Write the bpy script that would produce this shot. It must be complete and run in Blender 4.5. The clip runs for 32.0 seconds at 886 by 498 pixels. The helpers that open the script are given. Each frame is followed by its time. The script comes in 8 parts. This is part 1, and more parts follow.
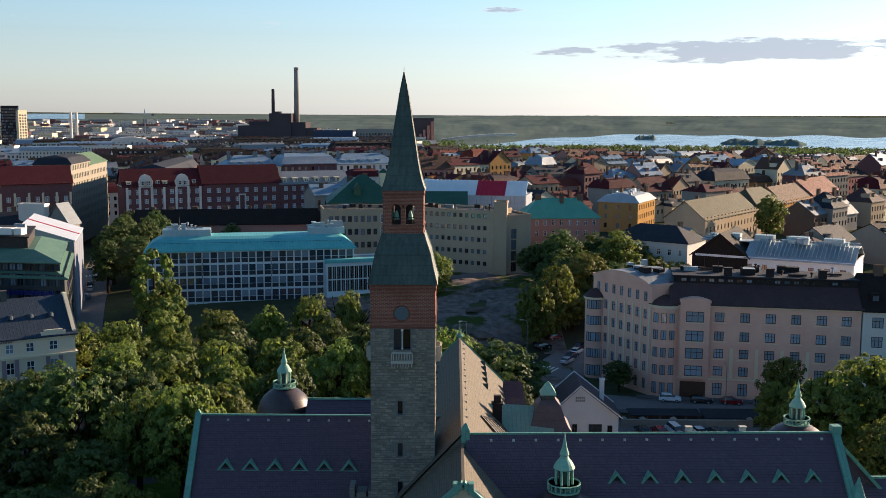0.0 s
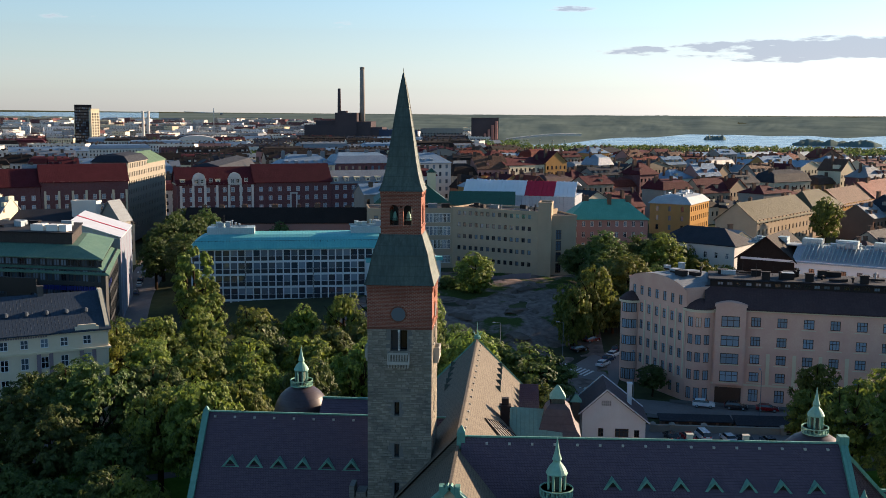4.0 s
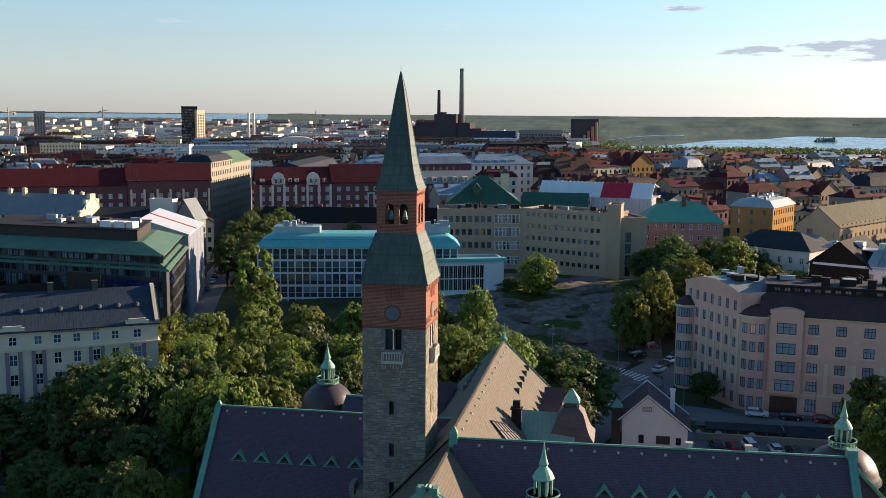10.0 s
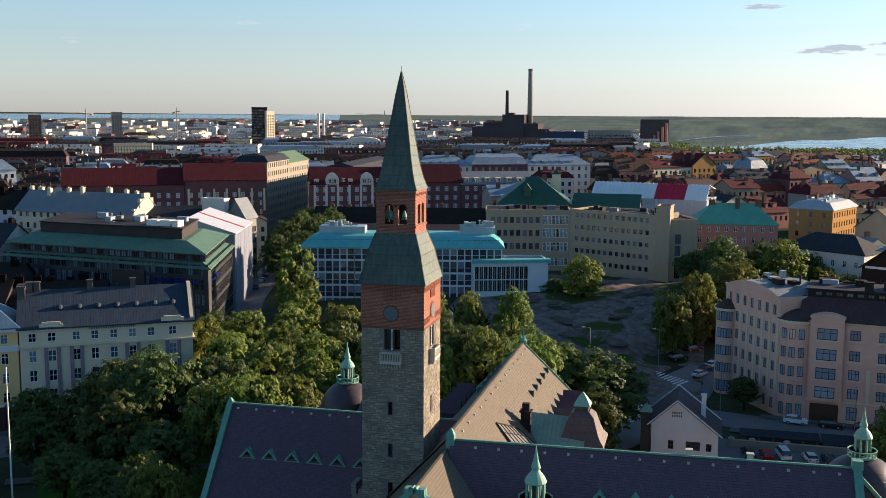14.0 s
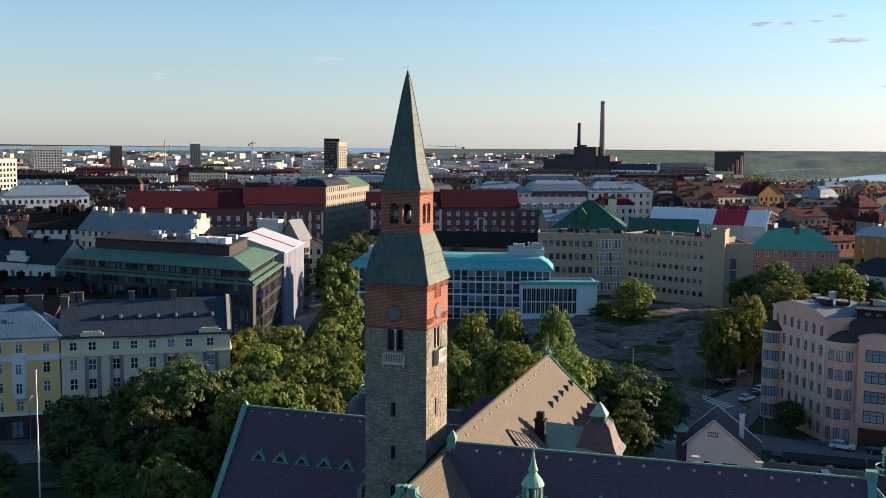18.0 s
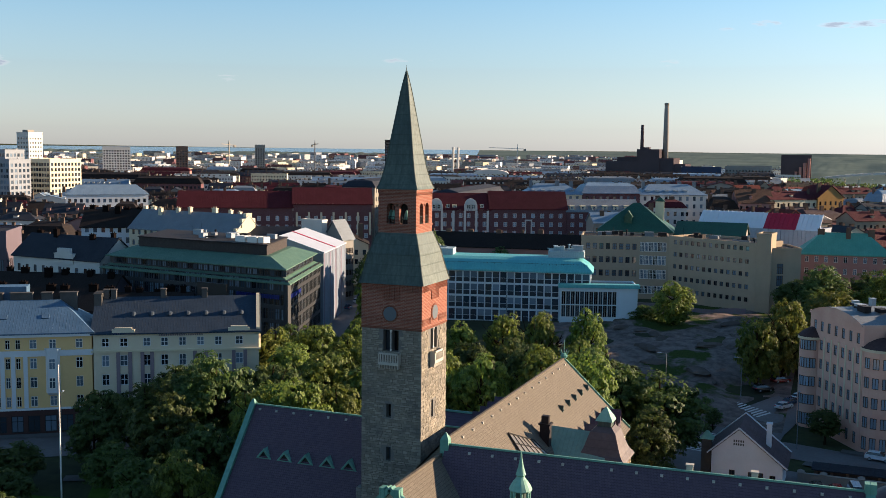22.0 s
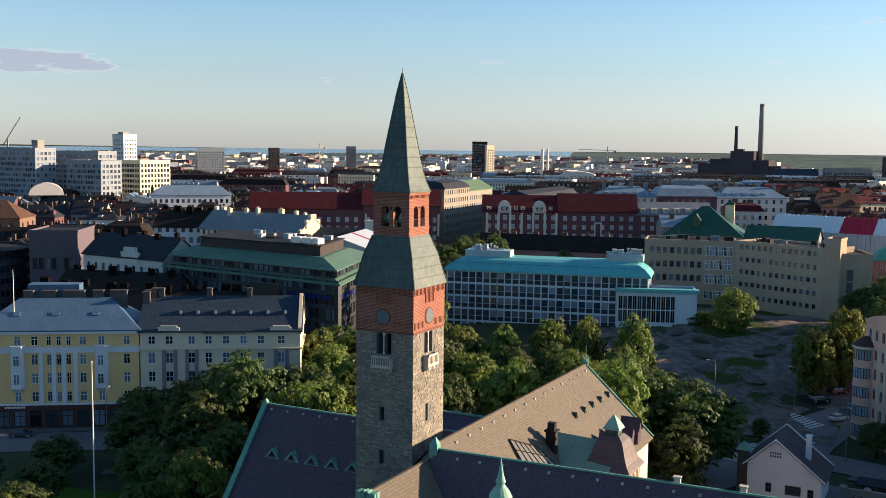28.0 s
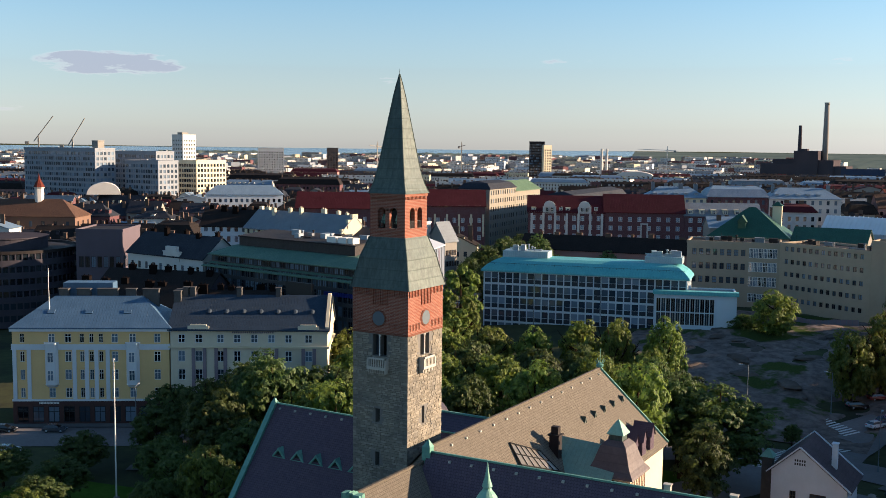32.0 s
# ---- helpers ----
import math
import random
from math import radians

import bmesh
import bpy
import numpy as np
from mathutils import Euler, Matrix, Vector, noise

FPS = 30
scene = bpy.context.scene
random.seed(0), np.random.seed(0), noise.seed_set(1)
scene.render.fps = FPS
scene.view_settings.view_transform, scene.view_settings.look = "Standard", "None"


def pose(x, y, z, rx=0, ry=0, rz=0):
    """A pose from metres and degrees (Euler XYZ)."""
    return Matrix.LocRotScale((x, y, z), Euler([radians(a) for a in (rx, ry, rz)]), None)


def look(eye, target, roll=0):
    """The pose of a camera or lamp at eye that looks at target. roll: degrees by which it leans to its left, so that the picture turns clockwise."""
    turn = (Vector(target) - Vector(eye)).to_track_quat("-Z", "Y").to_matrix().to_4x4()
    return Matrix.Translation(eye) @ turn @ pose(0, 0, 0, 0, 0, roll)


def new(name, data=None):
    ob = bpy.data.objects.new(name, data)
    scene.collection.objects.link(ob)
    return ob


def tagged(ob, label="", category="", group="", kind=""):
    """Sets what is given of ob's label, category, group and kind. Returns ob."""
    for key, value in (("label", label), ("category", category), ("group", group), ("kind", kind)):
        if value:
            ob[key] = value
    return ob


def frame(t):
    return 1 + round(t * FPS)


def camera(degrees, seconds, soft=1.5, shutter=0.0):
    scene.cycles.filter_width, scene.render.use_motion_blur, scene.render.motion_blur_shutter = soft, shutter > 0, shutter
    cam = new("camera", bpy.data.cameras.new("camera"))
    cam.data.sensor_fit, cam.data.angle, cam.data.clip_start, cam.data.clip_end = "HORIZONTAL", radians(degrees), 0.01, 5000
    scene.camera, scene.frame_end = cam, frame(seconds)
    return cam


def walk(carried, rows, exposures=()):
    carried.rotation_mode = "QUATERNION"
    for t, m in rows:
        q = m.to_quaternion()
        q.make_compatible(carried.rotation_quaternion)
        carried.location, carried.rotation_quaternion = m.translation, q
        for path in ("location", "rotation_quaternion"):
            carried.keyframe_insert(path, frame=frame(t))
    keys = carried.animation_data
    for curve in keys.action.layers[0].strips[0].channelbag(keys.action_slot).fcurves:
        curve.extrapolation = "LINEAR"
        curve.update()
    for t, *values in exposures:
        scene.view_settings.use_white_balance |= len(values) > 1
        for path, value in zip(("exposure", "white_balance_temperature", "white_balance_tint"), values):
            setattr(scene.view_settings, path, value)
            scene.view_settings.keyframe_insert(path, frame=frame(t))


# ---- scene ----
cam = camera(46.29, 32.0, soft=0.8)
# seconds, eye x y z, yaw, pitch, roll
ROWS = [
    (0.0, 5.35, -112.51, 59.15, 0.56, -7.49, 0.25),
    (1.5, 8.19, -112.31, 59.32, 1.96, -7.50, 0.28),
    (3.0, 11.09, -112.03, 59.35, 3.43, -7.55, 0.27),
    (3.5, 11.99, -111.90, 59.35, 3.90, -7.55, 0.32),
    (5.5, 15.57, -111.40, 59.25, 5.73, -7.50, 0.40),
    (7.0, 18.60, -110.92, 59.31, 7.29, -7.53, 0.39),
    (9.0, 22.43, -110.03, 59.07, 9.20, -7.49, 0.34),
    (11.0, 26.25, -109.11, 59.13, 11.19, -7.49, 0.34),
    (13.0, 29.98, -108.14, 59.15, 13.18, -7.46, 0.29),
    (14.5, 32.71, -107.14, 58.90, 14.68, -7.42, 0.26),
    (16.5, 36.31, -105.87, 56.02, 16.77, -6.01, 0.25),
    (17.0, 37.26, -105.42, 55.57, 17.39, -5.74, 0.25),
    (17.5, 38.04, -105.09, 55.45, 17.90, -5.67, 0.33),
    (18.0, 38.84, -104.82, 55.42, 18.35, -5.63, 0.39),
    (19.0, 40.37, -104.12, 55.42, 19.14, -5.61, 0.47),
    (20.0, 41.94, -103.31, 55.39, 19.97, -5.59, 0.57),
    (21.0, 43.69, -102.45, 55.27, 20.99, -5.57, 0.60),
    (23.0, 46.91, -100.85, 55.33, 22.84, -5.56, 0.63),
    (25.0, 50.18, -99.24, 55.42, 24.62, -5.52, 0.62),
    (25.5, 51.00, -98.86, 55.41, 25.04, -5.50, 0.60),
    (27.5, 53.95, -97.01, 55.49, 26.76, -5.52, 0.62),
    (29.0, 56.01, -95.71, 55.60, 28.00, -5.55, 0.65),
    (30.5, 58.23, -94.32, 55.73, 29.28, -5.57, 0.61),
    (32.0, 60.38, -92.78, 55.75, 30.59, -5.58, 0.61),
]
walk(cam, [(t, pose(x, y, z, 90 + pitch, 0, yaw) @ pose(0, 0, 0, 0, 0, roll)) for t, x, y, z, yaw, pitch, roll in ROWS],
     exposures=[(0.0, 1.37, 5950, 12), (32.0, 1.37, 5950, 12)])

# ---- light: low evening sun, clear sky ----
SUN_AZ, SUN_EL = 54.0, 13.6          # clockwise from +y, and above the horizon
world = bpy.data.worlds.new("sky")
scene.world = world
world.use_nodes = True
wn, wl = world.node_tree.nodes, world.node_tree.links
wn.clear()
sky = wn.new("ShaderNodeTexSky")
sky.sky_type, sky.sun_disc = "NISHITA", False
sky.sun_elevation, sky.sun_rotation = radians(SUN_EL), radians(SUN_AZ)
sky.air_density, sky.dust_density, sky.ozone_density, sky.altitude = 1.0, 0.3, 3.0, 50
bg = wn.new("ShaderNodeBackground")
bg.inputs["Strength"].default_value = 0.073
wo = wn.new("ShaderNodeOutputWorld")
wl.new(bg.outputs[0], wo.inputs[0])


def sky_clouds():
    """A few thin evening clouds, laid into the sky by direction: azimuth, height, half width, half height (degrees), density."""
    tc = wn.new("ShaderNodeTexCoord")
    sep = wn.new("ShaderNodeSeparateXYZ")
    wl.new(tc.outputs["Generated"], sep.inputs[0])

    def math_node(op, a, b=None):
        n = wn.new("ShaderNodeMath")
        n.operation = op
        for k, v in enumerate((a, b)):
            if v is None:
                continue
            if isinstance(v, (int, float)):
                n.inputs[k].default_value = v
            else:
                wl.new(v, n.inputs[k])
        return n.outputs[0]
    az = math_node("ARCTAN2", sep.outputs[0], sep.outputs[1])
    el = math_node("ARCSINE", sep.outputs[2])
    co = wn.new("ShaderNodeCombineXYZ")
    wl.new(math_node("MULTIPLY", az, 14.0), co.inputs[0])
    wl.new(math_node("MULTIPLY", el, 75.0), co.inputs[1])
    nz = wn.new("ShaderNodeTexNoise")
    nz.inputs["Scale"].default_value, nz.inputs["Detail"].default_value, nz.inputs["Roughness"].default_value = 1.6, 7.0, 0.62
    wl.new(co.outputs[0], nz.inputs["Vector"])
    total = None
    for a, e, wa, we, dens in CLOUDS:
        da = math_node("DIVIDE", math_node("SUBTRACT", az, radians(a)), radians(wa))
        de = math_node("DIVIDE", math_node("SUBTRACT", el, radians(e)), radians(we))
        r = math_node("ADD", math_node("MULTIPLY", da, da), math_node("MULTIPLY", de, de))
        m = math_node("MULTIPLY", math_node("SUBTRACT", 1.0, r), dens)
        m = math_node("MAXIMUM", m, 0.0)
        total = m if total is None else math_node("MAXIMUM", total, m)
    ragged = math_node("MULTIPLY", math_node("SUBTRACT", nz.outputs[0], 0.5), 2.7)
    thick = math_node("MULTIPLY", math_node("SUBTRACT", math_node("ADD", ragged, math_node("MULTIPLY", total, 0.5)), 0.16), 3.0)
    fac = wn.new("ShaderNodeClamp")
    wl.new(math_node("MULTIPLY", thick, math_node("MINIMUM", math_node("MULTIPLY", total, 3.0), 1.0)), fac.inputs[0])
    mix = wn.new("ShaderNodeMix")
    mix.data_type = "RGBA"
    wl.new(math_node("MULTIPLY", fac.outputs[0], 0.8), mix.inputs[0])
    soft_sky = wn.new("ShaderNodeHueSaturation")
    haze = wn.new("ShaderNodeMapRange")
    haze.inputs[1].default_value, haze.inputs[2].default_value, haze.inputs[3].default_value, haze.inputs[4].default_value = 0.0, radians(9), 0.45, 1.0
    wl.new(el, haze.inputs[0])
    wl.new(haze.outputs[0], soft_sky.inputs["Saturation"])
    soft_sky.inputs["Hue"].default_value = 0.489
    dim = wn.new("ShaderNodeMapRange")
    dim.inputs[1].default_value, dim.inputs[2].default_value, dim.inputs[3].default_value, dim.inputs[4].default_value = 0.0, radians(12), 0.85, 1.0
    wl.new(el, dim.inputs[0])
    wl.new(dim.outputs[0], soft_sky.inputs["Value"])
    wl.new(sky.outputs[0], soft_sky.inputs["Color"])
    wl.new(soft_sky.outputs[0], mix.inputs[6])
    body = wn.new("ShaderNodeMix")
    body.data_type = "RGBA"
    wl.new(fac.outputs[0], body.inputs[0])
    body.inputs[6].default_value = (5.4, 5.0, 4.7, 1)
    body.inputs[7].default_value = (2.6, 2.7, 3.05, 1)
    wl.new(body.outputs[2], mix.inputs[7])
    wl.new(mix.outputs[2], bg.inputs[0])


CLOUDS = [(16.0, 3.3, 9.5, 0.75, 1.7), (5.8, 3.3, 2.8, 0.3, 1.0), (-48.3, 4.2, 4.0, 0.7, 1.9), (-0.4, 6.45, 2.2, 0.25, 0.8), (-5.2, 6.6, 1.0, 0.22, 0.7), (-6.9, 6.3, 0.7, 0.18, 0.7), (2.2, 5.5, 2.0, 0.22, 0.6),
          (4, 6.8, 3, 0.35, 0.6), (-10, 4.6, 1.0, 0.25, 0.5), (27, 4.0, 6.0, 0.5, 0.8), (-58, 1.8, 6.0, 0.3, 0.6), (-33, 3.6, 2.0, 0.25, 0.5), (-24, 4.7, 1.5, 0.2, 0.5)]
sky_clouds()
sun = new("sun", bpy.data.lights.new("sun", "SUN"))
sun.data.energy, sun.data.angle, sun.data.color = 5.8, radians(0.6), (1.0, 0.72, 0.45)
sun.matrix_world = look((Vector((math.sin(radians(SUN_AZ)) * math.cos(radians(SUN_EL)), math.cos(radians(SUN_AZ)) * math.cos(radians(SUN_EL)), math.sin(radians(SUN_EL)))) * 300), (0, 0, 0))

# ---- materials ----
def lin(c):
    """A colour-card hex value as a linear surface colour."""
    v = [int(c[i:i + 2], 16) / 255 for i in (0, 2, 4)]
    return tuple(0.86 * (x / 12.92 if x < 0.04 else ((x + 0.055) / 1.055) ** 2.4) for x in v) + (1.0,)


MATS = {}


def shade(c, k):
    return tuple(min(1.0, x * k) for x in c[:3]) + (1.0,)


def base_nodes(name, rough, metal):
    m = bpy.data.materials.new(name)
    m.use_nodes = True
    n, l = m.node_tree.nodes, m.node_tree.links
    b = n["Principled BSDF"]
    b.inputs["Roughness"].default_value, b.inputs["Metallic"].default_value = rough, metal
    b.inputs["Specular IOR Level"].default_value = 0.0 if rough > 0.86 else 0.15 if rough > 0.7 else 0.35
    tc = n.new("ShaderNodeTexCoord")
    return m, n, l, b, tc.outputs["Object"]


def noise_of(n, l, vec, scale, detail=4.0, rough=0.6):
    t = n.new("ShaderNodeTexNoise")
    t.inputs["Scale"].default_value, t.inputs["Detail"].default_value, t.inputs["Roughness"].default_value = scale, detail, rough
    l.new(vec, t.inputs["Vector"])
    return t.outputs[0]


def ramp(n, l, fac, lo, hi, a, b):
    r = n.new("ShaderNodeMapRange")
    r.inputs[1].default_value, r.inputs[2].default_value, r.inputs[3].default_value, r.inputs[4].default_value = lo, hi, a, b
    l.new(fac, r.inputs[0])
    return r.outputs[0]


def mixc(n, l, fac, a, b, mode="MIX"):
    x = n.new("ShaderNodeMix")
    x.data_type, x.blend_type = "RGBA", mode
    for k, v in ((0, fac), (6, a), (7, b)):
        if isinstance(v, (int, float, tuple)):
            x.inputs[k].default_value = v
        else:
            l.new(v, x.inputs[k])
    return x.outputs[2]


def bump_to(n, l, b, height, strength, dist=0.05):
    u = n.new("ShaderNodeBump")
    u.inputs["Strength"].default_value, u.inputs["Distance"].default_value = strength, dist
    l.new(height, u.inputs["Height"])
    l.new(u.outputs[0], b.inputs["Normal"])


def plain(name, hexcol, rough=0.75, metal=0.0, var=0.18, big=0.25, fine=3.0, bump=0.15, tint=None, spread=0.0):
    """A surface with stains at one scale and grain at another; spread: how far objects that share it differ."""
    if name in MATS:
        return MATS[name]
    m, n, l, b, vec = base_nodes(name, rough, metal)
    c = lin(hexcol)
    f1, f2 = noise_of(n, l, vec, big, 5), noise_of(n, l, vec, fine, 6)
    col = mixc(n, l, ramp(n, l, f1, 0.3, 0.7, 0, 1), shade(c, 1 - var), shade(lin(tint) if tint else c, 1 + var * 0.6))
    col = mixc(n, l, ramp(n, l, f2, 0.25, 0.75, 0, 0.5), col, shade(c, 1 - 1.3 * var))
    if spread:
        oi = n.new("ShaderNodeObjectInfo")
        h = n.new("ShaderNodeHueSaturation")
        geo = n.new("ShaderNodeNewGeometry")
        both = n.new("ShaderNodeMath")
        both.operation = "ADD"
        l.new(oi.outputs["Random"], both.inputs[0]); l.new(geo.outputs["Random Per Island"], both.inputs[1])
        wrap = n.new("ShaderNodeMath")
        wrap.operation = "FRACT"
        l.new(both.outputs[0], wrap.inputs[0])
        l.new(ramp(n, l, wrap.outputs[0], 0, 1, 1 - spread, 1 + spread), h.inputs["Value"])
        l.new(col, h.inputs["Color"])
        col = h.outputs[0]
    l.new(col, b.inputs["Base Color"])
    l.new(ramp(n, l, f2, 0.2, 0.8, max(0.05, rough - 0.12), min(1, rough + 0.12)), b.inputs["Roughness"])
    bump_to(n, l, b, f2, bump)
    MATS[name] = m
    return m


def coursed(name, hexes, mortar, bw, bh, msize, rough=0.85, var=0.2, axis="xz", bump=0.5, stretch=1.0, spread=0.15):
    """Bricks, slates or tiles in courses; axis: which object axes run along and up."""
    if name in MATS:
        return MATS[name]
    m, n, l, b, vec = base_nodes(name, rough, 0)
    sp = n.new("ShaderNodeSeparateXYZ")
    l.new(vec, sp.inputs[0])
    co = n.new("ShaderNodeCombineXYZ")
    ad = n.new("ShaderNodeMath")
    ad.operation = "ADD"
    if axis == "xz":
        l.new(sp.outputs[0], ad.inputs[0]); l.new(sp.outputs[1], ad.inputs[1])
    else:
        l.new(sp.outputs["XYZ".index(axis[0].upper())], ad.inputs[0]); ad.inputs[1].default_value = 0
    l.new(ad.outputs[0], co.inputs[0])
    mu = n.new("ShaderNodeMath")
    mu.operation = "MULTIPLY"
    mu.inputs[1].default_value = stretch
    l.new(sp.outputs[2], mu.inputs[0])
    l.new(mu.outputs[0], co.inputs[1])
    t = n.new("ShaderNodeTexBrick")
    t.inputs["Scale"].default_value, t.inputs["Brick Width"].default_value, t.inputs["Row Height"].default_value = 1.0, bw, bh
    t.inputs["Mortar Size"].default_value, t.inputs["Bias"].default_value = msize, 0.0
    t.inputs["Color1"].default_value, t.inputs["Color2"].default_value, t.inputs["Mortar"].default_value = lin(hexes[0]), lin(hexes[1]), lin(mortar)
    l.new(co.outputs[0], t.inputs["Vector"])
    f1, f2 = noise_of(n, l, vec, 0.22, 5), noise_of(n, l, vec, 5.0, 5)
    col = mixc(n, l, ramp(n, l, f1, 0.3, 0.7, 0, 0.45), t.outputs[0], shade(lin(hexes[0]), 1 - 1.5 * var))
    col = mixc(n, l, ramp(n, l, f2, 0.3, 0.8, 0, 0.35), col, shade(lin(hexes[1]), 1 + var))
    l.new(col, b.inputs["Base Color"])
    h = n.new("ShaderNodeMath")
    h.operation = "SUBTRACT"
    l.new(f2, h.inputs[0]); l.new(t.outputs["Fac"], h.inputs[1])
    bump_to(n, l, b, h.outputs[0], bump, 0.03)
    MATS[name] = m
    return m


def seamed(name, hexcol, tint, pitch=0.6, rough=0.45, metal=0.0, var=0.22, axis="x", bump=0.6, streak=False):
    """Sheet metal roofing with standing seams."""
    if name in MATS:
        return MATS[name]
    m, n, l, b, vec = base_nodes(name, rough, metal)
    w = n.new("ShaderNodeTexWave")
    w.wave_type, w.bands_direction, w.wave_profile = "BANDS", axis.upper(), "SAW"
    w.inputs["Scale"].default_value = 0.314 / pitch
    l.new(vec, w.inputs["Vector"])
    seam = ramp(n, l, w.outputs["Fac"], 0.88, 0.94, 0, 1)
    f1, f2 = noise_of(n, l, vec, 0.3, 6), noise_of(n, l, vec, 2.5, 6, 0.7)
    c, t = lin(hexcol), lin(tint)
    col = mixc(n, l, ramp(n, l, f1, 0.32, 0.68, 0, 1), c, t)
    col = mixc(n, l, ramp(n, l, f2, 0.35, 0.8, 0, 0.6), col, shade(c, 1 - 1.6 * var))
    col = mixc(n, l, ramp(n, l, seam, 0, 1, 0, 0.35), col, shade(c, 0.55))
    if streak:
        mp = n.new("ShaderNodeMapping")
        mp.inputs["Scale"].default_value = (2.6, 2.6, 0.12)
        l.new(vec, mp.inputs["Vector"])
        col = mixc(n, l, ramp(n, l, noise_of(n, l, mp.outputs[0], 1.0, 5, 0.7), 0.42, 0.66, 0, 0.7), col, shade(c, 0.5))
    l.new(col, b.inputs["Base Color"])
    l.new(ramp(n, l, f2, 0.2, 0.8, rough - 0.1, rough + 0.2), b.inputs["Roughness"])
    bump_to(n, l, b, seam, bump, 0.04)
    MATS[name] = m
    return m


def glass(name, hexcol="1b2430", rough=0.06, spread=0.5):
    """Window glass before dark rooms or drawn blinds: a glossy dark pane that mirrors the sky."""
    if name in MATS:
        return MATS[name]
    m, n, l, b, vec = base_nodes(name, rough, 0)
    oi = n.new("ShaderNodeObjectInfo")
    geo = n.new("ShaderNodeNewGeometry")
    r = n.new("ShaderNodeMath")
    r.operation = "ADD"
    l.new(oi.outputs["Random"], r.inputs[0]); l.new(geo.outputs["Random Per Island"], r.inputs[1])
    fr = n.new("ShaderNodeMath")
    fr.operation = "FRACT"
    l.new(r.outputs[0], fr.inputs[0])
    c = lin(hexcol)
    # panes vary towards pale blue: blinds and sky reflection in the base colour
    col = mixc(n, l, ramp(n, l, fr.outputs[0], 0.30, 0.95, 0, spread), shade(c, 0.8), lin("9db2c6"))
    l.new(col, b.inputs["Base Color"])
    b.inputs["Specular IOR Level"].default_value = 0.8
    bump_to(n, l, b, noise_of(n, l, vec, 0.6, 2), 0.05)
    MATS[name] = m
    return m


def leafy(name, dark, light, trans=0.45):
    if name in MATS:
        return MATS[name]
    m, n, l, b, vec = base_nodes(name, 0.6, 0)
    geo = n.new("ShaderNodeNewGeometry")
    oi = n.new("ShaderNodeObjectInfo")
    f1 = noise_of(n, l, vec, 0.35, 3)
    col = mixc(n, l, geo.outputs["Random Per Island"], lin(dark), lin(light))
    col = mixc(n, l, ramp(n, l, f1, 0.35, 0.7, 0, 0.55), col, shade(lin(light), 1.15))
    h = n.new("ShaderNodeHueSaturation")
    l.new(ramp(n, l, oi.outputs["Random"], 0, 1, 0.75, 1.2), h.inputs["Value"])
    l.new(ramp(n, l, oi.outputs["Random"], 0, 1, 0.485, 0.515), h.inputs["Hue"])
    l.new(col, h.inputs["Color"])
    l.new(h.outputs[0], b.inputs["Base Color"])
    tr = n.new("ShaderNodeBsdfTranslucent")
    l.new(h.outputs[0], tr.inputs[0])
    ms = n.new("ShaderNodeMixShader")
    ms.inputs[0].default_value = trans
    l.new(b.outputs[0], ms.inputs[1]); l.new(tr.outputs[0], ms.inputs[2])
    l.new(ms.outputs[0], n["Material Output"].inputs[0])
    MATS[name] = m
    return m


GRANITE = plain("granite", "8a867e", 0.88, var=0.3, big=0.5, fine=4.0, bump=0.6, tint="928a7b", spread=0.26)
MORTAR = plain("mortar", "7a7874", 0.95, var=0.2)
BRICK = coursed("red_brick", ("985c48", "7c4436"), "a58c7c", 0.42, 0.15, 0.022, var=0.3)
BRICK_DARK = coursed("dark_brick", ("7c4838", "683a2d"), "806858", 0.42, 0.15, 0.022)
COPPER = seamed("green_copper", "5c8f80", "74a594", 0.7, 0.55)
COPPER_OLD = seamed("aged_copper", "3d4f4b", "55635a", 1.05, 0.5, axis="z", bump=0.4, streak=True)
COPPER_PALE = plain("pale_copper", "78a894", 0.6, var=0.2, tint="8fbba6")
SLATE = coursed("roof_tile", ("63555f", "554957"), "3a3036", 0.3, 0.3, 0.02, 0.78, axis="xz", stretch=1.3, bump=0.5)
# same tile as the wings, lightened and browned in colour as if sunlit
SLATE_Y_LIT = coursed("roof_tile_cross_lit", ("746c60", "645d52"), "3e3732", 0.3, 0.3, 0.02, 0.78, axis="yz", stretch=1.3, bump=0.5)
DOME = seamed("dome_copper", "40363a", "4e4347", 0.9, 0.4, axis="z", bump=0.3)
GLASS = glass("window_glass")
GLASS_DARK = glass("dark_glass", "12161b", 0.08, 0.12)
WHITE = plain("white_paint", "e6e2da", 0.6, var=0.08)
WOODFRAME = plain("brown_frame", "4a3428", 0.6)
BLACK = plain("black_iron", "17181a", 0.5)
DARKMETAL = plain("dark_sheet", "302b2b", 0.72, var=0.25)
ASPHALT = plain("asphalt", "7c7777", 0.8, var=0.25, big=0.1, fine=2.0)
PAVING = plain("paving", "6d6a68", 0.9, var=0.2, big=0.2)
GRASS = plain("grass", "4c6c2a", 0.95, var=0.35, big=0.12, fine=1.5, bump=0.6, tint="5a7430")
ROCK = plain("rock", "6b625d", 0.9, var=0.4, big=0.15, fine=0.9, bump=1.0, tint="7c7068")
ROADPAINT = plain("road_paint", "d8d8d4", 0.8, var=0.15)
BARK = plain("bark", "3a2f26", 0.95, var=0.3, fine=6, bump=0.8)
LEAF = leafy("leaves", "43542c", "87963f")
LEAF_DARK = leafy("leaves_dark", "37482a", "63743a")
LEAF_YELLOW = leafy("leaves_yellow_green", "465526", "7e8438")

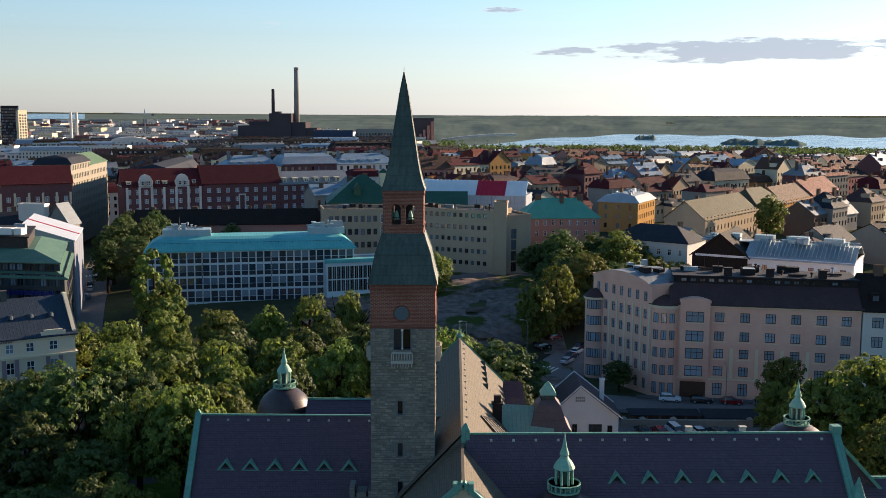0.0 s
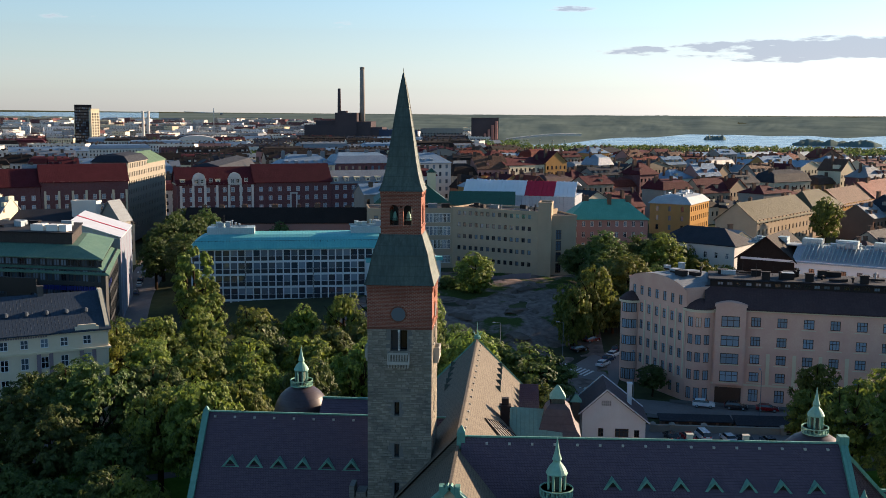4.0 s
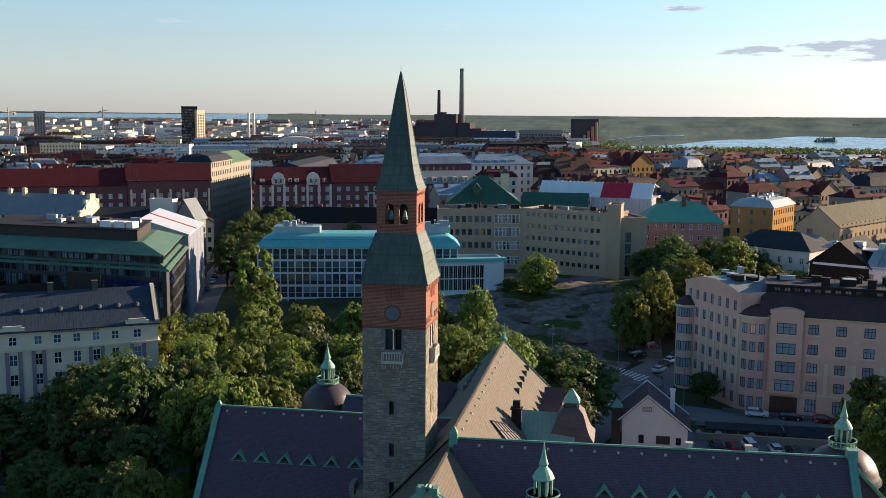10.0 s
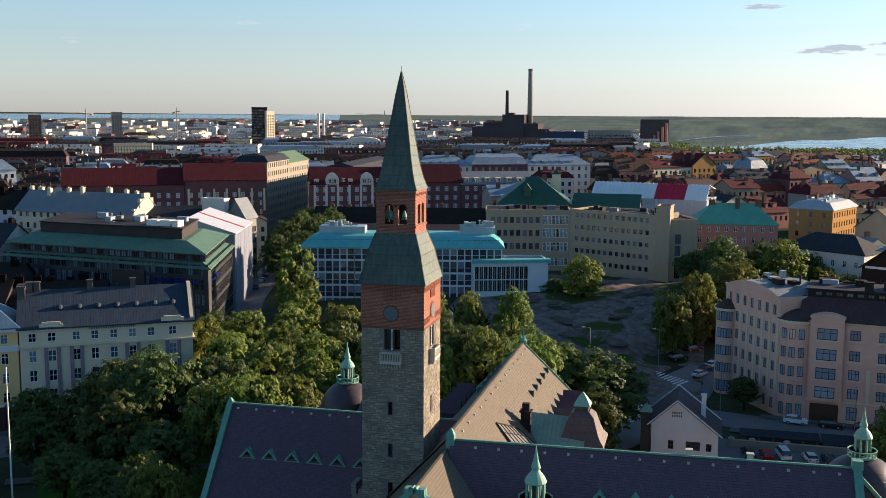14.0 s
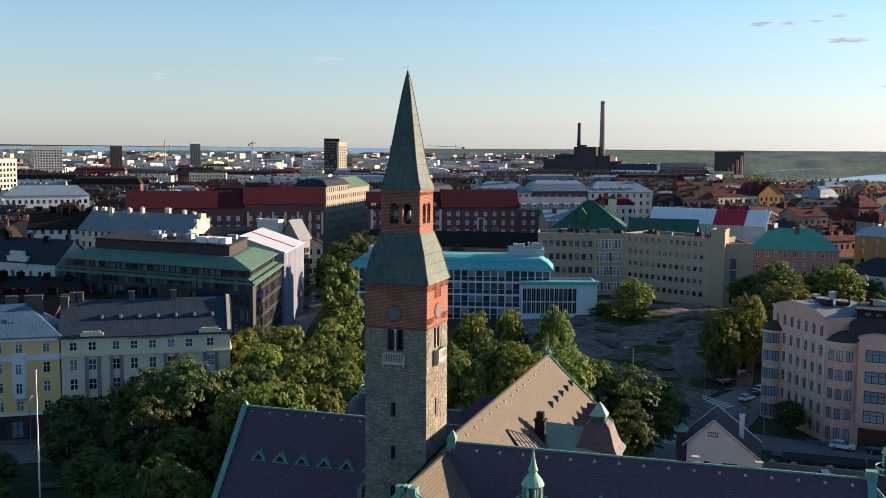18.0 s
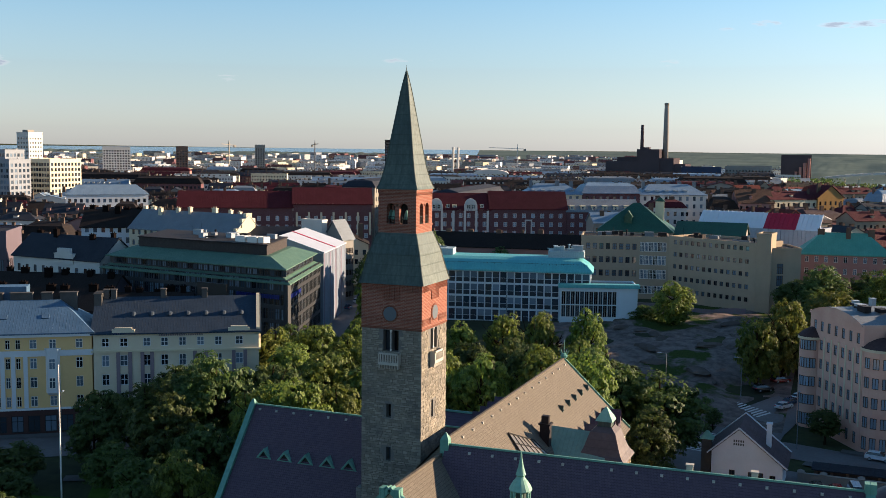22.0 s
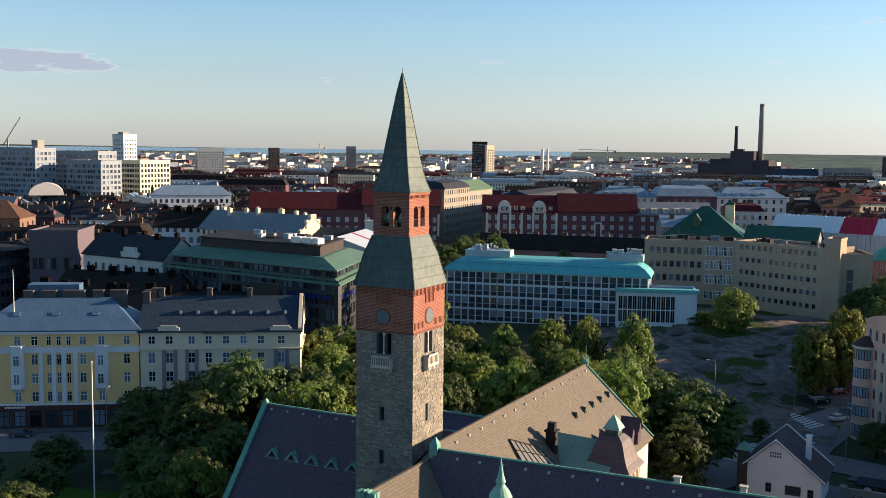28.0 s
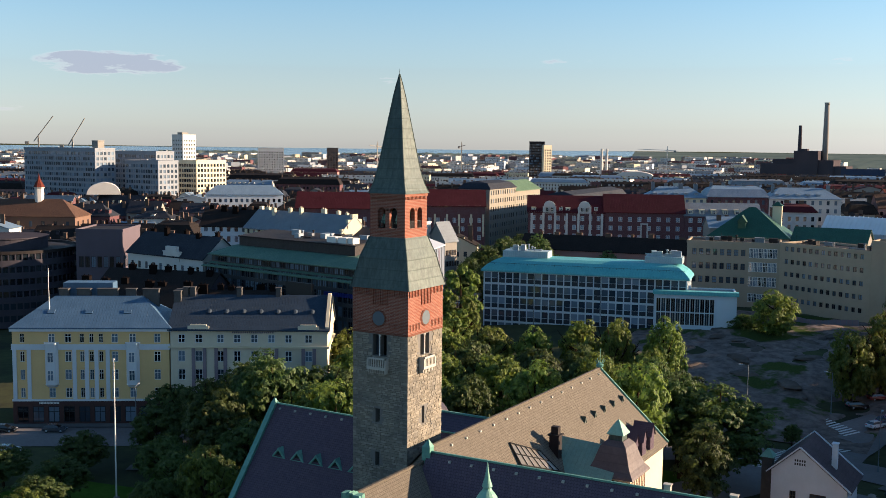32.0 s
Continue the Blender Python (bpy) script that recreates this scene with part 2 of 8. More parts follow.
# ---- mesh tools ----
class MB:
    """Gathers faces for one mesh."""

    def __init__(self):
        self.v, self.f, self.m, self.mat = [], [], [], Matrix.Identity(4)

    def at(self, m):
        self.mat = m
        return self

    def poly(self, pts, m=0):
        k = len(self.v)
        self.v += [tuple(self.mat @ Vector(p)) for p in pts]
        self.f.append(tuple(range(k, k + len(pts))))
        self.m.append(m)
        return self

    def box(self, x0, x1, y0, y1, z0, z1, m=0, bottom=True):
        p = [(x0, y0, z0), (x1, y0, z0), (x1, y1, z0), (x0, y1, z0), (x0, y0, z1), (x1, y0, z1), (x1, y1, z1), (x0, y1, z1)]
        k = len(self.v)
        self.v += [tuple(self.mat @ Vector(q)) for q in p]
        for f in ((0, 1, 5, 4), (1, 2, 6, 5), (2, 3, 7, 6), (3, 0, 4, 7), (4, 5, 6, 7)) + (((3, 2, 1, 0),) if bottom else ()):
            self.f.append(tuple(k + i for i in f))
            self.m.append(m)
        return self

    def prism(self, pts, z0, z1, m=0, top=None, cap=True):
        """pts: outline, counter-clockwise; top: an outline for the upper end."""
        n, k, top = len(pts), len(self.v), top or pts
        self.v += [tuple(self.mat @ Vector((x, y, z0))) for x, y in pts] + [tuple(self.mat @ Vector((x, y, z1))) for x, y in top]
        for i in range(n):
            j = (i + 1) % n
            self.f.append((k + i, k + j, k + n + j, k + n + i)); self.m.append(m)
        if cap:
            self.f += [tuple(range(k + n, k + 2 * n)), tuple(range(k + n - 1, k - 1, -1))]
            self.m += [m, m]
        return self

    def lathe(self, prof, n=24, cx=0, cy=0, m=0, a0=0.0):
        """prof: radius and height, upwards."""
        k = len(self.v)
        for r, z in prof:
            for i in range(n):
                a = a0 + 2 * math.pi * i / n
                self.v.append(tuple(self.mat @ Vector((cx + r * math.cos(a), cy + r * math.sin(a), z))))
        for j in range(len(prof) - 1):
            for i in range(n):
                i2 = (i + 1) % n
                self.f.append((k + j * n + i, k + j * n + i2, k + (j + 1) * n + i2, k + (j + 1) * n + i)); self.m.append(m)
        self.f += [tuple(k + (len(prof) - 1) * n + i for i in range(n)), tuple(k + i for i in range(n - 1, -1, -1))]
        self.m += [m, m]
        return self

    def tube(self, a, b, r0, r1=None, n=6, m=0):
        a, b = Vector(a), Vector(b)
        r1 = r0 if r1 is None else r1
        q = (b - a).to_track_quat("Z", "Y").to_matrix().to_4x4()
        old = self.mat
        self.mat = old @ Matrix.Translation(a) @ q
        self.lathe([(r0, 0), (r1, (b - a).length)], n, m=m)
        self.mat = old
        return self

    def beam(self, a, b, w, h, m=0):
        """A square bar from a to b, w wide and h high, upright."""
        a, b = Vector(a), Vector(b)
        d = (b - a).normalized()
        s = Vector((-d.y, d.x, 0))
        s = s.normalized() if s.length > 1e-4 else Vector((1, 0, 0))
        u = d.cross(s) * -1 if d.cross(s).z < 0 else d.cross(s)
        p = [c + s * i * w / 2 + u * j * h / 2 for c in (a, b) for i, j in ((-1, -1), (1, -1), (1, 1), (-1, 1))]
        k = len(self.v)
        self.v += [tuple(self.mat @ q) for q in p]
        for f in ((0, 1, 2, 3), (7, 6, 5, 4), (0, 4, 5, 1), (1, 5, 6, 2), (2, 6, 7, 3), (3, 7, 4, 0)):
            self.f.append(tuple(k + i for i in f)); self.m.append(m)
        return self

    def mesh(self, name, mats, smooth=False):
        me = bpy.data.meshes.new(name)
        me.from_pydata(self.v, [], self.f)
        for x in mats if isinstance(mats, (list, tuple)) else [mats]:
            me.materials.append(x)
        me.polygons.foreach_set("material_index", self.m)
        if smooth:
            me.polygons.foreach_set("use_smooth", [True] * len(self.f))
        me.update()
        return me

    def ob(self, name, mats, parent=None, label="", smooth=False):
        o = new(name, self.mesh(name, mats, smooth))
        o.parent = parent
        if label:
            o["label"] = label
        return o


def put(name, me, parent, m):
    """One more object on a shared mesh."""
    o = new(name, me)
    o.parent = parent
    o.matrix_basis = m
    return o


def thing(name, m, label, category, group="", kind=""):
    e = new(name)
    e.empty_display_size = 0.5
    e.matrix_basis = m
    return tagged(e, label, category, group, kind)


def ground_z(x, y):
    """The lie of the land: level round the museum, a rocky rise behind it."""
    k = min(1.0, max(0.0, (y - 108) / 70))
    z = 8.0 * k * k * (3 - 2 * k)
    k2 = min(1.0, max(0.0, (y - 190) / 120))
    z += 5.0 * k2 * k2 * (3 - 2 * k2)
    if x < -60:
        z *= max(0.35, 1 - (-60 - x) / 60 * 0.5)
    return z

# ---- ground, water, distance ----
def far_rise(r):
    """The far sheet lifts a little, so that it meets the eye's level at the rim as the round earth does."""
    return max(0.0, r - 2000) * 0.0166


def land_z(x, y):
    r = math.hypot(x, y + 100)
    k = min(1.0, max(0.0, (r - 500) / 1200))
    return ground_z(x, y) * (1 - k) - 3.0 * k + far_rise(r)


def sheet(name, xs, ys, zf, mat, kind, label, category="ground"):
    v = [(x, y, zf(x, y)) for y in ys for x in xs]
    n = len(xs)
    f = [(j * n + i, j * n + i + 1, (j + 1) * n + i + 1, (j + 1) * n + i) for j in range(len(ys) - 1) for i in range(n - 1)]
    me = bpy.data.meshes.new(name)
    me.from_pydata(v, [], f)
    me.materials.append(mat)
    me.polygons.foreach_set("use_smooth", [True] * len(f))
    return tagged(new(name, me), label, category, kind=kind)


def spaced(stops):
    out = []
    for a, b, s in stops:
        x = a
        while x < b - 1e-6:
            out.append(x)
            x += s
    return out + [stops[-1][1]]


EARTH = plain("earth", "45473f", 0.95, var=0.3, big=0.05, fine=0.6, tint="565a3c")
sheet("ground", spaced([(-4900, -1500, 340), (-1500, -300, 120), (-300, -130, 12), (-130, 130, 5), (130, 200, 10), (200, 1500, 130), (1500, 4900, 340)]),
      spaced([(-1500, -200, 325), (-200, 60, 10), (60, 300, 5), (300, 400, 10), (400, 1600, 120), (1600, 4900, 300)]), land_z, EARTH, "structure", "grey-brown city ground with worn earth and grass", "ground")


def annulus(name, a0, a1, r0f, r1f, mat, lift, label, category, na=90, nr=10, bumps=None, kind="structure"):
    """A far patch between two azimuths (degrees, clockwise from +y) and two shore lines."""
    mb = MB()
    for i in range(na + 1):
        a = a0 + (a1 - a0) * i / na
        for j in range(nr + 1):
            r = r0f(a) + (r1f(a) - r0f(a)) * j / nr
            x, y = r * math.sin(radians(a)), -100 + r * math.cos(radians(a))
            z = land_z(x, y) + lift
            if bumps:
                edge = min(1.0, 6 * j / nr, 6 * (nr - j) / nr + 0.4, 8 * i / na, 8 * (na - i) / na)
                z += bumps(a, r) * edge
            mb.v.append((x, y, z))
    n = nr + 1
    for i in range(na):
        for j in range(nr):
            mb.f.append((i * n + j, (i + 1) * n + j, (i + 1) * n + j + 1, i * n + j + 1)); mb.m.append(0)
    return tagged(mb.ob(name, mat, smooth=True), label, category, kind=kind)


WATER = plain("sea_water", "5d7488", 0.22, var=0.1, big=0.004, fine=0.02, bump=0.12)
# forest green greyed and lightened: the distance haze is in the base colour
FOREST_HAZED = plain("hazed_forest", "5f6c68", 0.95, var=0.16, big=0.004, fine=0.02, bump=0.0, tint="6c7872")


def wob(a, s, k):
    return k * noise.noise((a * s, k * 0.01, 3.7))


annulus("water", 0.5, 46, lambda a: 1690 + wob(a, 0.5, 70), lambda a: 2520 + wob(a, 0.35, 200) - 600 * max(0, 1 - a / 9), WATER, 2.5, "pale bay water reflecting the evening sky", "water")
annulus("water", -75, -19.5, lambda a: 3050 + wob(a, 0.3, 200) + 900 * max(0, (a + 27) / 8), lambda a: 4890, WATER, 2.5, "blue open sea on the horizon", "water", nr=14)


def hills(a, r):
    return (0.4 + 0.6 * min(1, max(0, (a + 8) / 8))) * (4 + 6 * noise.noise((a * 0.55, r * 0.002, 1.0))) + 2.0 * noise.noise((a * 6, r * 0.02, 5.0))


annulus("far_woods", -20.5, 48, lambda a: 2540 + wob(a, 0.35, 200) - 600 * max(0, 1 - max(a, 0) / 9) + 700 * min(1, max(0, (-1 - a) / 14)), lambda a: 4880, FOREST_HAZED, 1.0, "dark wooded shore and low hills at the horizon", "woods", na=420, nr=26, bumps=hills, kind="stuff")
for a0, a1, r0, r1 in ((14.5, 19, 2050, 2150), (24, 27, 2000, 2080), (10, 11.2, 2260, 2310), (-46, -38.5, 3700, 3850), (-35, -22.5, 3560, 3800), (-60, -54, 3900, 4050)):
    annulus("wooded_island", a0, a1, lambda a: r0 + wob(a, 1.5, 40), lambda a: r1 + wob(a, 1.1, 40), FOREST_HAZED, 1.5, "small dark wooded island in the water", "island", na=70, nr=6,
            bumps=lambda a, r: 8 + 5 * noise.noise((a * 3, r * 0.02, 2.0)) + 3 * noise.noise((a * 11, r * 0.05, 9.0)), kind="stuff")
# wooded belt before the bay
annulus("far_woods", -13, 46, lambda a: 1490 - 330 * min(1, max(0, (a + 1) / 4)) + wob(a, 0.6, 60), lambda a: 1685 + wob(a, 0.5, 60), FOREST_HAZED, 0.5, "belt of dark trees along the shore", "woods", na=500, nr=30,
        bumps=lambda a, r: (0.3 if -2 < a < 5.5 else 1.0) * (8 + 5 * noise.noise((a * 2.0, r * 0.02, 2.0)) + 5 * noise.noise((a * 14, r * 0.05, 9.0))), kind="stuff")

# ---- buildings ----
WIN_CACHE = {}
BUILT = []


def bar_grid(mb, xs, zs, d):
    """Frame and bars as one welded grid; odd cells both ways are the openings."""
    seen = {}

    def at(i, j, y):
        if (i, j, y) not in seen:
            seen[i, j, y] = len(mb.v)
            mb.v.append((xs[i], y, zs[j]))
        return seen[i, j, y]

    def face(*q):
        mb.f.append(q)
        mb.m.append(0)
    nx, nz = len(xs) - 1, len(zs) - 1
    for i in range(nx):
        for j in range(nz):
            if i % 2 and j % 2:
                face(at(i, j, 0), at(i, j, d), at(i + 1, j, d), at(i + 1, j, 0))
                face(at(i, j + 1, 0), at(i + 1, j + 1, 0), at(i + 1, j + 1, d), at(i, j + 1, d))
                face(at(i, j, 0), at(i, j + 1, 0), at(i, j + 1, d), at(i, j, d))
                face(at(i + 1, j, 0), at(i + 1, j, d), at(i + 1, j + 1, d), at(i + 1, j + 1, 0))
            else:
                face(at(i, j, 0), at(i + 1, j, 0), at(i + 1, j + 1, 0), at(i, j + 1, 0))
    for i in range(nx):
        face(at(i, 0, 0), at(i, 0, d), at(i + 1, 0, d), at(i + 1, 0, 0))
        face(at(i, nz, 0), at(i + 1, nz, 0), at(i + 1, nz, d), at(i, nz, d))


def window_mesh(w, h, style, framem, glassm):
    """Frame with its bars, and the panes set back in it; origin at the opening's lower left corner, y into the wall."""
    key = (round(w, 2), round(h, 2), style, framem.name, glassm.name)
    if key in WIN_CACHE:
        return WIN_CACHE[key]
    t, d = min(0.13, w * 0.085) if style != "bar" else 0.07, 0.1
    mb = MB()
    xs, zs = [(0, t)], [(0, t)]
    xs += {"cross": [(w / 2, 0.45)], "tee": [(w / 2, 0.45)], "double": [(w / 2, 0.45)], "six": [(w / 3, 0.4), (w * 2 / 3, 0.4)]}.get(style, [])
    zs += {"cross": [(h * 0.5, 0.4)], "tee": [(h * 0.66, 0.4)], "bar": [(h * 0.42, 0.6)], "six": [(h * 0.62, 0.4)]}.get(style, [])
    xs = xs[:1] + [(c - k * t, c + k * t) for c, k in xs[1:]] + [(w - t, w)]
    zs = zs[:1] + [(c - k * t, c + k * t) for c, k in zs[1:]] + [(h - t, h)]
    bar_grid(mb, [a for p in xs for a in p], [a for p in zs for a in p], d)
    pb = MB()
    pb.poly([(t * 0.6, 0.07, t * 0.6), (w - t * 0.6, 0.07, t * 0.6), (w - t * 0.6, 0.07, h - t * 0.6), (t * 0.6, 0.07, h - t * 0.6)])
    WIN_CACHE[key] = (mb.mesh("window", framem), pb.mesh("pane", glassm))
    return WIN_CACHE[key]


def sides_of(L, D):
    """Origin, direction and length of the four walls: front, right, back, left."""
    return {"f": (Vector((0, 0, 0)), 0.0, L), "r": (Vector((L, 0, 0)), 90.0, D), "b": (Vector((L, D, 0)), 180.0, L), "l": (Vector((0, D, 0)), 270.0, D)}


def pierced(mb, m4, length, height, cols, rows, m=0, reveal=0.22, back=None):
    """A wall in its own plane with an opening at each crossing of cols and rows (intervals). Inwards is +y."""
    old = mb.mat
    mb.mat = m4
    xs = sorted({0.0, length, *[a for c in cols for a in c]})
    zs = sorted({0.0, height, *[a for r in rows for a in r]})
    for i in range(len(xs) - 1):
        for j in range(len(zs) - 1):
            xa, xb, za, zb = xs[i], xs[i + 1], zs[j], zs[j + 1]
            hole = any(a <= xa + 1e-6 and xb <= b + 1e-6 for a, b in cols) and any(a <= za + 1e-6 and zb <= b + 1e-6 for a, b in rows)
            if not hole:
                mb.poly([(xa, 0, za), (xb, 0, za), (xb, 0, zb), (xa, 0, zb)], m)
    for a, b in cols:
        for c, d in rows:
            mb.poly([(a, 0, c), (a, 0, d), (a, reveal, d), (a, reveal, c)], m)
            mb.poly([(b, 0, d), (b, 0, c), (b, reveal, c), (b, reveal, d)], m)
            mb.poly([(a, 0, c), (a, reveal, c), (b, reveal, c), (b, 0, c)], m)
            mb.poly([(a, 0, d), (b, 0, d), (b, reveal, d), (a, reveal, d)], m)
            if back is not None:
                mb.poly([(a, reveal, c), (b, reveal, c), (b, reveal, d), (a, reveal, d)], back)
    mb.mat = old


def grid(length, n, w, margin=0.0):
    """n openings of width w, evenly spaced over a length."""
    step = (length - 2 * margin) / n
    return [(margin + step * (i + 0.5) - w / 2, margin + step * (i + 0.5) + w / 2) for i in range(n)]


def roof_mesh(mb, L, D, ze, kind, h, over=0.5, m=0, gm=1):
    """kind: gable (ridge along x), cross (ridge along y), hip, mansard, flat, shed."""
    a, b, c, d, t = -over, L + over, -over, D + over, 0.25
    if kind == "gable":
        y = D / 2
        s = over * h / (D / 2)
        for p in ([(a, c, ze - s), (b, c, ze - s), (b, y, ze + h), (a, y, ze + h)], [(b, d, ze - s), (a, d, ze - s), (a, y, ze + h), (b, y, ze + h)]):
            mb.poly([(x, yy, z + t) for x, yy, z in p], m)
            mb.poly(list(reversed(p)), m)
        for x, sg in ((0, 1), (L, -1)):
            g = [(x, 0, ze), (x, D, ze), (x, y, ze + h)]
            mb.poly(g if x else g[::-1], gm)
        for x in (a, b):
            mb.poly([(x, c, ze - s), (x, c, ze - s + t), (x, y, ze + h + t), (x, y, ze + h)], m)
            mb.poly([(x, d, ze - s), (x, d, ze - s + t), (x, y, ze + h + t), (x, y, ze + h)], m)
        for yy in (c, d):
            mb.poly([(a, yy, ze - s), (b, yy, ze - s), (b, yy, ze - s + t), (a, yy, ze - s + t)], m)
    elif kind == "cross":
        x = L / 2
        for p in ([(a, d, ze), (a, c, ze), (x, c, ze + h), (x, d, ze + h)], [(b, c, ze), (b, d, ze), (x, d, ze + h), (x, c, ze + h)]):
            mb.poly([(xx, yy, z + t) for xx, yy, z in p], m)
            mb.poly(list(reversed(p)), m)
        for y in (0, D):
            mb.poly([(0, y, ze), (L, y, ze), (x, y, ze + h)], gm)
        for y in (c, d):
            mb.poly([(a, y, ze), (a, y, ze + t), (x, y, ze + h + t), (x, y, ze + h)], m)
            mb.poly([(b, y, ze), (b, y, ze + t), (x, y, ze + h + t), (x, y, ze + h)], m)
    elif kind in ("hip", "mansard"):
        k = min(D / 2, L / 2) if kind == "hip" else min(D, L) * 0.16
        hh = h if kind == "hip" else h * 0.72
        if kind == "hip" and L < D:
            rid = [(L / 2, c + k), (L / 2, c + k), (L / 2, d - k), (L / 2, d - k)]
        elif kind == "hip":
            rid = [(a + k, D / 2), (b - k, D / 2), (b - k, D / 2), (a + k, D / 2)]
        else:
            rid = [(a + k, c + k), (b - k, c + k), (b - k, d - k), (a + k, d - k)]
        low = [(a, c), (b, c), (b, d), (a, d)]
        mb.box(a, b, c, d, ze, ze + t, m)
        for i in range(4):
            j = (i + 1) % 4
            p = [(*low[i], ze + t), (*low[j], ze + t), (*rid[j], ze + hh), (*rid[i], ze + hh)]
            if rid[i] == rid[j]:
                p = p[:3]
            mb.poly(p, m)
        if kind == "mansard":
            y = D / 2
            mb.poly([(*rid[0], ze + hh), (*rid[1], ze + hh), (b - 2 * k, y, ze + h), (a + 2 * k, y, ze + h)], m)
            mb.poly([(*rid[2], ze + hh), (*rid[3], ze + hh), (a + 2 * k, y, ze + h), (b - 2 * k, y, ze + h)], m)
            mb.poly([(*rid[1], ze + hh), (*rid[2], ze + hh), (b - 2 * k, y, ze + h)], m)
            mb.poly([(*rid[3], ze + hh), (*rid[0], ze + hh), (a + 2 * k, y, ze + h)], m)
    elif kind == "shed":
        mb.poly([(a, c, ze), (b, c, ze), (b, d, ze + h), (a, d, ze + h)], m)
        mb.poly([(0, D, ze), (L, D, ze), (L, D, ze + h), (0, D, ze + h)], gm)
        mb.poly([(0, 0, ze), (0, D, ze), (0, D, ze + h)], gm)
        mb.poly([(L, 0, ze), (L, D, ze), (L, D, ze + h)], gm)
    else:
        mb.box(0, L, 0, D, ze - 0.3, ze, m)
        for q in ((a * 0.3, b * 1 - over * 0.7, c * 0.3, 0.3), (a * 0.3, b - over * 0.7, D - 0.3, D + over * 0.3), (a * 0.3, 0.3, 0.3, D - 0.3), (L - 0.3, L + over * 0.3, 0.3, D - 0.3)):
            mb.box(*q, ze - 0.3, ze + h, gm)


def building(name, label, p0, p1, depth, zg, ze, rows, bays, wallm, roofm, roof="gable", rh=5.0, win=(1.3, 1.8), style="cross", framem=None, glassm=None,
             sides="fr", side_bays=3, over=0.5, joined=False, group="", cornice=None, chimneys=0, reveal=0.22, margin=0.6, chimm=None, belts=(), category="building", down=4.0, cols=None):
    """A house on its front line p0-p1 (left to right as seen from outside). rows: heights of the window sills above the ground line zg."""
    d = Vector((p1[0] - p0[0], p1[1] - p0[1], 0))
    L, D, H = d.length, depth, ze - zg
    e = thing(name, Matrix.Translation((p0[0], p0[1], zg)) @ Matrix.Rotation(math.atan2(d.y, d.x), 4, "Z"), label, category, group)
    framem, glassm = framem or WHITE, glassm or GLASS
    BUILT.append((p0[0], p0[1], d.x / L, d.y / L, L, D))
    wb = MB()
    S = sides_of(L, D)
    rr = [(z, z + (win[1] if len(r) < 2 else r[1])) for r in [(q if isinstance(q, tuple) else (q,)) for q in rows] for z in (r[0],)]
    for s, (o, ang, ln) in S.items():
        m4 = Matrix.Translation(o) @ Matrix.Rotation(radians(ang), 4, "Z")
        if s in sides:
            n = bays if s in "fb" else side_bays
            cc = grid(ln, n, min(win[0], ln / n * 0.8), min(margin, ln * 0.05)) if cols is None or s != "f" else [(a - w / 2, a + w / 2) for a, w in cols]
            pierced(wb, m4, ln, H, cc, rr, 0, reveal, 1 if joined else None)
            if not joined:
                for a, b in cc:
                    for c, dd in rr:
                        fm, pm = window_mesh(b - a, dd - c, style, framem, glassm)
                        w = put("window", fm, e, m4 @ Matrix.Translation((a, reveal - 0.1, c)))
                        put("pane", pm, w, Matrix.Identity(4))
        else:
            wb.at(m4).poly([(0, 0, 0), (ln, 0, 0), (ln, 0, H), (0, 0, H)], 0).at(Matrix.Identity(4))
    wb.box(0.3, L - 0.3, 0.3, D - 0.3, -down, 0.0, 0)
    wb.ob("wall", [wallm, glassm], e)
    rb = MB()
    roof_mesh(rb, L, D, H, roof, rh, over)
    rb.ob("roof", [roofm, wallm], e)
    if cornice:
        for z, pr, hh in belts or ((H - 0.45, 0.3, 0.45),):
            MB().prism([(-pr, -pr), (L + pr, -pr), (L + pr, D), (L - 0.002, D), (L - 0.002, 0.002), (0.002, 0.002), (0.002, D), (-pr, D)], z, z + hh).ob("cornice", cornice, e)
    rs = random.Random(int(abs(p0[0] * 7 + p0[1] * 13)))
    for i in range(chimneys):
        x, y = L * (i + 0.5 + rs.uniform(-0.25, 0.25)) / chimneys, D * (0.5 + rs.uniform(-0.12, 0.12))
        w, q = rs.uniform(0.5, 1.1), rs.uniform(0.4, 0.6)
        top = H + (rh if roof not in ("flat", "shed") else 0.3) + rs.uniform(0.6, 1.6)
        kb = MB().box(x - w, x + w, y - q, y + q, H + 0.1, top).box(x - w - 0.1, x + w + 0.1, y - q - 0.1, y + q + 0.1, top, top + 0.18)
        for s in (-0.5, 0.5):
            kb.lathe([(0.16, top + 0.18), (0.14, top + 0.6)], 6, x + w * s, y)
        kb.ob("chimney", chimm or CHIM, e)
    return e


CHIM = plain("chimney_render", "6a5a50", 0.9, var=0.3, big=0.4)
TIN_GREY = seamed("grey_tin", "6f767d", "7d858b", 0.7, 0.6)
TIN_BLUE = seamed("blue_grey_tin", "6d8296", "7d92a4", 0.6, 0.4)
TIN_DARK = seamed("dark_tin", "2b2e36", "353840", 0.6, 0.72)
TIN_BLACK = seamed("black_tin", "241e1c", "2d2623", 0.6, 0.78)
TIN_RED = seamed("red_tin", "48191f", "542128", 0.6, 0.78)
TIN_TEAL = seamed("teal_copper", "58a8ac", "6cb8b8", 0.8, 0.5)
TIN_GREEN = seamed("green_tin", "1f4a3a", "285643", 0.7, 0.5)
TIN_LIGHT = seamed("light_tin", "95a0aa", "a6b0b6", 0.7, 0.6)
TIN_SAND = seamed("sand_tin", "4e4b3a", "5a5642", 0.6, 0.74)
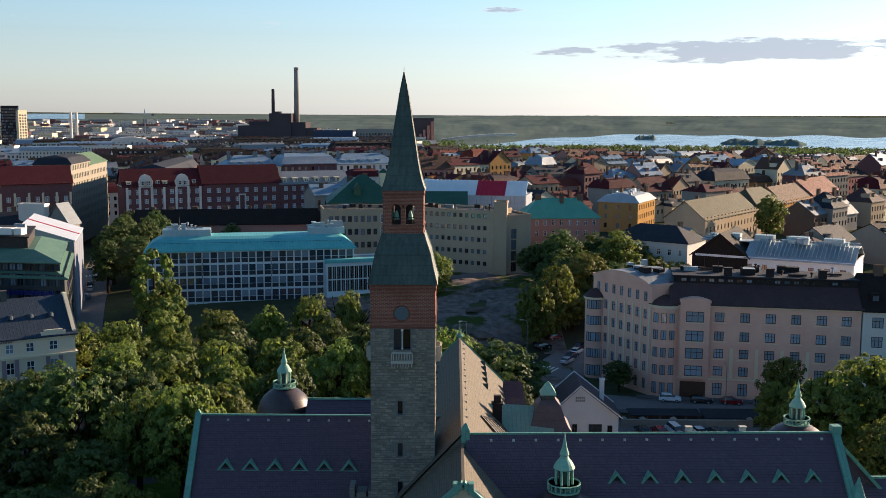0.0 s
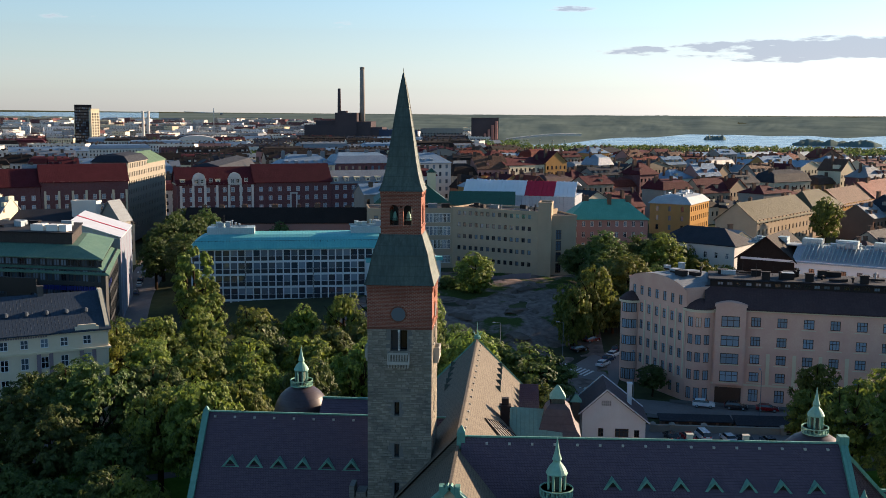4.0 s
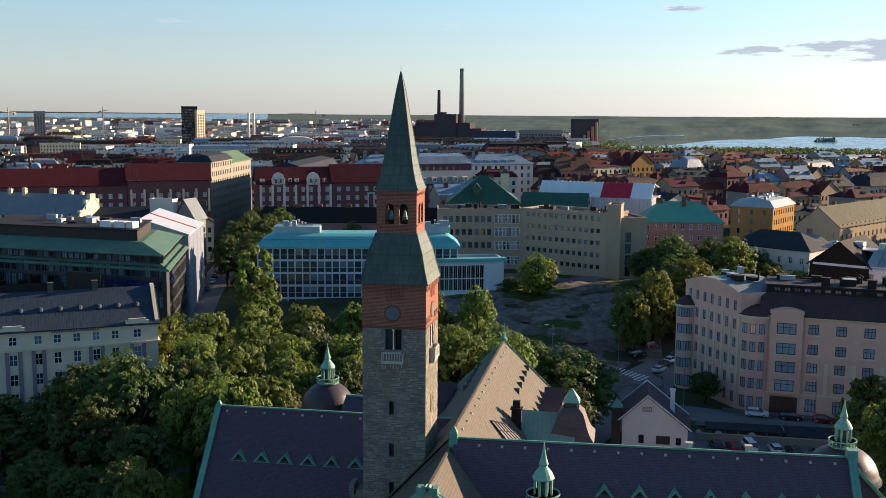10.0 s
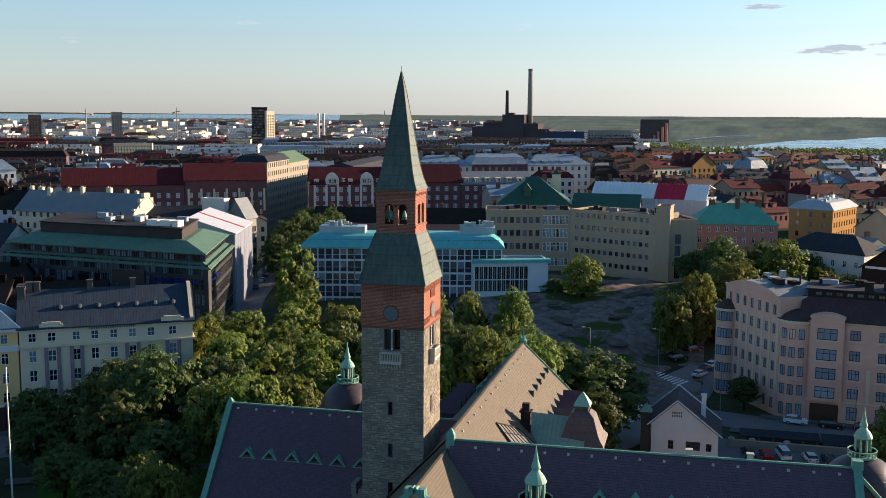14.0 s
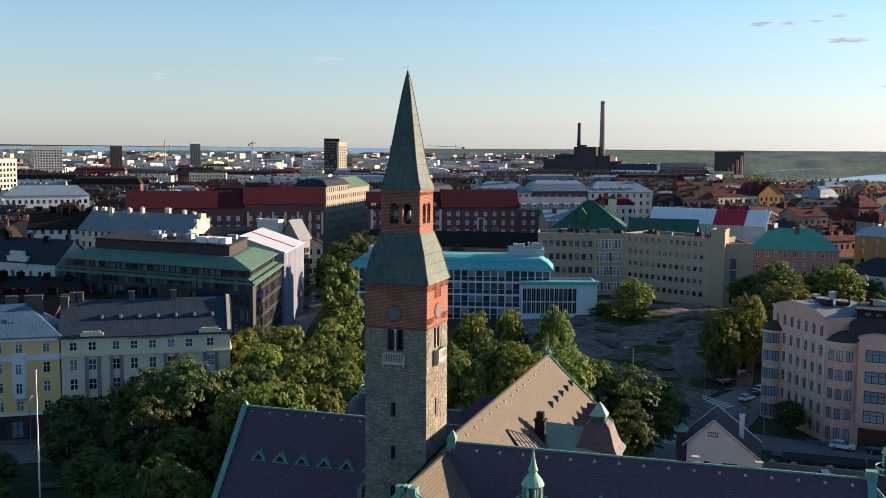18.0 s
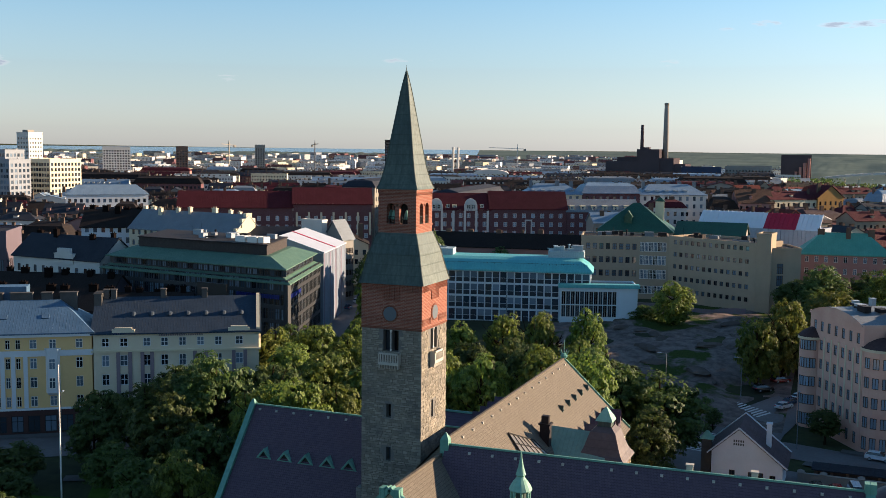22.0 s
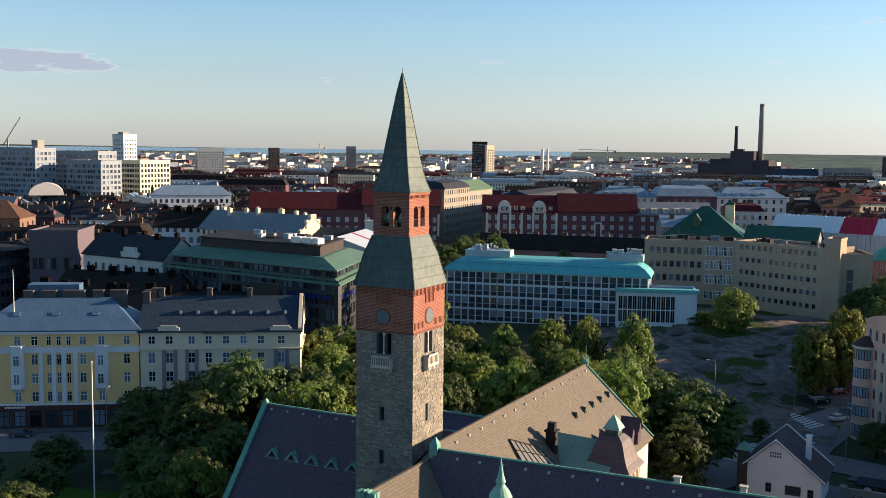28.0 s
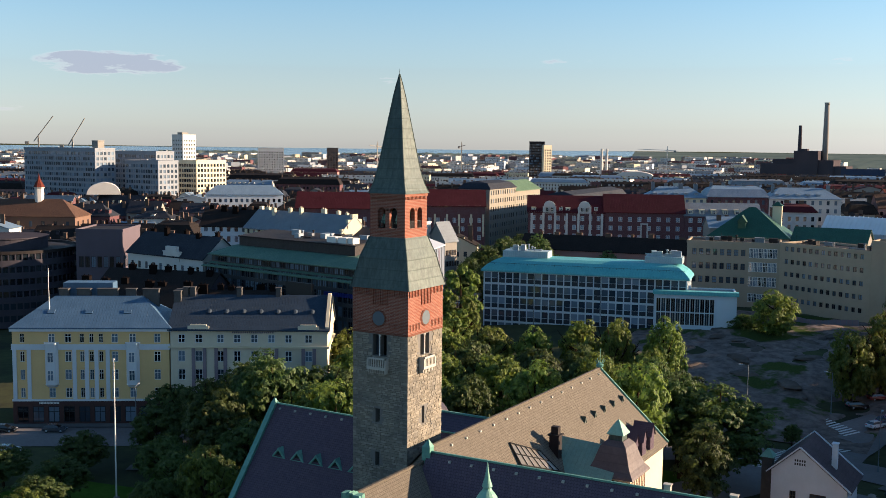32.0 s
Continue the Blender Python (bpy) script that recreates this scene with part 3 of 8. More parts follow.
TILE_RED = coursed("red_tile", ("642c22", "72372a"), "3e1b15", 0.35, 0.4, 0.03, 0.8)
TILE_BROWN = coursed("brown_tile", ("5a4438", "664c3e"), "33261f", 0.35, 0.4, 0.03, 0.8)
R_PINK = plain("pink_render", "d9ac9c", 0.9, var=0.1, big=0.2, tint="dcb9a6")
R_CREAM = plain("cream_render", "d6cbb0", 0.9, var=0.1, big=0.2)
R_YELLOW = plain("yellow_render", "e6c28a", 0.9, var=0.08, big=0.2)
R_WHITE = plain("white_render", "cfccc6", 0.85, var=0.1, big=0.2)
R_GREY = plain("grey_render", "949089", 0.9, var=0.12, big=0.2)
R_MAUVE = plain("mauve_stone", "8c7f86", 0.9, var=0.14, big=0.3)
R_BEIGE = plain("beige_brick", "a89985", 0.9, var=0.12, big=0.25, fine=6)
R_OCHRE = plain("ochre_render", "a88658", 0.9, var=0.12, big=0.2)
R_ROSE = plain("rose_render", "a88078", 0.9, var=0.12, big=0.2)
R_BROWN = plain("brown_render", "7d6558", 0.9, var=0.14, big=0.2)
R_BRICK = coursed("facade_brick", ("6f484a", "603d3e"), "74646a", 0.28, 0.09, 0.012)
TARP = plain("white_tarpaulin", "bcc0c8", 0.45, var=0.1, big=0.3, fine=1.2, bump=0.6)
TARP_RED = plain("red_tarpaulin", "b0213c", 0.5, var=0.12, big=0.3)


def slope(e, name, x0, x1, y0, z0, y1, z1, mat, label="", t=0.2):
    """A roof slope from its eaves line to its upper line, as a slab."""
    mb = MB()
    roof_plane_box(mb, [(x0, y0, z0), (x1, y0, z0), (x1, y1, z1), (x0, y1, z1)], t)
    return mb.ob(name, mat, e, label)


def block_part(e, name, x0, x1, y0, y1, z0, z1, mat, label=""):
    return MB().box(x0, x1, y0, y1, z0, z1).ob(name, mat, e, label)


def win_row(e, xs, w, z, h, y=0.0, style="cross", framem=None, glassm=None, m4=None):
    """Windows set against a plain wall, each with its pane."""
    fm, pm = window_mesh(w, h, style, framem or WHITE, glassm or GLASS)
    for x in xs:
        o = put("window", fm, e, (m4 or Matrix.Identity(4)) @ Matrix.Translation((x - w / 2, y - 0.08, z)))
        put("pane", pm, o, Matrix.Identity(4))


def roof_clutter(e, x0, x1, y0, y1, z, n, seed, mats=None):
    """Ventilation housings, pipes and hatches standing on a flat roof."""
    rs = random.Random(seed)
    mats = mats or [TIN_LIGHT, DARKMETAL, TIN_GREY]
    for i in range(n):
        x, y, k = rs.uniform(x0, x1), rs.uniform(y0, y1), rs.random()
        m = rs.choice(mats)
        if k < 0.45:
            a, b, h = rs.uniform(0.5, 1.5), rs.uniform(0.4, 1.0), rs.uniform(0.6, 1.6)
            MB().box(x - a, x + a, y - b, y + b, z, z + h).box(x - a - 0.08, x + a + 0.08, y - b - 0.08, y + b + 0.08, z + h, z + h + 0.1).ob("vent_housing", m, e)
        elif k < 0.75:
            h = rs.uniform(0.7, 1.5)
            MB().lathe([(0.2, z), (0.2, z + h), (0.38, z + h), (0.38, z + h + 0.18), (0.1, z + h + 0.32)], 8, x, y).ob("vent_pipe", m, e)
        elif k < 0.9:
            MB().beam((x - rs.uniform(1, 3), y, z + 0.35), (x + rs.uniform(1, 3), y, z + 0.35), 0.4, 0.4).ob("duct", m, e)
        else:
            MB().tube((x, y, z), (x, y, z + rs.uniform(2, 3.5)), 0.04, n=4).ob("aerial", BLACK, e)


def roof_plane_box(mb, pts, t, m=0):
    """A roof slope as a slab of thickness t under its corners."""
    low = [(x, y, z - t) for x, y, z in pts]
    mb.poly(pts, m); mb.poly(low[::-1], m)
    for i in range(len(pts)):
        j = (i + 1) % len(pts)
        mb.poly([pts[i], low[i], low[j], pts[j]], m)

# ---- the museum tower ----
def arch_wall(mb, m4, width, z0, z1, arches, thick, m=0):
    """A wall of that width, centred, with round-headed openings: centre x, half width, sill, springing. y runs inwards."""
    old = mb.mat
    mb.mat = m4
    edges = [-width / 2] + [(arches[i][0] + arches[i + 1][0]) / 2 for i in range(len(arches) - 1)] + [width / 2]
    for k, (cx, r, sill, spring) in enumerate(arches):
        xa, xb = edges[k], edges[k + 1]
        for y in (0, thick):
            mb.poly([(xa, y, z0), (xb, y, z0), (xb, y, sill), (xa, y, sill)], m)
            mb.poly([(xa, y, sill), (cx - r, y, sill), (cx - r, y, spring), (xa, y, spring)], m)
            mb.poly([(cx + r, y, sill), (xb, y, sill), (xb, y, spring), (cx + r, y, spring)], m)
            n = 10
            pts = [(cx - r * math.cos(math.pi * i / n), spring + r * math.sin(math.pi * i / n)) for i in range(n + 1)]
            for i in range(n):
                ta, tb = xa + (xb - xa) * i / n, xa + (xb - xa) * (i + 1) / n
                mb.poly([(pts[i][0], y, pts[i][1]), (pts[i + 1][0], y, pts[i + 1][1]), (tb, y, z1), (ta, y, z1)], m)
            mb.poly([(xa, y, spring), (cx - r, y, spring), (xa, y, z1)], m)
            mb.poly([(cx + r, y, spring), (xb, y, spring), (xb, y, z1)], m)
        ring = [(cx - r, sill)] + pts + [(cx + r, sill)]
        for a, b in zip(ring, ring[1:] + ring[:1]):
            mb.poly([(a[0], 0, a[1]), (b[0], 0, b[1]), (b[0], thick, b[1]), (a[0], thick, a[1])], m)
    mb.mat = old


def face_frames(h):
    """The four faces of a square tower of half width h; y inwards, x along, centred."""
    return [Matrix.Rotation(radians(a), 4, "Z") @ Matrix.Translation((0, -h, 0)) for a in (0, 90, 180, 270)]


def square_roof(prof, name, mat, parent, label=""):
    mb = MB()
    for r, z in prof:
        mb.v += [(-r, -r, z), (r, -r, z), (r, r, z), (-r, r, z)]
    for k in range(0, 4 * len(prof) - 4, 4):
        for i in range(4):
            mb.f.append((k + i, k + (i + 1) % 4, k + 4 + (i + 1) % 4, k + 4 + i))
    mb.f.append((3, 2, 1, 0))
    mb.m += [0] * len(mb.f)
    return mb.ob(name, mat, parent, label)


def hip_roll(parent, prof, sx, sy, r):
    """One unbroken copper roll along a hip."""
    mb = MB()
    for q, z in prof:
        for i in range(5):
            a = 2 * math.pi * i / 5
            mb.v.append((sx * q + r * math.cos(a), sy * q + r * math.sin(a), z + 0.03))
    for k in range(len(prof) - 1):
        for i in range(5):
            mb.f.append((5 * k + i, 5 * k + (i + 1) % 5, 5 * k + 5 + (i + 1) % 5, 5 * k + 5 + i))
    mb.m += [0] * len(mb.f)
    mb.ob("hip_roll", COPPER_OLD, parent)


def museum_tower():
    e = thing("museum_tower", Matrix.Identity(4), "tall granite and red-brick tower with a green copper spire", "tower")
    hb = 3.5
    shaft = MB()
    hole = {0: [(-0.3, 26.65, 28.15), (-0.3, 21.95, 23.45), (-0.3, 17.6, 19.1)], 1: [(-0.28, 26.4, 28.3)], 2: [], 3: []}
    for i, f in enumerate(face_frames(hb - 0.06)):
        w = 2 * (hb - 0.06)
        sh = f @ Matrix.Translation((-w / 2, 0, 0))
        rows = [(a, b) for _, a, b in hole[i]] + [(33.85, 36.1)]
        big = [(w / 2 - 0.95, w / 2 - 0.17), (w / 2 + 0.05, w / 2 + 0.83)]
        zs = sorted({0.0, 36.2, *[a for r in rows for a in r]})
        for za, zb in zip(zs, zs[1:]):
            if (za, zb) == (33.85, 36.1):
                cols = big
            elif (za, zb) in rows:
                cols = [(w / 2 - 0.56, w / 2 - 0.02)]
            else:
                cols = []
            pierced(shaft, sh @ Matrix.Translation((0, 0, za)), w, zb - za, cols, [(0, zb - za)] if cols else [], 0, 0.7, 1 if cols else None)
    shaft.ob("shaft", [MORTAR, GLASS_DARK], e, "grey granite masonry shaft")
    # granite facing, course by course; the upper stones of the front singly
    rs = random.Random(5)
    unit = []
    for k in range(8):
        mb, j = MB(), [rs.uniform(-0.05, 0.05) for _ in range(8)]
        lo = [(-0.5, -0.5), (0.5, -0.5), (0.5, 0.5), (-0.5, 0.5)]
        hi = [(-0.44 + j[0], -0.42 + j[1]), (0.45 + j[2], -0.43 + j[3]), (0.44 + j[4], 0.42 + j[5]), (-0.45 + j[6], 0.43 + j[7])]
        p = [(x, 0.0, z) for x, z in lo] + [(x * 0.985, -0.35, z * 0.97) for x, z in lo] + [(x, -1.0, z) for x, z in hi]
        for a, b in ((0, 4), (4, 8)):
            for i in range(4):
                mb.poly([p[a + i], p[a + (i + 1) % 4], p[b + (i + 1) % 4], p[b + i]])
        mb.poly(p[8:])
        unit.append(mb)
    meshes = [u.mesh("stone", GRANITE) for u in unit]
    count, rest = 0, MB()
    for i, f in enumerate(face_frames(hb - 0.06)[:2]):
        z = 36.18
        while z > 9.0:
            h = rs.choice((0.17, 0.2, 0.24, 0.28, 0.33))
            x = -hb + 0.02
            while x < hb - 0.1:
                w = min(rs.uniform(0.3, 0.85), hb - x)
                if hb - x - w < 0.35:
                    w = hb - x
                cx, cz = x + w / 2, z - h / 2
                blocked = any(cx + w / 2 > c - 0.3 and cx - w / 2 < c + 0.32 and cz + h / 2 > a - 0.02 and cz - h / 2 < b + 0.02 for c, a, b in hole[i]) or (abs(cx - (-0.06)) < 0.98 + w / 2 - 0.05 and cz + h / 2 > 33.9)
                x += w
                if blocked:
                    continue
                m4 = f @ Matrix.Translation((cx, 0, cz)) @ Matrix.Diagonal((w - 0.02, rs.uniform(0.03, 0.07), h - 0.015, 1))
                if i == 0 and count < 300:
                    put("stone", meshes[count % 8], e, m4)
                    count += 1
                else:
                    src = unit[rs.randrange(8)]
                    k = len(rest.v)
                    rest.v += [tuple(m4 @ Vector(q)) for q in src.v]
                    rest.f += [tuple(k + a for a in q) for q in src.f]
                    rest.m += [0] * len(src.f)
            z -= h
    tagged(rest.ob("stonework", GRANITE, e), kind="stuff")
    brick = MB()
    brick.box(-hb, hb, -hb, hb, 36.2, 41.2)
    brick.ob("brick_storey", BRICK, e, "red brick upper storey")
    long_rib = MB().box(-0.07, 0.07, -0.09, 0.01, 39.3, 40.95).mesh("brick_rib", BRICK)
    short_rib = MB().box(-0.07, 0.07, -0.09, 0.01, 40.25, 40.95).mesh("brick_rib", BRICK)
    low_rib = MB().box(-0.06, 0.06, -0.05, 0.01, 36.7, 37.4).mesh("brick_rib", BRICK)
    for f in face_frames(hb):
        for i in range(23):
            x = -hb + 0.25 + i * (2 * hb - 0.5) / 22
            put("brick_rib", long_rib if abs(x) < 1.1 else short_rib, e, f @ Matrix.Translation((x, 0, 0)))
            if abs(x) >= 1.1:
                put("brick_rib", low_rib, e, f @ Matrix.Translation((x, 0, 0)))
        MB().at(f).box(-hb, hb, -0.04, 0.01, 36.2, 36.42).at(Matrix.Identity(4)).ob("brick_band", BRICK_DARK, e, "darker brick course over the granite")
    dial = plain("clock_face", "5d6870", 0.5)
    for f in face_frames(hb):
        d = MB().at(f @ Matrix.Translation((-0.12, 0, 37.85)) @ Matrix.Rotation(radians(90), 4, "X"))
        d.lathe([(0.88, -0.02), (0.92, 0.06), (0.77, 0.10)], 32)
        r = d.at(Matrix.Identity(4)).ob("roundel_ring", BRICK_DARK, e)
        MB().at(f @ Matrix.Translation((-0.12, 0, 37.85)) @ Matrix.Rotation(radians(90), 4, "X")).lathe([(0.77, 0.03), (0.75, 0.115)], 32).ob("roundel", dial, e, "blue-grey round panel in the brick")
        mul = MB().at(f)
        mul.lathe([(0.1, 33.85), (0.13, 34.0), (0.09, 34.1), (0.09, 35.8), (0.14, 36.0), (0.14, 36.12)], 10, -0.06, 0.14)
        mul.at(Matrix.Identity(4)).ob("column", WHITE, e, "pale stone window column", True)
        b = MB().at(f)
        b.box(-1.25, 1.13, -0.62, 0, 32.45, 32.75)
        b.box(-1.25, 1.13, -0.62, -0.48, 33.55, 33.75)
        b.box(-1.25, -1.1, -0.62, 0, 32.75, 33.75).box(0.98, 1.13, -0.62, 0, 32.75, 33.75)
        bal = b.at(Matrix.Identity(4)).ob("balcony", plain("pale_stone", "b9b5aa", 0.8, var=0.12), e, "pale stone balcony under the paired windows")
        for i in range(7):
            MB().at(f).box(-1.02 + i * 0.29, -0.9 + i * 0.29, -0.6, -0.52, 32.75, 33.55).at(Matrix.Identity(4)).ob("baluster", MATS["pale_stone"], bal)
        for i in range(8):
            MB().at(f).box(-1.2 + i * 0.3, -1.08 + i * 0.3, -0.5, 0, 32.05, 32.45).at(Matrix.Identity(4)).ob("corbel", MATS["pale_stone"], bal)
    square_roof([(3.72, 40.98), (3.62, 41.3), (3.38, 42.2), (3.15, 43.2), (2.95, 44.2), (2.6, 45.2), (2.24, 46.3)], "skirt_roof", COPPER_OLD, e, "flared dark green copper roof")
    pr = [(3.72, 40.98), (3.38, 42.2), (3.15, 43.2), (2.95, 44.2), (2.6, 45.2), (2.24, 46.3)]
    for sx, sy in ((-1, -1), (1, -1), (1, 1), (-1, 1)):
        hip_roll(e, pr, sx, sy, 0.07)
    hu = 2.18
    bel = MB()
    for f in face_frames(hu):
        arch_wall(bel, f, 2 * hu, 46.2, 51.0, [(-0.74, 0.48, 47.25, 48.95), (0.74, 0.48, 47.25, 48.95)], 0.45)
    bel.ob("belfry", BRICK, e, "red brick belfry with paired round arches")
    MB().box(-hu + 0.4, hu - 0.4, -hu + 0.4, hu - 0.4, 46.3, 46.5).ob("belfry_floor", BLACK, e)
    # solid black box makes the belfry's inside read as deep shade
    MB().box(-0.95, 0.95, -0.95, 0.95, 46.5, 51.0).ob("belfry_core", BLACK, e, "dark timber bell frame")
    dent = MB().box(-0.05, 0.05, -0.08, 0, 50.3, 50.6).mesh("brick_dentil", BRICK)
    for f in face_frames(hu):
        MB().at(f).box(-hu - 0.08, hu + 0.08, -0.1, 0.0, 47.0, 47.14).at(Matrix.Identity(4)).ob("string_course", BRICK, e)
        MB().at(f).box(-hu - 0.05, hu + 0.05, -0.06, 0, 50.6, 50.95).at(Matrix.Identity(4)).ob("string_course", BRICK, e)
        for i in range(16):
            put("brick_dentil", dent, e, f @ Matrix.Translation((-hu + 0.15 + i * 0.265, 0, 0)))
    for f in face_frames(hu):
        for cx in (-0.74, 0.74):
            g = MB().at(f)
            for i in range(5):
                g.box(cx - 0.4 + i * 0.19, cx - 0.36 + i * 0.19, 0.1, 0.14, 47.25, 48.0)
            g.box(cx - 0.48, cx + 0.48, 0.1, 0.14, 48.0, 48.05)
            g.at(Matrix.Identity(4)).ob("railing", BLACK, e)
    for f in face_frames(1.35):
        for cx in (-0.74, 0.74):
            MB().at(f).lathe([(0.36, 47.7), (0.3, 47.9), (0.22, 48.3), (0.12, 48.6), (0.03, 48.7)], 14, cx, 0).at(Matrix.Identity(4)).ob("bell", COPPER_PALE, e, "green bronze bell", True)
    MB().box(-hu, hu, -0.12, 0.12, 49.1, 49.35).box(-0.12, 0.12, -hu, hu, 49.1, 49.35).ob("bell_beam", BARK, e)
    spire = [(2.36, 50.9), (2.22, 51.2), (1.98, 51.9), (1.74, 52.9), (1.5, 54.2), (1.2, 56.3), (0.82, 58.8), (0.47, 61.1), (0.27, 62.2), (0.03, 63.4)]
    square_roof(spire, "spire", COPPER_OLD, e, "steep dark green copper spire")
    for sx, sy in ((-1, -1), (1, -1), (1, 1), (-1, 1)):
        hip_roll(e, spire, sx, sy, 0.055)
    MB().tube((0, 0, 63.2), (0, 0, 64.0), 0.05, 0.02).ob("finial", COPPER_OLD, e)


museum_tower()

# ---- the museum ----
def tri_dormer(parent, m4, w=1.9, h=1.55, back=2.4, mat=None):
    """A small triangular dormer: green copper cheeks and frame round a dark opening. Origin at the foot of its front, y into the roof."""
    d = MB().at(m4)
    a, b, c = (-w / 2, 0, 0), (w / 2, 0, 0), (0, 0, h)
    for p, q in ((a, c), (c, b)):
        d.poly([p, q, (q[0], back, q[2]), (p[0], back, p[2])])
    k = 0.62
    a2, b2, c2 = (-w / 2 * k, -0.02, h * 0.11), (w / 2 * k, -0.02, h * 0.11), (0, -0.02, h * 0.76)
    for o1, o2, i1, i2 in ((a, b, a2, b2), (b, c, b2, c2), (c, a, c2, a2)):
        d.poly([o1, o2, i2, i1])
        d.poly([i1, i2, (i2[0], 0.25, i2[2]), (i1[0], 0.25, i1[2])])
    o = d.at(Matrix.Identity(4)).ob("dormer", mat or COPPER, parent, "small triangular green copper dormer")
    MB().at(m4).poly([(a2[0], 0.22, a2[2]), (b2[0], 0.22, b2[2]), (c2[0], 0.22, c2[2])]).at(Matrix.Identity(4)).ob("opening", BLACK, o)


def hooks(parent, a, b, n, down):
    """Short pale roof hooks in a row under a ridge."""
    for i in range(n):
        p = Vector(a).lerp(Vector(b), (i + 0.5) / n) + Vector(down)
        MB().box(p.x - 0.13, p.x + 0.13, p.y - 0.13, p.y + 0.13, p.z - 0.05, p.z + 0.17).ob("roof_hook", MATS["pale_stone"], parent)


def stone_wall_mat():
    return coursed("granite_wall", ("8a8782", "7b7873"), "5f5c58", 0.8, 0.4, 0.03, 0.9)


def lantern(parent, x, y, z):
    """Copper lantern on a dome: ring balcony, eight columns, cap and spire. z: its foot; about 6.2 m high."""
    MB().lathe([(1.3, z - 0.3), (1.3, z), (1.65, z + 0.1), (1.7, z + 0.25), (1.62, z + 0.3)], 24, x, y).ob("lantern_foot", COPPER_PALE, parent)
    r = MB().lathe([(1.66, z + 0.85), (1.72, z + 0.9), (1.72, z + 1.0), (1.6, z + 1.0), (1.6, z + 0.85)], 24, x, y)
    rail = r.ob("balustrade", COPPER_PALE, parent, "pale green ring balustrade")
    post = MB().tube((0, 0, z + 0.28), (0, 0, z + 0.88), 0.06, n=5).mesh("baluster", COPPER_PALE)
    for i in range(20):
        a = 2 * math.pi * i / 20
        put("baluster", post, rail, Matrix.Translation((x + 1.65 * math.cos(a), y + 1.65 * math.sin(a), 0)))
    MB().lathe([(0.55, z + 0.2), (0.55, z + 2.5)], 12, x, y).ob("lantern_core", COPPER_OLD, parent)
    for i in range(8):
        a = 2 * math.pi * (i + 0.5) / 8
        MB().lathe([(0.17, z + 0.25), (0.13, z + 0.45), (0.12, z + 2.2), (0.18, z + 2.45)], 8, x + 0.88 * math.cos(a), y + 0.88 * math.sin(a)).ob("column", COPPER_PALE, parent, smooth=True)
    MB().lathe([(1.02, z + 2.4), (1.12, z + 2.52), (1.05, z + 2.68), (0.92, z + 2.95), (0.72, z + 3.25), (0.5, z + 3.5), (0.4, z + 3.68), (0.38, z + 3.8), (0.5, z + 3.92), (0.44, z + 4.1), (0.28, z + 4.6), (0.13, z + 5.4), (0.03, z + 6.2)], 16, x, y).ob(
        "lantern_cap", COPPER_PALE, parent, "pale green pointed copper cap")


def domed_turret(x, y, r, ztop, zwall, label):
    """A round granite turret with a copper-brown dome and a green lantern; ztop: the dome's crown."""
    e = thing("domed_turret", Matrix.Translation((x, y, 0)), label, "turret", "domed turrets of the museum")
    MB().lathe([(r * 0.93, 0), (r * 0.93, zwall)], 32).ob("turret_wall", stone_wall_mat(), e)
    h = ztop - zwall
    MB().lathe([(r * 1.02, zwall - 0.15), (r * 1.05, zwall + 0.1)] + [(r * math.cos(a), zwall + 0.1 + (h - 0.1) * math.sin(a)) for a in [radians(7 + 9 * i) for i in range(9)]], 36).ob("dome", DOME, e, "brownish copper dome", True)
    MB().lathe([(r * 1.0, zwall - 0.5), (r * 1.08, zwall - 0.2), (r * 1.08, zwall + 0.02)], 36).ob("eaves_ring", COPPER_OLD, e)
    lantern(e, 0, 0, ztop - 0.25)


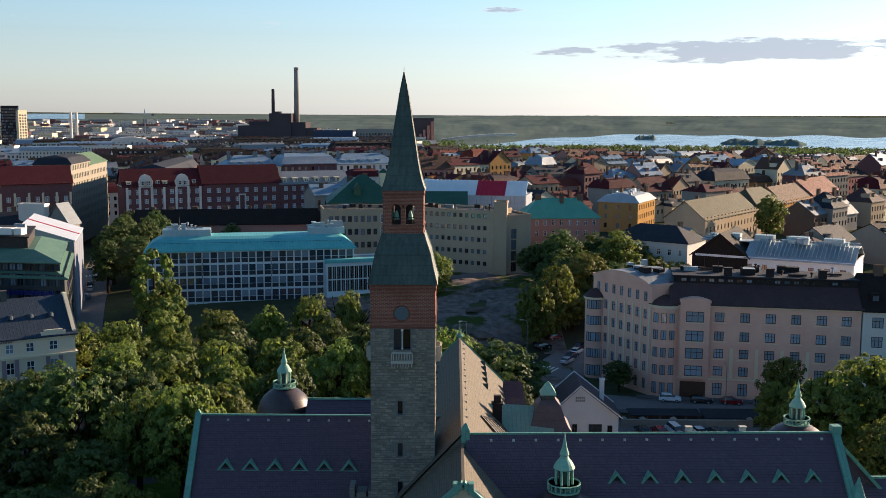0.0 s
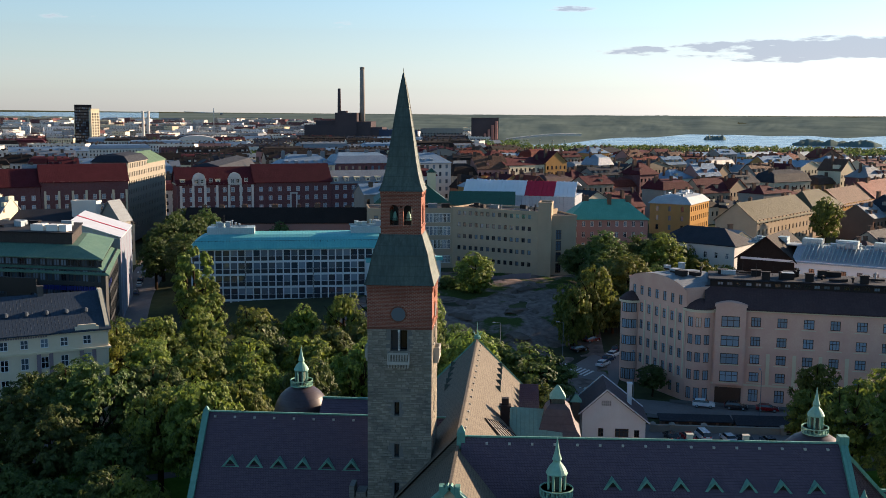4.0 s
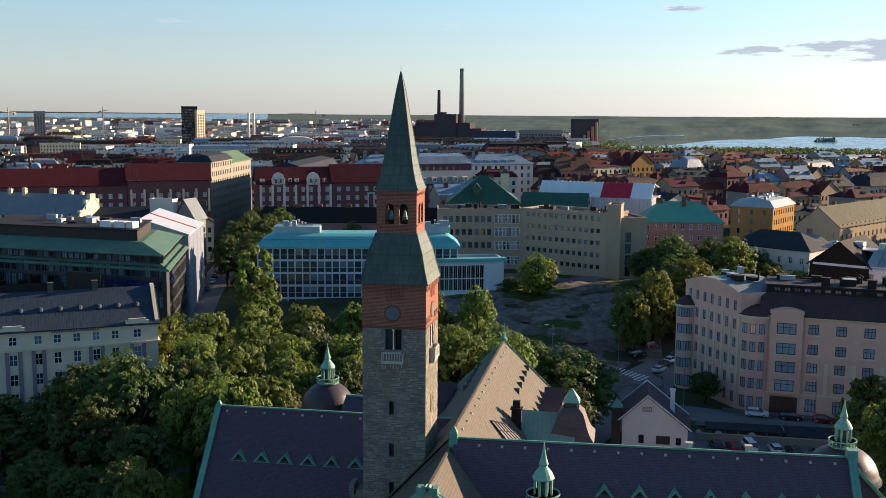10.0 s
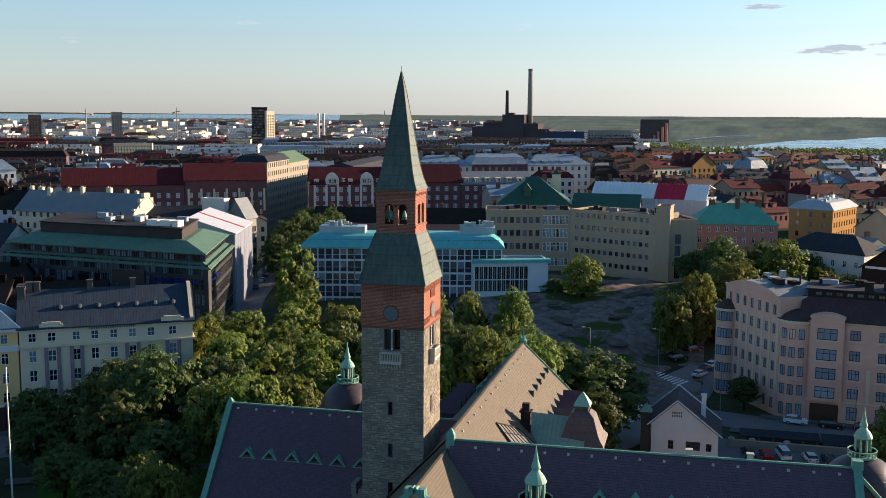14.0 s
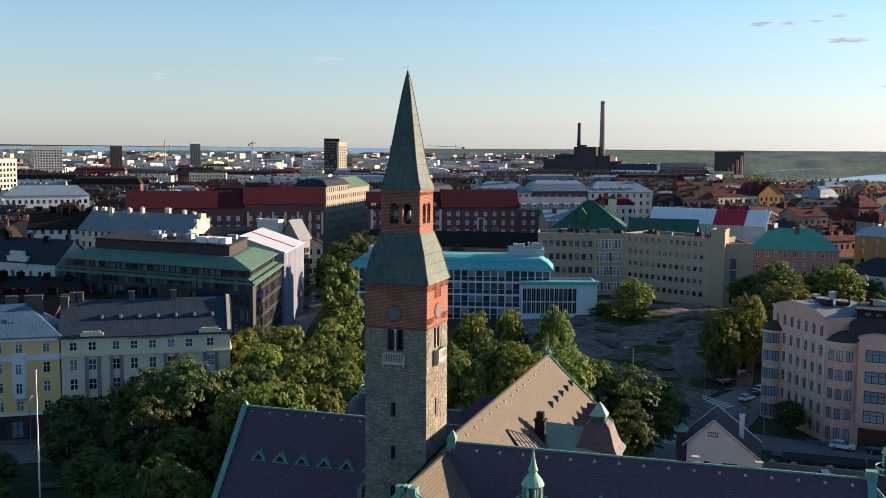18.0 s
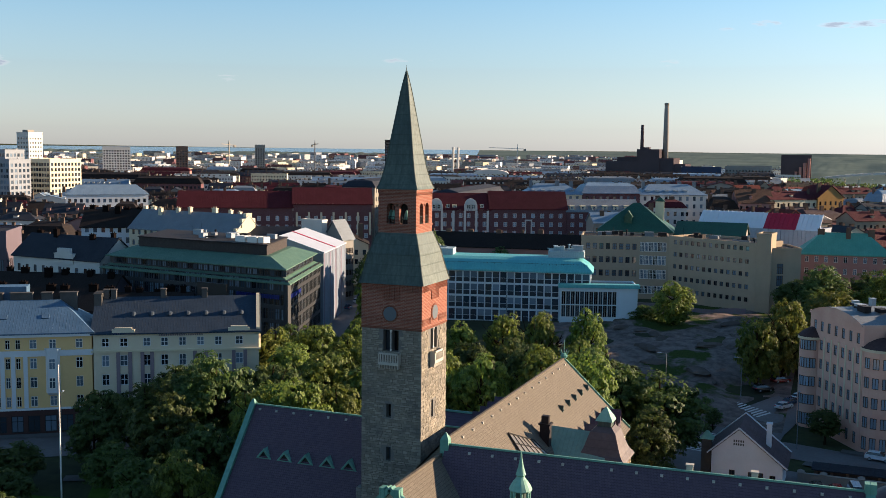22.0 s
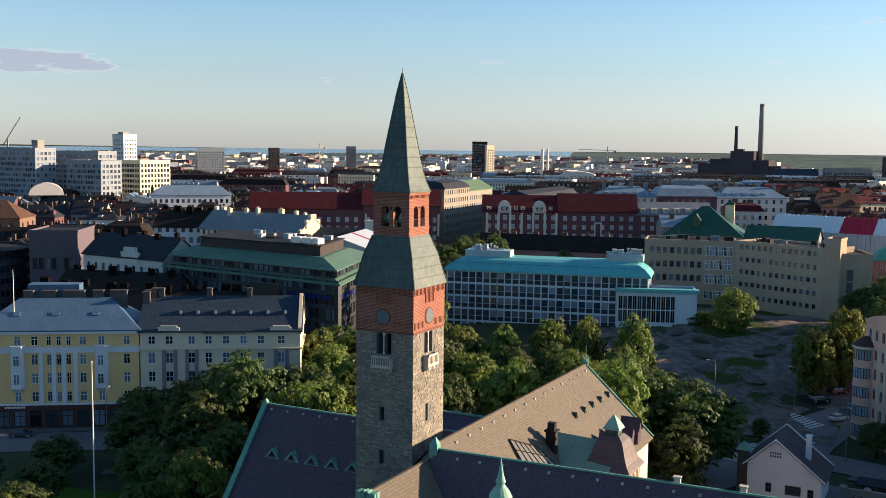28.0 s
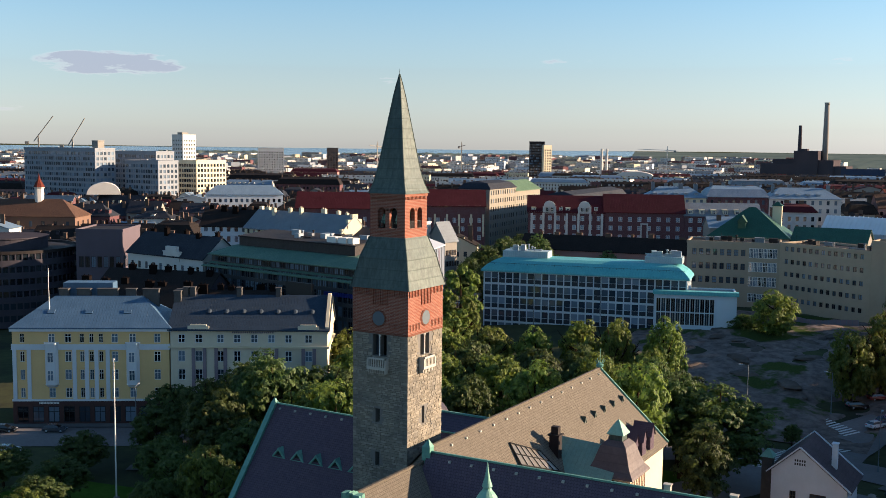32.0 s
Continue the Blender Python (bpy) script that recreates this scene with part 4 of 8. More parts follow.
def museum():
    e = thing("museum", Matrix.Identity(4), "granite museum with steep dark tiled roofs and green copper copings", "museum")
    wallm = stone_wall_mat()
    # left wing
    k, zr, yr, xl = 1.25, 22.4, 10.1, -25.6
    b = MB()
    roof_plane_box(b, [(xl + 0.2, yr - 8.4, zr - 8.4 * k), (6.0, yr - 8.4, zr - 8.4 * k), (6.0, yr, zr), (xl + 0.2, yr, zr)], 0.25)
    roof_plane_box(b, [(6.0, yr + 8.4, zr - 8.4 * k), (xl + 0.2, yr + 8.4, zr - 8.4 * k), (xl + 0.2, yr, zr), (6.0, yr, zr)], 0.25)
    b.ob("wing_roof", SLATE, e, "dark plum tiled wing roof")
    w = MB()
    w.box(xl + 0.3, 5, yr - 7.9, yr + 7.9, 0, zr - 8.0 * k)
    w.poly([(xl + 0.3, yr + 7.9, zr - 8 * k), (xl + 0.3, yr - 7.9, zr - 8 * k), (xl + 0.3, yr, zr - 0.1)])
    w.ob("wing_wall", wallm, e)
    for s in (-1, 1):
        MB().beam((xl, yr, zr + 0.15), (xl, yr + s * 8.7, zr - 8.7 * k + 0.15), 0.75, 0.5).ob("coping", COPPER, e, "green copper coping")
    MB().beam((xl, yr, zr + 0.1), (4.5, yr, zr + 0.1), 0.22, 0.18).ob("coping", COPPER, e, "green copper coping")
    MB().prism([(xl - 0.4, yr - 0.4), (xl + 0.4, yr - 0.4), (xl + 0.4, yr + 0.4), (xl - 0.4, yr + 0.4)], zr, zr + 0.7, 0, [(xl - 0.1, yr - 0.1), (xl + 0.1, yr - 0.1), (xl + 0.1, yr + 0.1), (xl - 0.1, yr + 0.1)]).ob("coping_stop", COPPER, e, "green copper coping")
    for i in range(6):
        x = -21.5 + i * 2.93
        tri_dormer(e, Matrix.Translation((x, 5.75, 16.9)), 2.3, 1.32)
    hooks(e, (xl, yr, zr), (-3.5, yr, zr), 9, (0, -0.45, -0.5))
    # central block, its ridge at right angles to the wings
    k, zr, xr, y0, y1, hw = 1.07, 25.1, 6.45, -17.3, 42.2, 9.3
    yb, zf = -5.0, 23.9
    kf = (zf - zr + hw * k) / hw
    b = MB()
    for s in (-1, 1):
        pts = [(xr, yb, zr), (xr, y1, zr), (xr + s * hw, y1 + 2.8, zr - hw * k), (xr + s * hw, yb, zr - hw * k)]
        roof_plane_box(b, pts if s < 0 else pts[::-1], 0.25)
        pts = [(xr, y0, zf), (xr, yb, zf), (xr + s * hw, yb, zr - hw * k), (xr + s * hw, y0, zr - hw * k)]
        roof_plane_box(b, pts if s < 0 else pts[::-1], 0.25)
    b.poly([(xr - hw, yb, zr - hw * k), (xr + hw, yb, zr - hw * k), (xr, yb, zr)])
    b.poly([(xr, y1, zr), (xr - hw, y1 + 2.8, zr - hw * k), (xr + hw, y1 + 2.8, zr - hw * k)])
    b.ob("main_roof", SLATE_Y_LIT, e, "brown-plum tiled main roof lit by the low sun")
    w = MB()
    w.box(xr - hw + 0.5, xr + hw - 0.5, y0 + 0.4, y1 + 2.2, 0, zr - hw * k - 0.1)
    w.poly([(xr - hw + 0.3, y0 + 0.3, zr - hw * k), (xr + hw - 0.3, y0 + 0.3, zr - hw * k), (xr, y0 + 0.3, zf)])
    w.ob("main_wall", R_CREAM, e, "cream rendered rear walls of the main block")
    for s in (-1, 1):
        MB().beam((xr, y0, zf + 0.2), (xr + s * (hw + 0.2), y0, zf - (hw + 0.2) * kf + 0.2), 0.8, 0.5).ob("coping", COPPER, e, "green copper coping")
        MB().beam((xr, y1, zr + 0.1), (xr + s * hw, y1 + 2.8, zr - hw * k + 0.1), 0.35, 0.28).ob("coping", COPPER, e, "green copper coping")
        MB().box(xr + s * 0.75 - 0.25, xr + s * 0.75 + 0.25, y0 - 0.45, y0 + 0.45, zf - 0.8, zf + 0.25).ob("coping_stop", COPPER, e, "green copper coping")
    MB().beam((xr, yb, zr + 0.08), (xr, y1, zr + 0.08), 0.3, 0.2).ob("ridge_tile", SLATE_Y_LIT, e)
    MB().beam((xr, y0, zf + 0.08), (xr, yb, zf + 0.08), 0.3, 0.2).ob("ridge_tile", SLATE_Y_LIT, e)
    f = MB()
    for i in range(5):
        a = 2 * math.pi * i / 5
        f.tube((xr + 0.1 * math.cos(a), y1 + 0.1 * math.sin(a), zr + 0.2), (xr + 0.75 * math.cos(a), y1 + 0.75 * math.sin(a), zr + 1.3), 0.07, 0.04, 5)
    f.tube((xr, y1, zr), (xr, y1, zr + 2.8), 0.07, 0.03, 6)
    f.lathe([(0.5, zr + 0.2), (0.55, zr + 0.5), (0.2, zr + 0.8)], 10, xr, y1)
    f.ob("crown_finial", COPPER, e, "green copper crown finial")
    hooks(e, (xr, yb, zr), (xr, y1, zr), 15, (0.55, 0, -0.6))
    for s in (-1, 1):
        for i in range(5):
            y = 28.2 + i * 3.3
            tri_dormer(e, Matrix.Translation((xr + s * 3.9, y, zr - 3.6 * k - 0.75)) @ Matrix.Rotation(radians(90 * s), 4, "Z"), 1.1, 1.3, 1.5, DARKCOP)
        for i in range(4):
            y = 29.5 + i * 3.1
            zz = zr - hw * k + 1.6
            g = MB().at(Matrix.Translation((xr + s * (hw - 0.2), y, zz)) @ Matrix.Rotation(radians(90 * s), 4, "Z"))
            g.box(-0.7, 0.7, 0, 2.0, -1.0, 0.9)
            g.poly([(-0.9, -0.2, 0.8), (0, -0.2, 2.6), (0, 2.6, 2.6), (-0.9, 2.6, 0.8)]).poly([(0.9, -0.2, 0.8), (0.9, 2.6, 0.8), (0, 2.6, 2.6), (0, -0.2, 2.6)])
            g.poly([(-0.85, -0.05, 0.8), (0.85, -0.05, 0.8), (0, -0.05, 2.5)])
            g.at(Matrix.Identity(4)).ob("gabled_dormer", SLATE, e, "tall gabled roof dormer")
    # copper-roofed link on the lit side, its stack and skylight
    g = MB()
    yc, zc, q = 20.2, 21.3, 0.8
    for s in (-1, 1):
        pts = [(8.8, yc, zc), (18.5, yc, zc - 0.4), (18.5, yc + s * 6.6, zc - 5.0), (8.8, yc + s * 6.6, zc - 4.6)]
        roof_plane_box(g, pts if s > 0 else pts[::-1], 0.2)
    g.ob("link_roof", seamed("copper_seams", "7a9c8c", "8fae9a", 0.55, 0.4, axis="x", bump=0.8), e, "pale green seamed copper roof")
    MB().box(10, 18.2, yc - 6.0, yc + 6.0, 0, 16.3).ob("link_wall", R_CREAM, e, "cream rendered side wall")
    t = MB().box(10.55, 11.75, 16.6, 17.6, 18.6, 22.1).box(10.4, 11.9, 16.45, 17.75, 22.1, 22.3).box(10.7, 11.6, 16.75, 17.45, 22.3, 23.2)
    t.ob("chimney", DARKMETAL, e, "black smoke-stained chimney")
    sk = MB()
    sk.poly([(8.9, 9.6, 22.65), (10.9, 8.6, 20.7), (12.9, 14.6, 18.7), (10.6, 14.0, 20.9)])
    sk.poly([(8.9, 9.6, 22.65), (10.6, 14.0, 20.9), (10.6, 14.0, 20.2), (8.9, 9.6, 21.9)]).poly([(10.9, 8.6, 20.7), (8.9, 9.6, 22.65), (8.9, 9.6, 21.0), (10.9, 8.6, 19.5)])
    sky_o = sk.ob("skylight", glass("skylight_glass", "7a7468", 0.3, 0.1), e, "slanted glazed skylight")
    A, B, C, D = Vector((8.9, 9.6, 22.7)), Vector((10.9, 8.6, 20.75)), Vector((12.9, 14.6, 18.75)), Vector((10.6, 14.0, 20.95))
    for i in range(7):
        u = i / 6
        MB().beam(A.lerp(D, u), B.lerp(C, u), 0.08, 0.1).ob("glazing_bar", BLACK, sky_o)
    for u in (0, 0.5, 1):
        MB().beam(A.lerp(B, u), D.lerp(C, u), 0.08 if u == 0.5 else 0.2, 0.12).ob("glazing_bar", BLACK, sky_o)
    # rear left range
    b = MB()
    roof_plane_box(b, [(-15.5, 27.5, 15.4), (4, 27.5, 15.4), (4, 32.8, 18.0), (-15.5, 32.8, 18.0)], 0.2)
    roof_plane_box(b, [(4, 39, 15.0), (-15.5, 39, 15.0), (-15.5, 32.8, 18.0), (4, 32.8, 18.0)], 0.2)
    b.ob("rear_roof", SLATE, e)
    MB().box(-15.2, 3.5, 27.9, 38.6, 0, 15.2).ob("rear_wall", wallm, e)
    for i in range(13):
        x = -15.0 + i * 1.42
        MB().box(x, x + 1.3, 27.6, 27.9, 13.6, 15.0).ob("clerestory_window", COPPER, e)
    MB().beam((-15.5, 32.8, 18.15), (4, 32.8, 18.15), 0.3, 0.25).ob("coping", COPPER, e)
    # gabled porch beside the tower foot
    st = MB()
    st.box(-6.3, -3.6, 1.2, 3.2, 0, 15.6).box(-6.3, -5.7, 0.9, 3.0, 15.6, 16.9).box(-4.2, -3.6, 0.9, 3.0, 15.6, 16.4).box(-5.5, -4.4, 1.0, 3.0, 15.6, 16.2)
    st.ob("stair_gable", wallm, e, "stepped granite gable beside the tower")


DARKCOP = plain("dark_copper", "3c4a44", 0.6, var=0.25)
museum()


def museum_right_wing():
    rot = math.degrees(math.atan2(2.6, 40.5))
    m4 = Matrix.Translation((6.6, -4.7, -0.12)) @ Matrix.Rotation(radians(rot), 4, "Z") @ Matrix.Rotation(radians(0.5), 4, "Y")
    e = thing("museum_wing", m4, "long museum wing with a dark plum tiled roof and green copings", "museum wing")
    k, zr, L, D = 1.12, 25.0, 40.6, 9.4
    b = MB()
    roof_plane_box(b, [(0, -D, zr - D * k), (L, -D, zr - D * k), (L, 0, zr), (0, 0, zr)], 0.25)
    roof_plane_box(b, [(L, D, zr - D * k), (2, D, zr - D * k), (2, 0, zr), (L, 0, zr)], 0.25)
    b.ob("wing_roof", SLATE, e, "dark plum tiled roof")
    w = MB().box(3, L - 0.3, -D + 0.5, D - 0.5, 0, zr - D * k - 0.1)
    w.poly([(L - 0.3, -D + 0.5, zr - D * k), (L - 0.3, D - 0.5, zr - D * k), (L - 0.3, 0, zr - 0.1)])
    w.ob("wing_wall", stone_wall_mat(), e)
    MB().beam((0, 0, zr + 0.1), (L, 0, zr + 0.1), 0.22, 0.18).ob("coping", COPPER, e, "green copper coping")
    for s in (-1, 1):
        MB().beam((L, 0, zr + 0.15), (L, s * (D + 0.3), zr - (D + 0.3) * k + 0.15), 0.8, 0.5).ob("coping", COPPER, e, "green copper coping")
    MB().box(L - 0.5, L + 0.5, -0.5, 0.5, zr, zr + 0.9).ob("coping_stop", COPPER, e, "green copper coping")
    MB().box(-0.5, 0.4, -0.45, 0.45, zr - 1.2, zr + 0.6).ob("coping_stop", COPPER, e, "green copper coping")
    MB().prism([(-0.5, -0.45), (0.4, -0.45), (0.4, 0.45), (-0.5, 0.45)], zr + 0.6, zr + 1.3, 0, [(-0.06, -0.05), (0.05, -0.05), (0.05, 0.05), (-0.06, 0.05)]).ob("coping_stop", COPPER, e, "green copper coping")
    for i in range(7):
        tri_dormer(e, Matrix.Translation((15.75 + i * 3.52, -3.75, 20.6)), 2.35, 1.38, 2.2)
    hooks(e, (1.5, 0, zr), (L - 0.5, 0, zr), 16, (0, -0.5, -0.55))
    for i, x in enumerate((24.5, 30.5)):
        MB().box(x - 0.3, x + 0.3, 0.4, 0.9, zr - 1.0, zr + 0.5).box(x - 0.38, x + 0.38, 0.32, 0.98, zr + 0.5, zr + 0.62).ob("roof_vent", MATS["pale_stone"], e)
    # cross roof at the wing's end
    x = MB()
    roof_plane_box(x, [(L + 0.3, 0.6, 24.0), (L + 9.4, 0.6, 14.4), (L + 9.4, 10, 14.4), (L + 0.3, 9.4, 14.6)], 0.25)
    x.poly([(L + 0.3, 0.8, 13.4), (L + 9.0, 0.8, 13.4), (L + 9.0, 0.8, 14.6), (L + 0.3, 0.8, 23.7)])
    x.ob("cross_roof", SLATE, e, "dark tiled cross roof at the wing's end")
    MB().beam((L + 0.3, 0.5, 24.2), (L + 9.5, 0.5, 14.5), 0.4, 0.35).ob("coping", COPPER, e, "green copper coping")
    # low end range
    q = MB()
    roof_plane_box(q, [(L, -7, 13.5), (L + 16, -7, 13.5), (L + 16, 1.5, 19.3), (L, 1.5, 19.3)], 0.2)
    roof_plane_box(q, [(L + 16, 10, 13.5), (L, 10, 13.5), (L, 1.5, 19.3), (L + 16, 1.5, 19.3)], 0.2)
    q.ob("end_roof", SLATE, e)
    MB().box(L, L + 15.5, -6.5, 9.5, 0, 13.4).ob("end_wall", stone_wall_mat(), e)
    MB().beam((L, 1.5, 19.4), (L + 16, 1.5, 19.4), 0.35, 0.25).ob("coping", COPPER, e)
    MB().lathe([(1.5, 15.0), (1.5, 17.6), (1.75, 17.8), (0.9, 19.4), (0.05, 21.8)], 8, L + 0.6, -5.0).ob("pinnacle", COPPER, e, "green copper pinnacle")


museum_right_wing()
domed_turret(16.8, -10.6, 3.6, 21.1, 17.6, "round granite turret with brown dome and green lantern")
domed_turret(51.4, 22.3, 4.5, 18.3, 14.2, "round turret with brown dome by the wing's far end")
domed_turret(-19.6, 37.4, 4.1, 18.75, 14.4, "round turret with brown dome beside the park trees")


def bell_turret():
    x, y = 17.9, 19.8
    e = thing("roof_turret", Matrix.Translation((x, y, 0)), "square turret with a bell-shaped brown roof and green cap", "turret")
    MB().box(-2.6, 2.6, -2.6, 2.6, 0, 18.5).ob("turret_wall", R_CREAM, e, "cream rendered turret wall")
    prof = [(3.0, 18.2), (2.9, 18.45), (2.45, 19.0), (2.1, 19.8), (1.85, 20.6), (1.55, 21.5), (0.95, 22.1)]
    square_roof(prof, "bell_roof", seamed("bell_copper", "594f50", "675c5a", 0.9, 0.6, axis="z", bump=0.3), e, "bell-shaped brown copper roof")
    MB().box(-0.8, 0.8, -0.8, 0.8, 22.0, 22.8).ob("cap_drum", COPPER_OLD, e)
    square_roof([(1.05, 22.75), (0.98, 22.95), (0.42, 23.9), (0.05, 24.4)], "cap", COPPER_PALE, e, "pale green pyramid cap")
    n = MB()
    for i in range(9):
        n.box(-2.45 + i * 0.56, -2.2 + i * 0.56, -2.64, -2.58, 15.9, 17.9).box(2.58, 2.64, -2.45 + i * 0.56, -2.2 + i * 0.56, 15.9, 17.9)
    n.ob("louvre", R_BROWN, e)


bell_turret()

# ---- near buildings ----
# pale base colour paints in the mirrored sky along with light blinds
GLASS_PALE_SKY = glass("pale_sky_glass", "93a4b4", 0.1, 0.85)
# render for the western walls, with their shade darkened into the colour
R_SHADED = plain("shaded_render", "4a474e", 0.9, var=0.16, big=0.2)
CHIM_DARK = plain("dark_chimney", "201b1a", 0.95, var=0.3, big=0.6)
def rows(first, step, n, h=None):
    return [(first + i * step, h) if h else first + i * step for i in range(n)]


# pink corner house
def pink_house():
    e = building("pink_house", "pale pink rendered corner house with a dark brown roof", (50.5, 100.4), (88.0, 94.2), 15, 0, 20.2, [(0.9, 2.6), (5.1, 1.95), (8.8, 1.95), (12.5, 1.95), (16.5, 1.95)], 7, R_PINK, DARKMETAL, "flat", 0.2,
                 (2.4, 2.2), "six", WOODFRAME, GLASS_PALE_SKY, sides="f", cornice=R_CREAM, belts=((19.6, 0.35, 0.6), (4.2, 0.15, 0.35)), cols=[(10.2, 1.9), (15.3, 1.9), (20.4, 2.0), (25.4, 1.9), (30.4, 2.0), (35.2, 1.9)])
    L = 38.0
    slope(e, "roof_slope", 0, L + 0.4, -0.7, 20.1, 4.6, 23.9, TIN_ROOF_BROWN, "dark brown tin roof slope")
    block_part(e, "attic_wall", 1.0, L, 4.4, 14.6, 20.2, 25.2, DARKMETAL)
    win_row(e, [3 + 1.9 * i for i in range(18)], 1.2, 24.1, 0.75, 4.4, "double", BLACK, GLASS)
    block_part(e, "attic_roof", 0.6, L + 0.3, 4.0, 15, 25.2, 25.45, TIN_DARK)
    roof_clutter(e, 2, L - 1, 6, 14, 25.4, 26, 3, [TIN_LIGHT, DARKMETAL, DARKMETAL])
    for x in (12.0, 20.5, 31.0):
        MB().box(x - 0.8, x + 0.8, 4.6, 5.6, 25.4, 27.0).box(x - 0.95, x + 0.95, 4.45, 5.75, 27.0, 27.2).ob("chimney", DARKMETAL, e)
    # projecting bay with a segmental head
    b = MB().box(2.2, 8.2, -0.9, 0.0, 4.3, 20.6)
    n = 8
    for i in range(n):
        xa, xb = 2.0 + 6.4 * i / n, 2.0 + 6.4 * (i + 1) / n
        za, zb = [20.6 + 0.9 * math.sin(math.pi * (0.12 + 0.76 * k / n)) for k in (i, i + 1)]
        b.poly([(xa, -1.0, 20.5), (xb, -1.0, 20.5), (xb, -1.0, zb), (xa, -1.0, za)]).poly([(xa, -1.0, za), (xb, -1.0, zb), (xb, 1.2, zb), (xa, 1.2, za)])
    b.ob("bay_front", R_PINK, e, "shallow projecting bay with a curved head")
    for z in (5.0, 8.7, 12.4, 16.4):
        win_row(e, [5.2], 3.6, z, 2.2, -0.9, "six", WOODFRAME, GLASS_PALE_SKY)
        MB().box(3.2, 7.2, -1.02, -0.88, z - 0.25, z - 0.05).ob("window_sill", R_CREAM, e)
    block_part(e, "entrance", 2.6, 7.8, -0.25, 0.02, 0, 3.6, WOODFRAME, "dark timber entrance front")
    for x in (12.8, 17.9, 22.9, 27.9):
        block_part(e, "pilaster", x - 0.35, x + 0.35, -0.15, 0.0, 4.6, 11.0, R_CREAM)
    for i, x in enumerate((10.2, 15.3, 20.4, 25.4, 30.4, 35.2)):
        for z in (5.0, 8.7, 12.4, 16.4):
            block_part(e, "window_sill", x - 1.4, x + 1.4, -0.14, 0.0, z - 0.22, z - 0.06, R_CREAM)
    # rounded corners with small dark caps
    for cx, cy, r, zt in ((-0.6, 2.6, 3.6, 19.6), (-15.6, 14.2, 2.3, 18.6)):
        c = MB().lathe([(r, 0), (r, zt)], 28, cx, cy).ob("corner_bay", R_PINK, e, "rounded corner bay")
        MB().lathe([(r + 0.35, zt - 0.5), (r + 0.4, zt)], 28, cx, cy).ob("bay_cornice", R_CREAM, e)
        MB().lathe([(r + 0.35, zt), (r * 0.8, zt + 0.9), (r * 0.4, zt + 1.5), (0.2, zt + 1.8)], 28, cx, cy).ob("bay_roof", TIN_ROOF_BROWN, e)
        for z in (0.9, 5.0, 8.7, 12.4, 16.0):
            for a in (235, 262, 289):
                m4 = Matrix.Translation((cx, cy, 0)) @ Matrix.Rotation(radians(a + 90), 4, "Z") @ Matrix.Translation((0, -r, 0))
                win_row(e, [0], 1.15, z, 2.0 if z > 1 else 2.4, -0.02, "double", WOODFRAME, GLASS_PALE_SKY, m4)


def pink_side():
    e = building("corner_house", "tall pale pink house side with a curved roof gable", (37.0, 118.0), (47.0, 101.5), 12, 0, 23.4, [(1.2, 2.2)] + [(5.0 + 3.75 * i, 2.0) for i in range(5)], 7, R_PINK, TIN_GREY, "flat", 0.3, (1.1, 2.0), "tee", WOODFRAME, GLASS_PALE_SKY, sides="f")
    b = MB()
    n, L = 10, 19.3
    for i in range(n):
        xa, xb = L * i / n, L * (i + 1) / n
        za, zb = [23.4 + 2.0 * math.sin(math.pi * k / n) ** 0.7 for k in (i, i + 1)]
        b.poly([(xa, -0.1, 23.2), (xb, -0.1, 23.2), (xb, -0.1, zb), (xa, -0.1, za)])
        b.poly([(xa, -0.3, za), (xb, -0.3, zb), (xb, 11.5, zb), (xa, 11.5, za)], 1)
    b.ob("curved_gable", [R_PINK, TIN_GREY], e, "pink curved gable with a pale tin barrel roof")
    roof_clutter(e, 3, 15, 3, 10, 25.2, 9, 8, [DARKMETAL, BLACK, TIN_LIGHT])
    for i in range(8):
        block_part(e, "pilaster", 0.3 + i * 2.6, 0.7 + i * 2.6, -0.12, 0, 4.6, 19.0, R_CREAM)


def white_corner():
    e = building("white_corner_house", "off-white house with dark sloping roof and dormer windows", (88.2, 94.0), (135, 86.3), 15, 0, 20.0, [(0.9, 2.6), (5.0, 2.2), (8.7, 2.2), (12.4, 2.2), (16.4, 2.2)], 10, R_WHITE, DARKMETAL, "flat", 0.2, (2.2, 2.2), "six", WOODFRAME, GLASS_PALE_SKY, sides="f", cornice=R_CREAM)
    slope(e, "roof_slope", -0.3, 47.6, -0.7, 19.9, 7.0, 26.6, TIN_BLACK, "black tin roof slope")
    slope(e, "roof_slope", -0.3, 47.6, 15.4, 19.9, 7.0, 26.6, TIN_BLACK)
    for i in range(11):
        x = 2.5 + i * 4.2
        block_part(e, "dormer", x - 0.9, x + 0.9, 1.2, 4.5, 21.0, 23.2, TIN_BLACK)
        win_row(e, [x], 1.3, 21.7, 1.2, 1.15, "double", BLACK, GLASS)
    for x in (4, 16, 27, 39):
        MB().box(x - 0.9, x + 0.9, 6.4, 7.6, 26, 28.4).ob("chimney", CHIM, e)


TIN_ROOF_BROWN = seamed("brown_tin", "46383a", "524242", 0.6, 0.75)
pink_house()
pink_side()
white_corner()


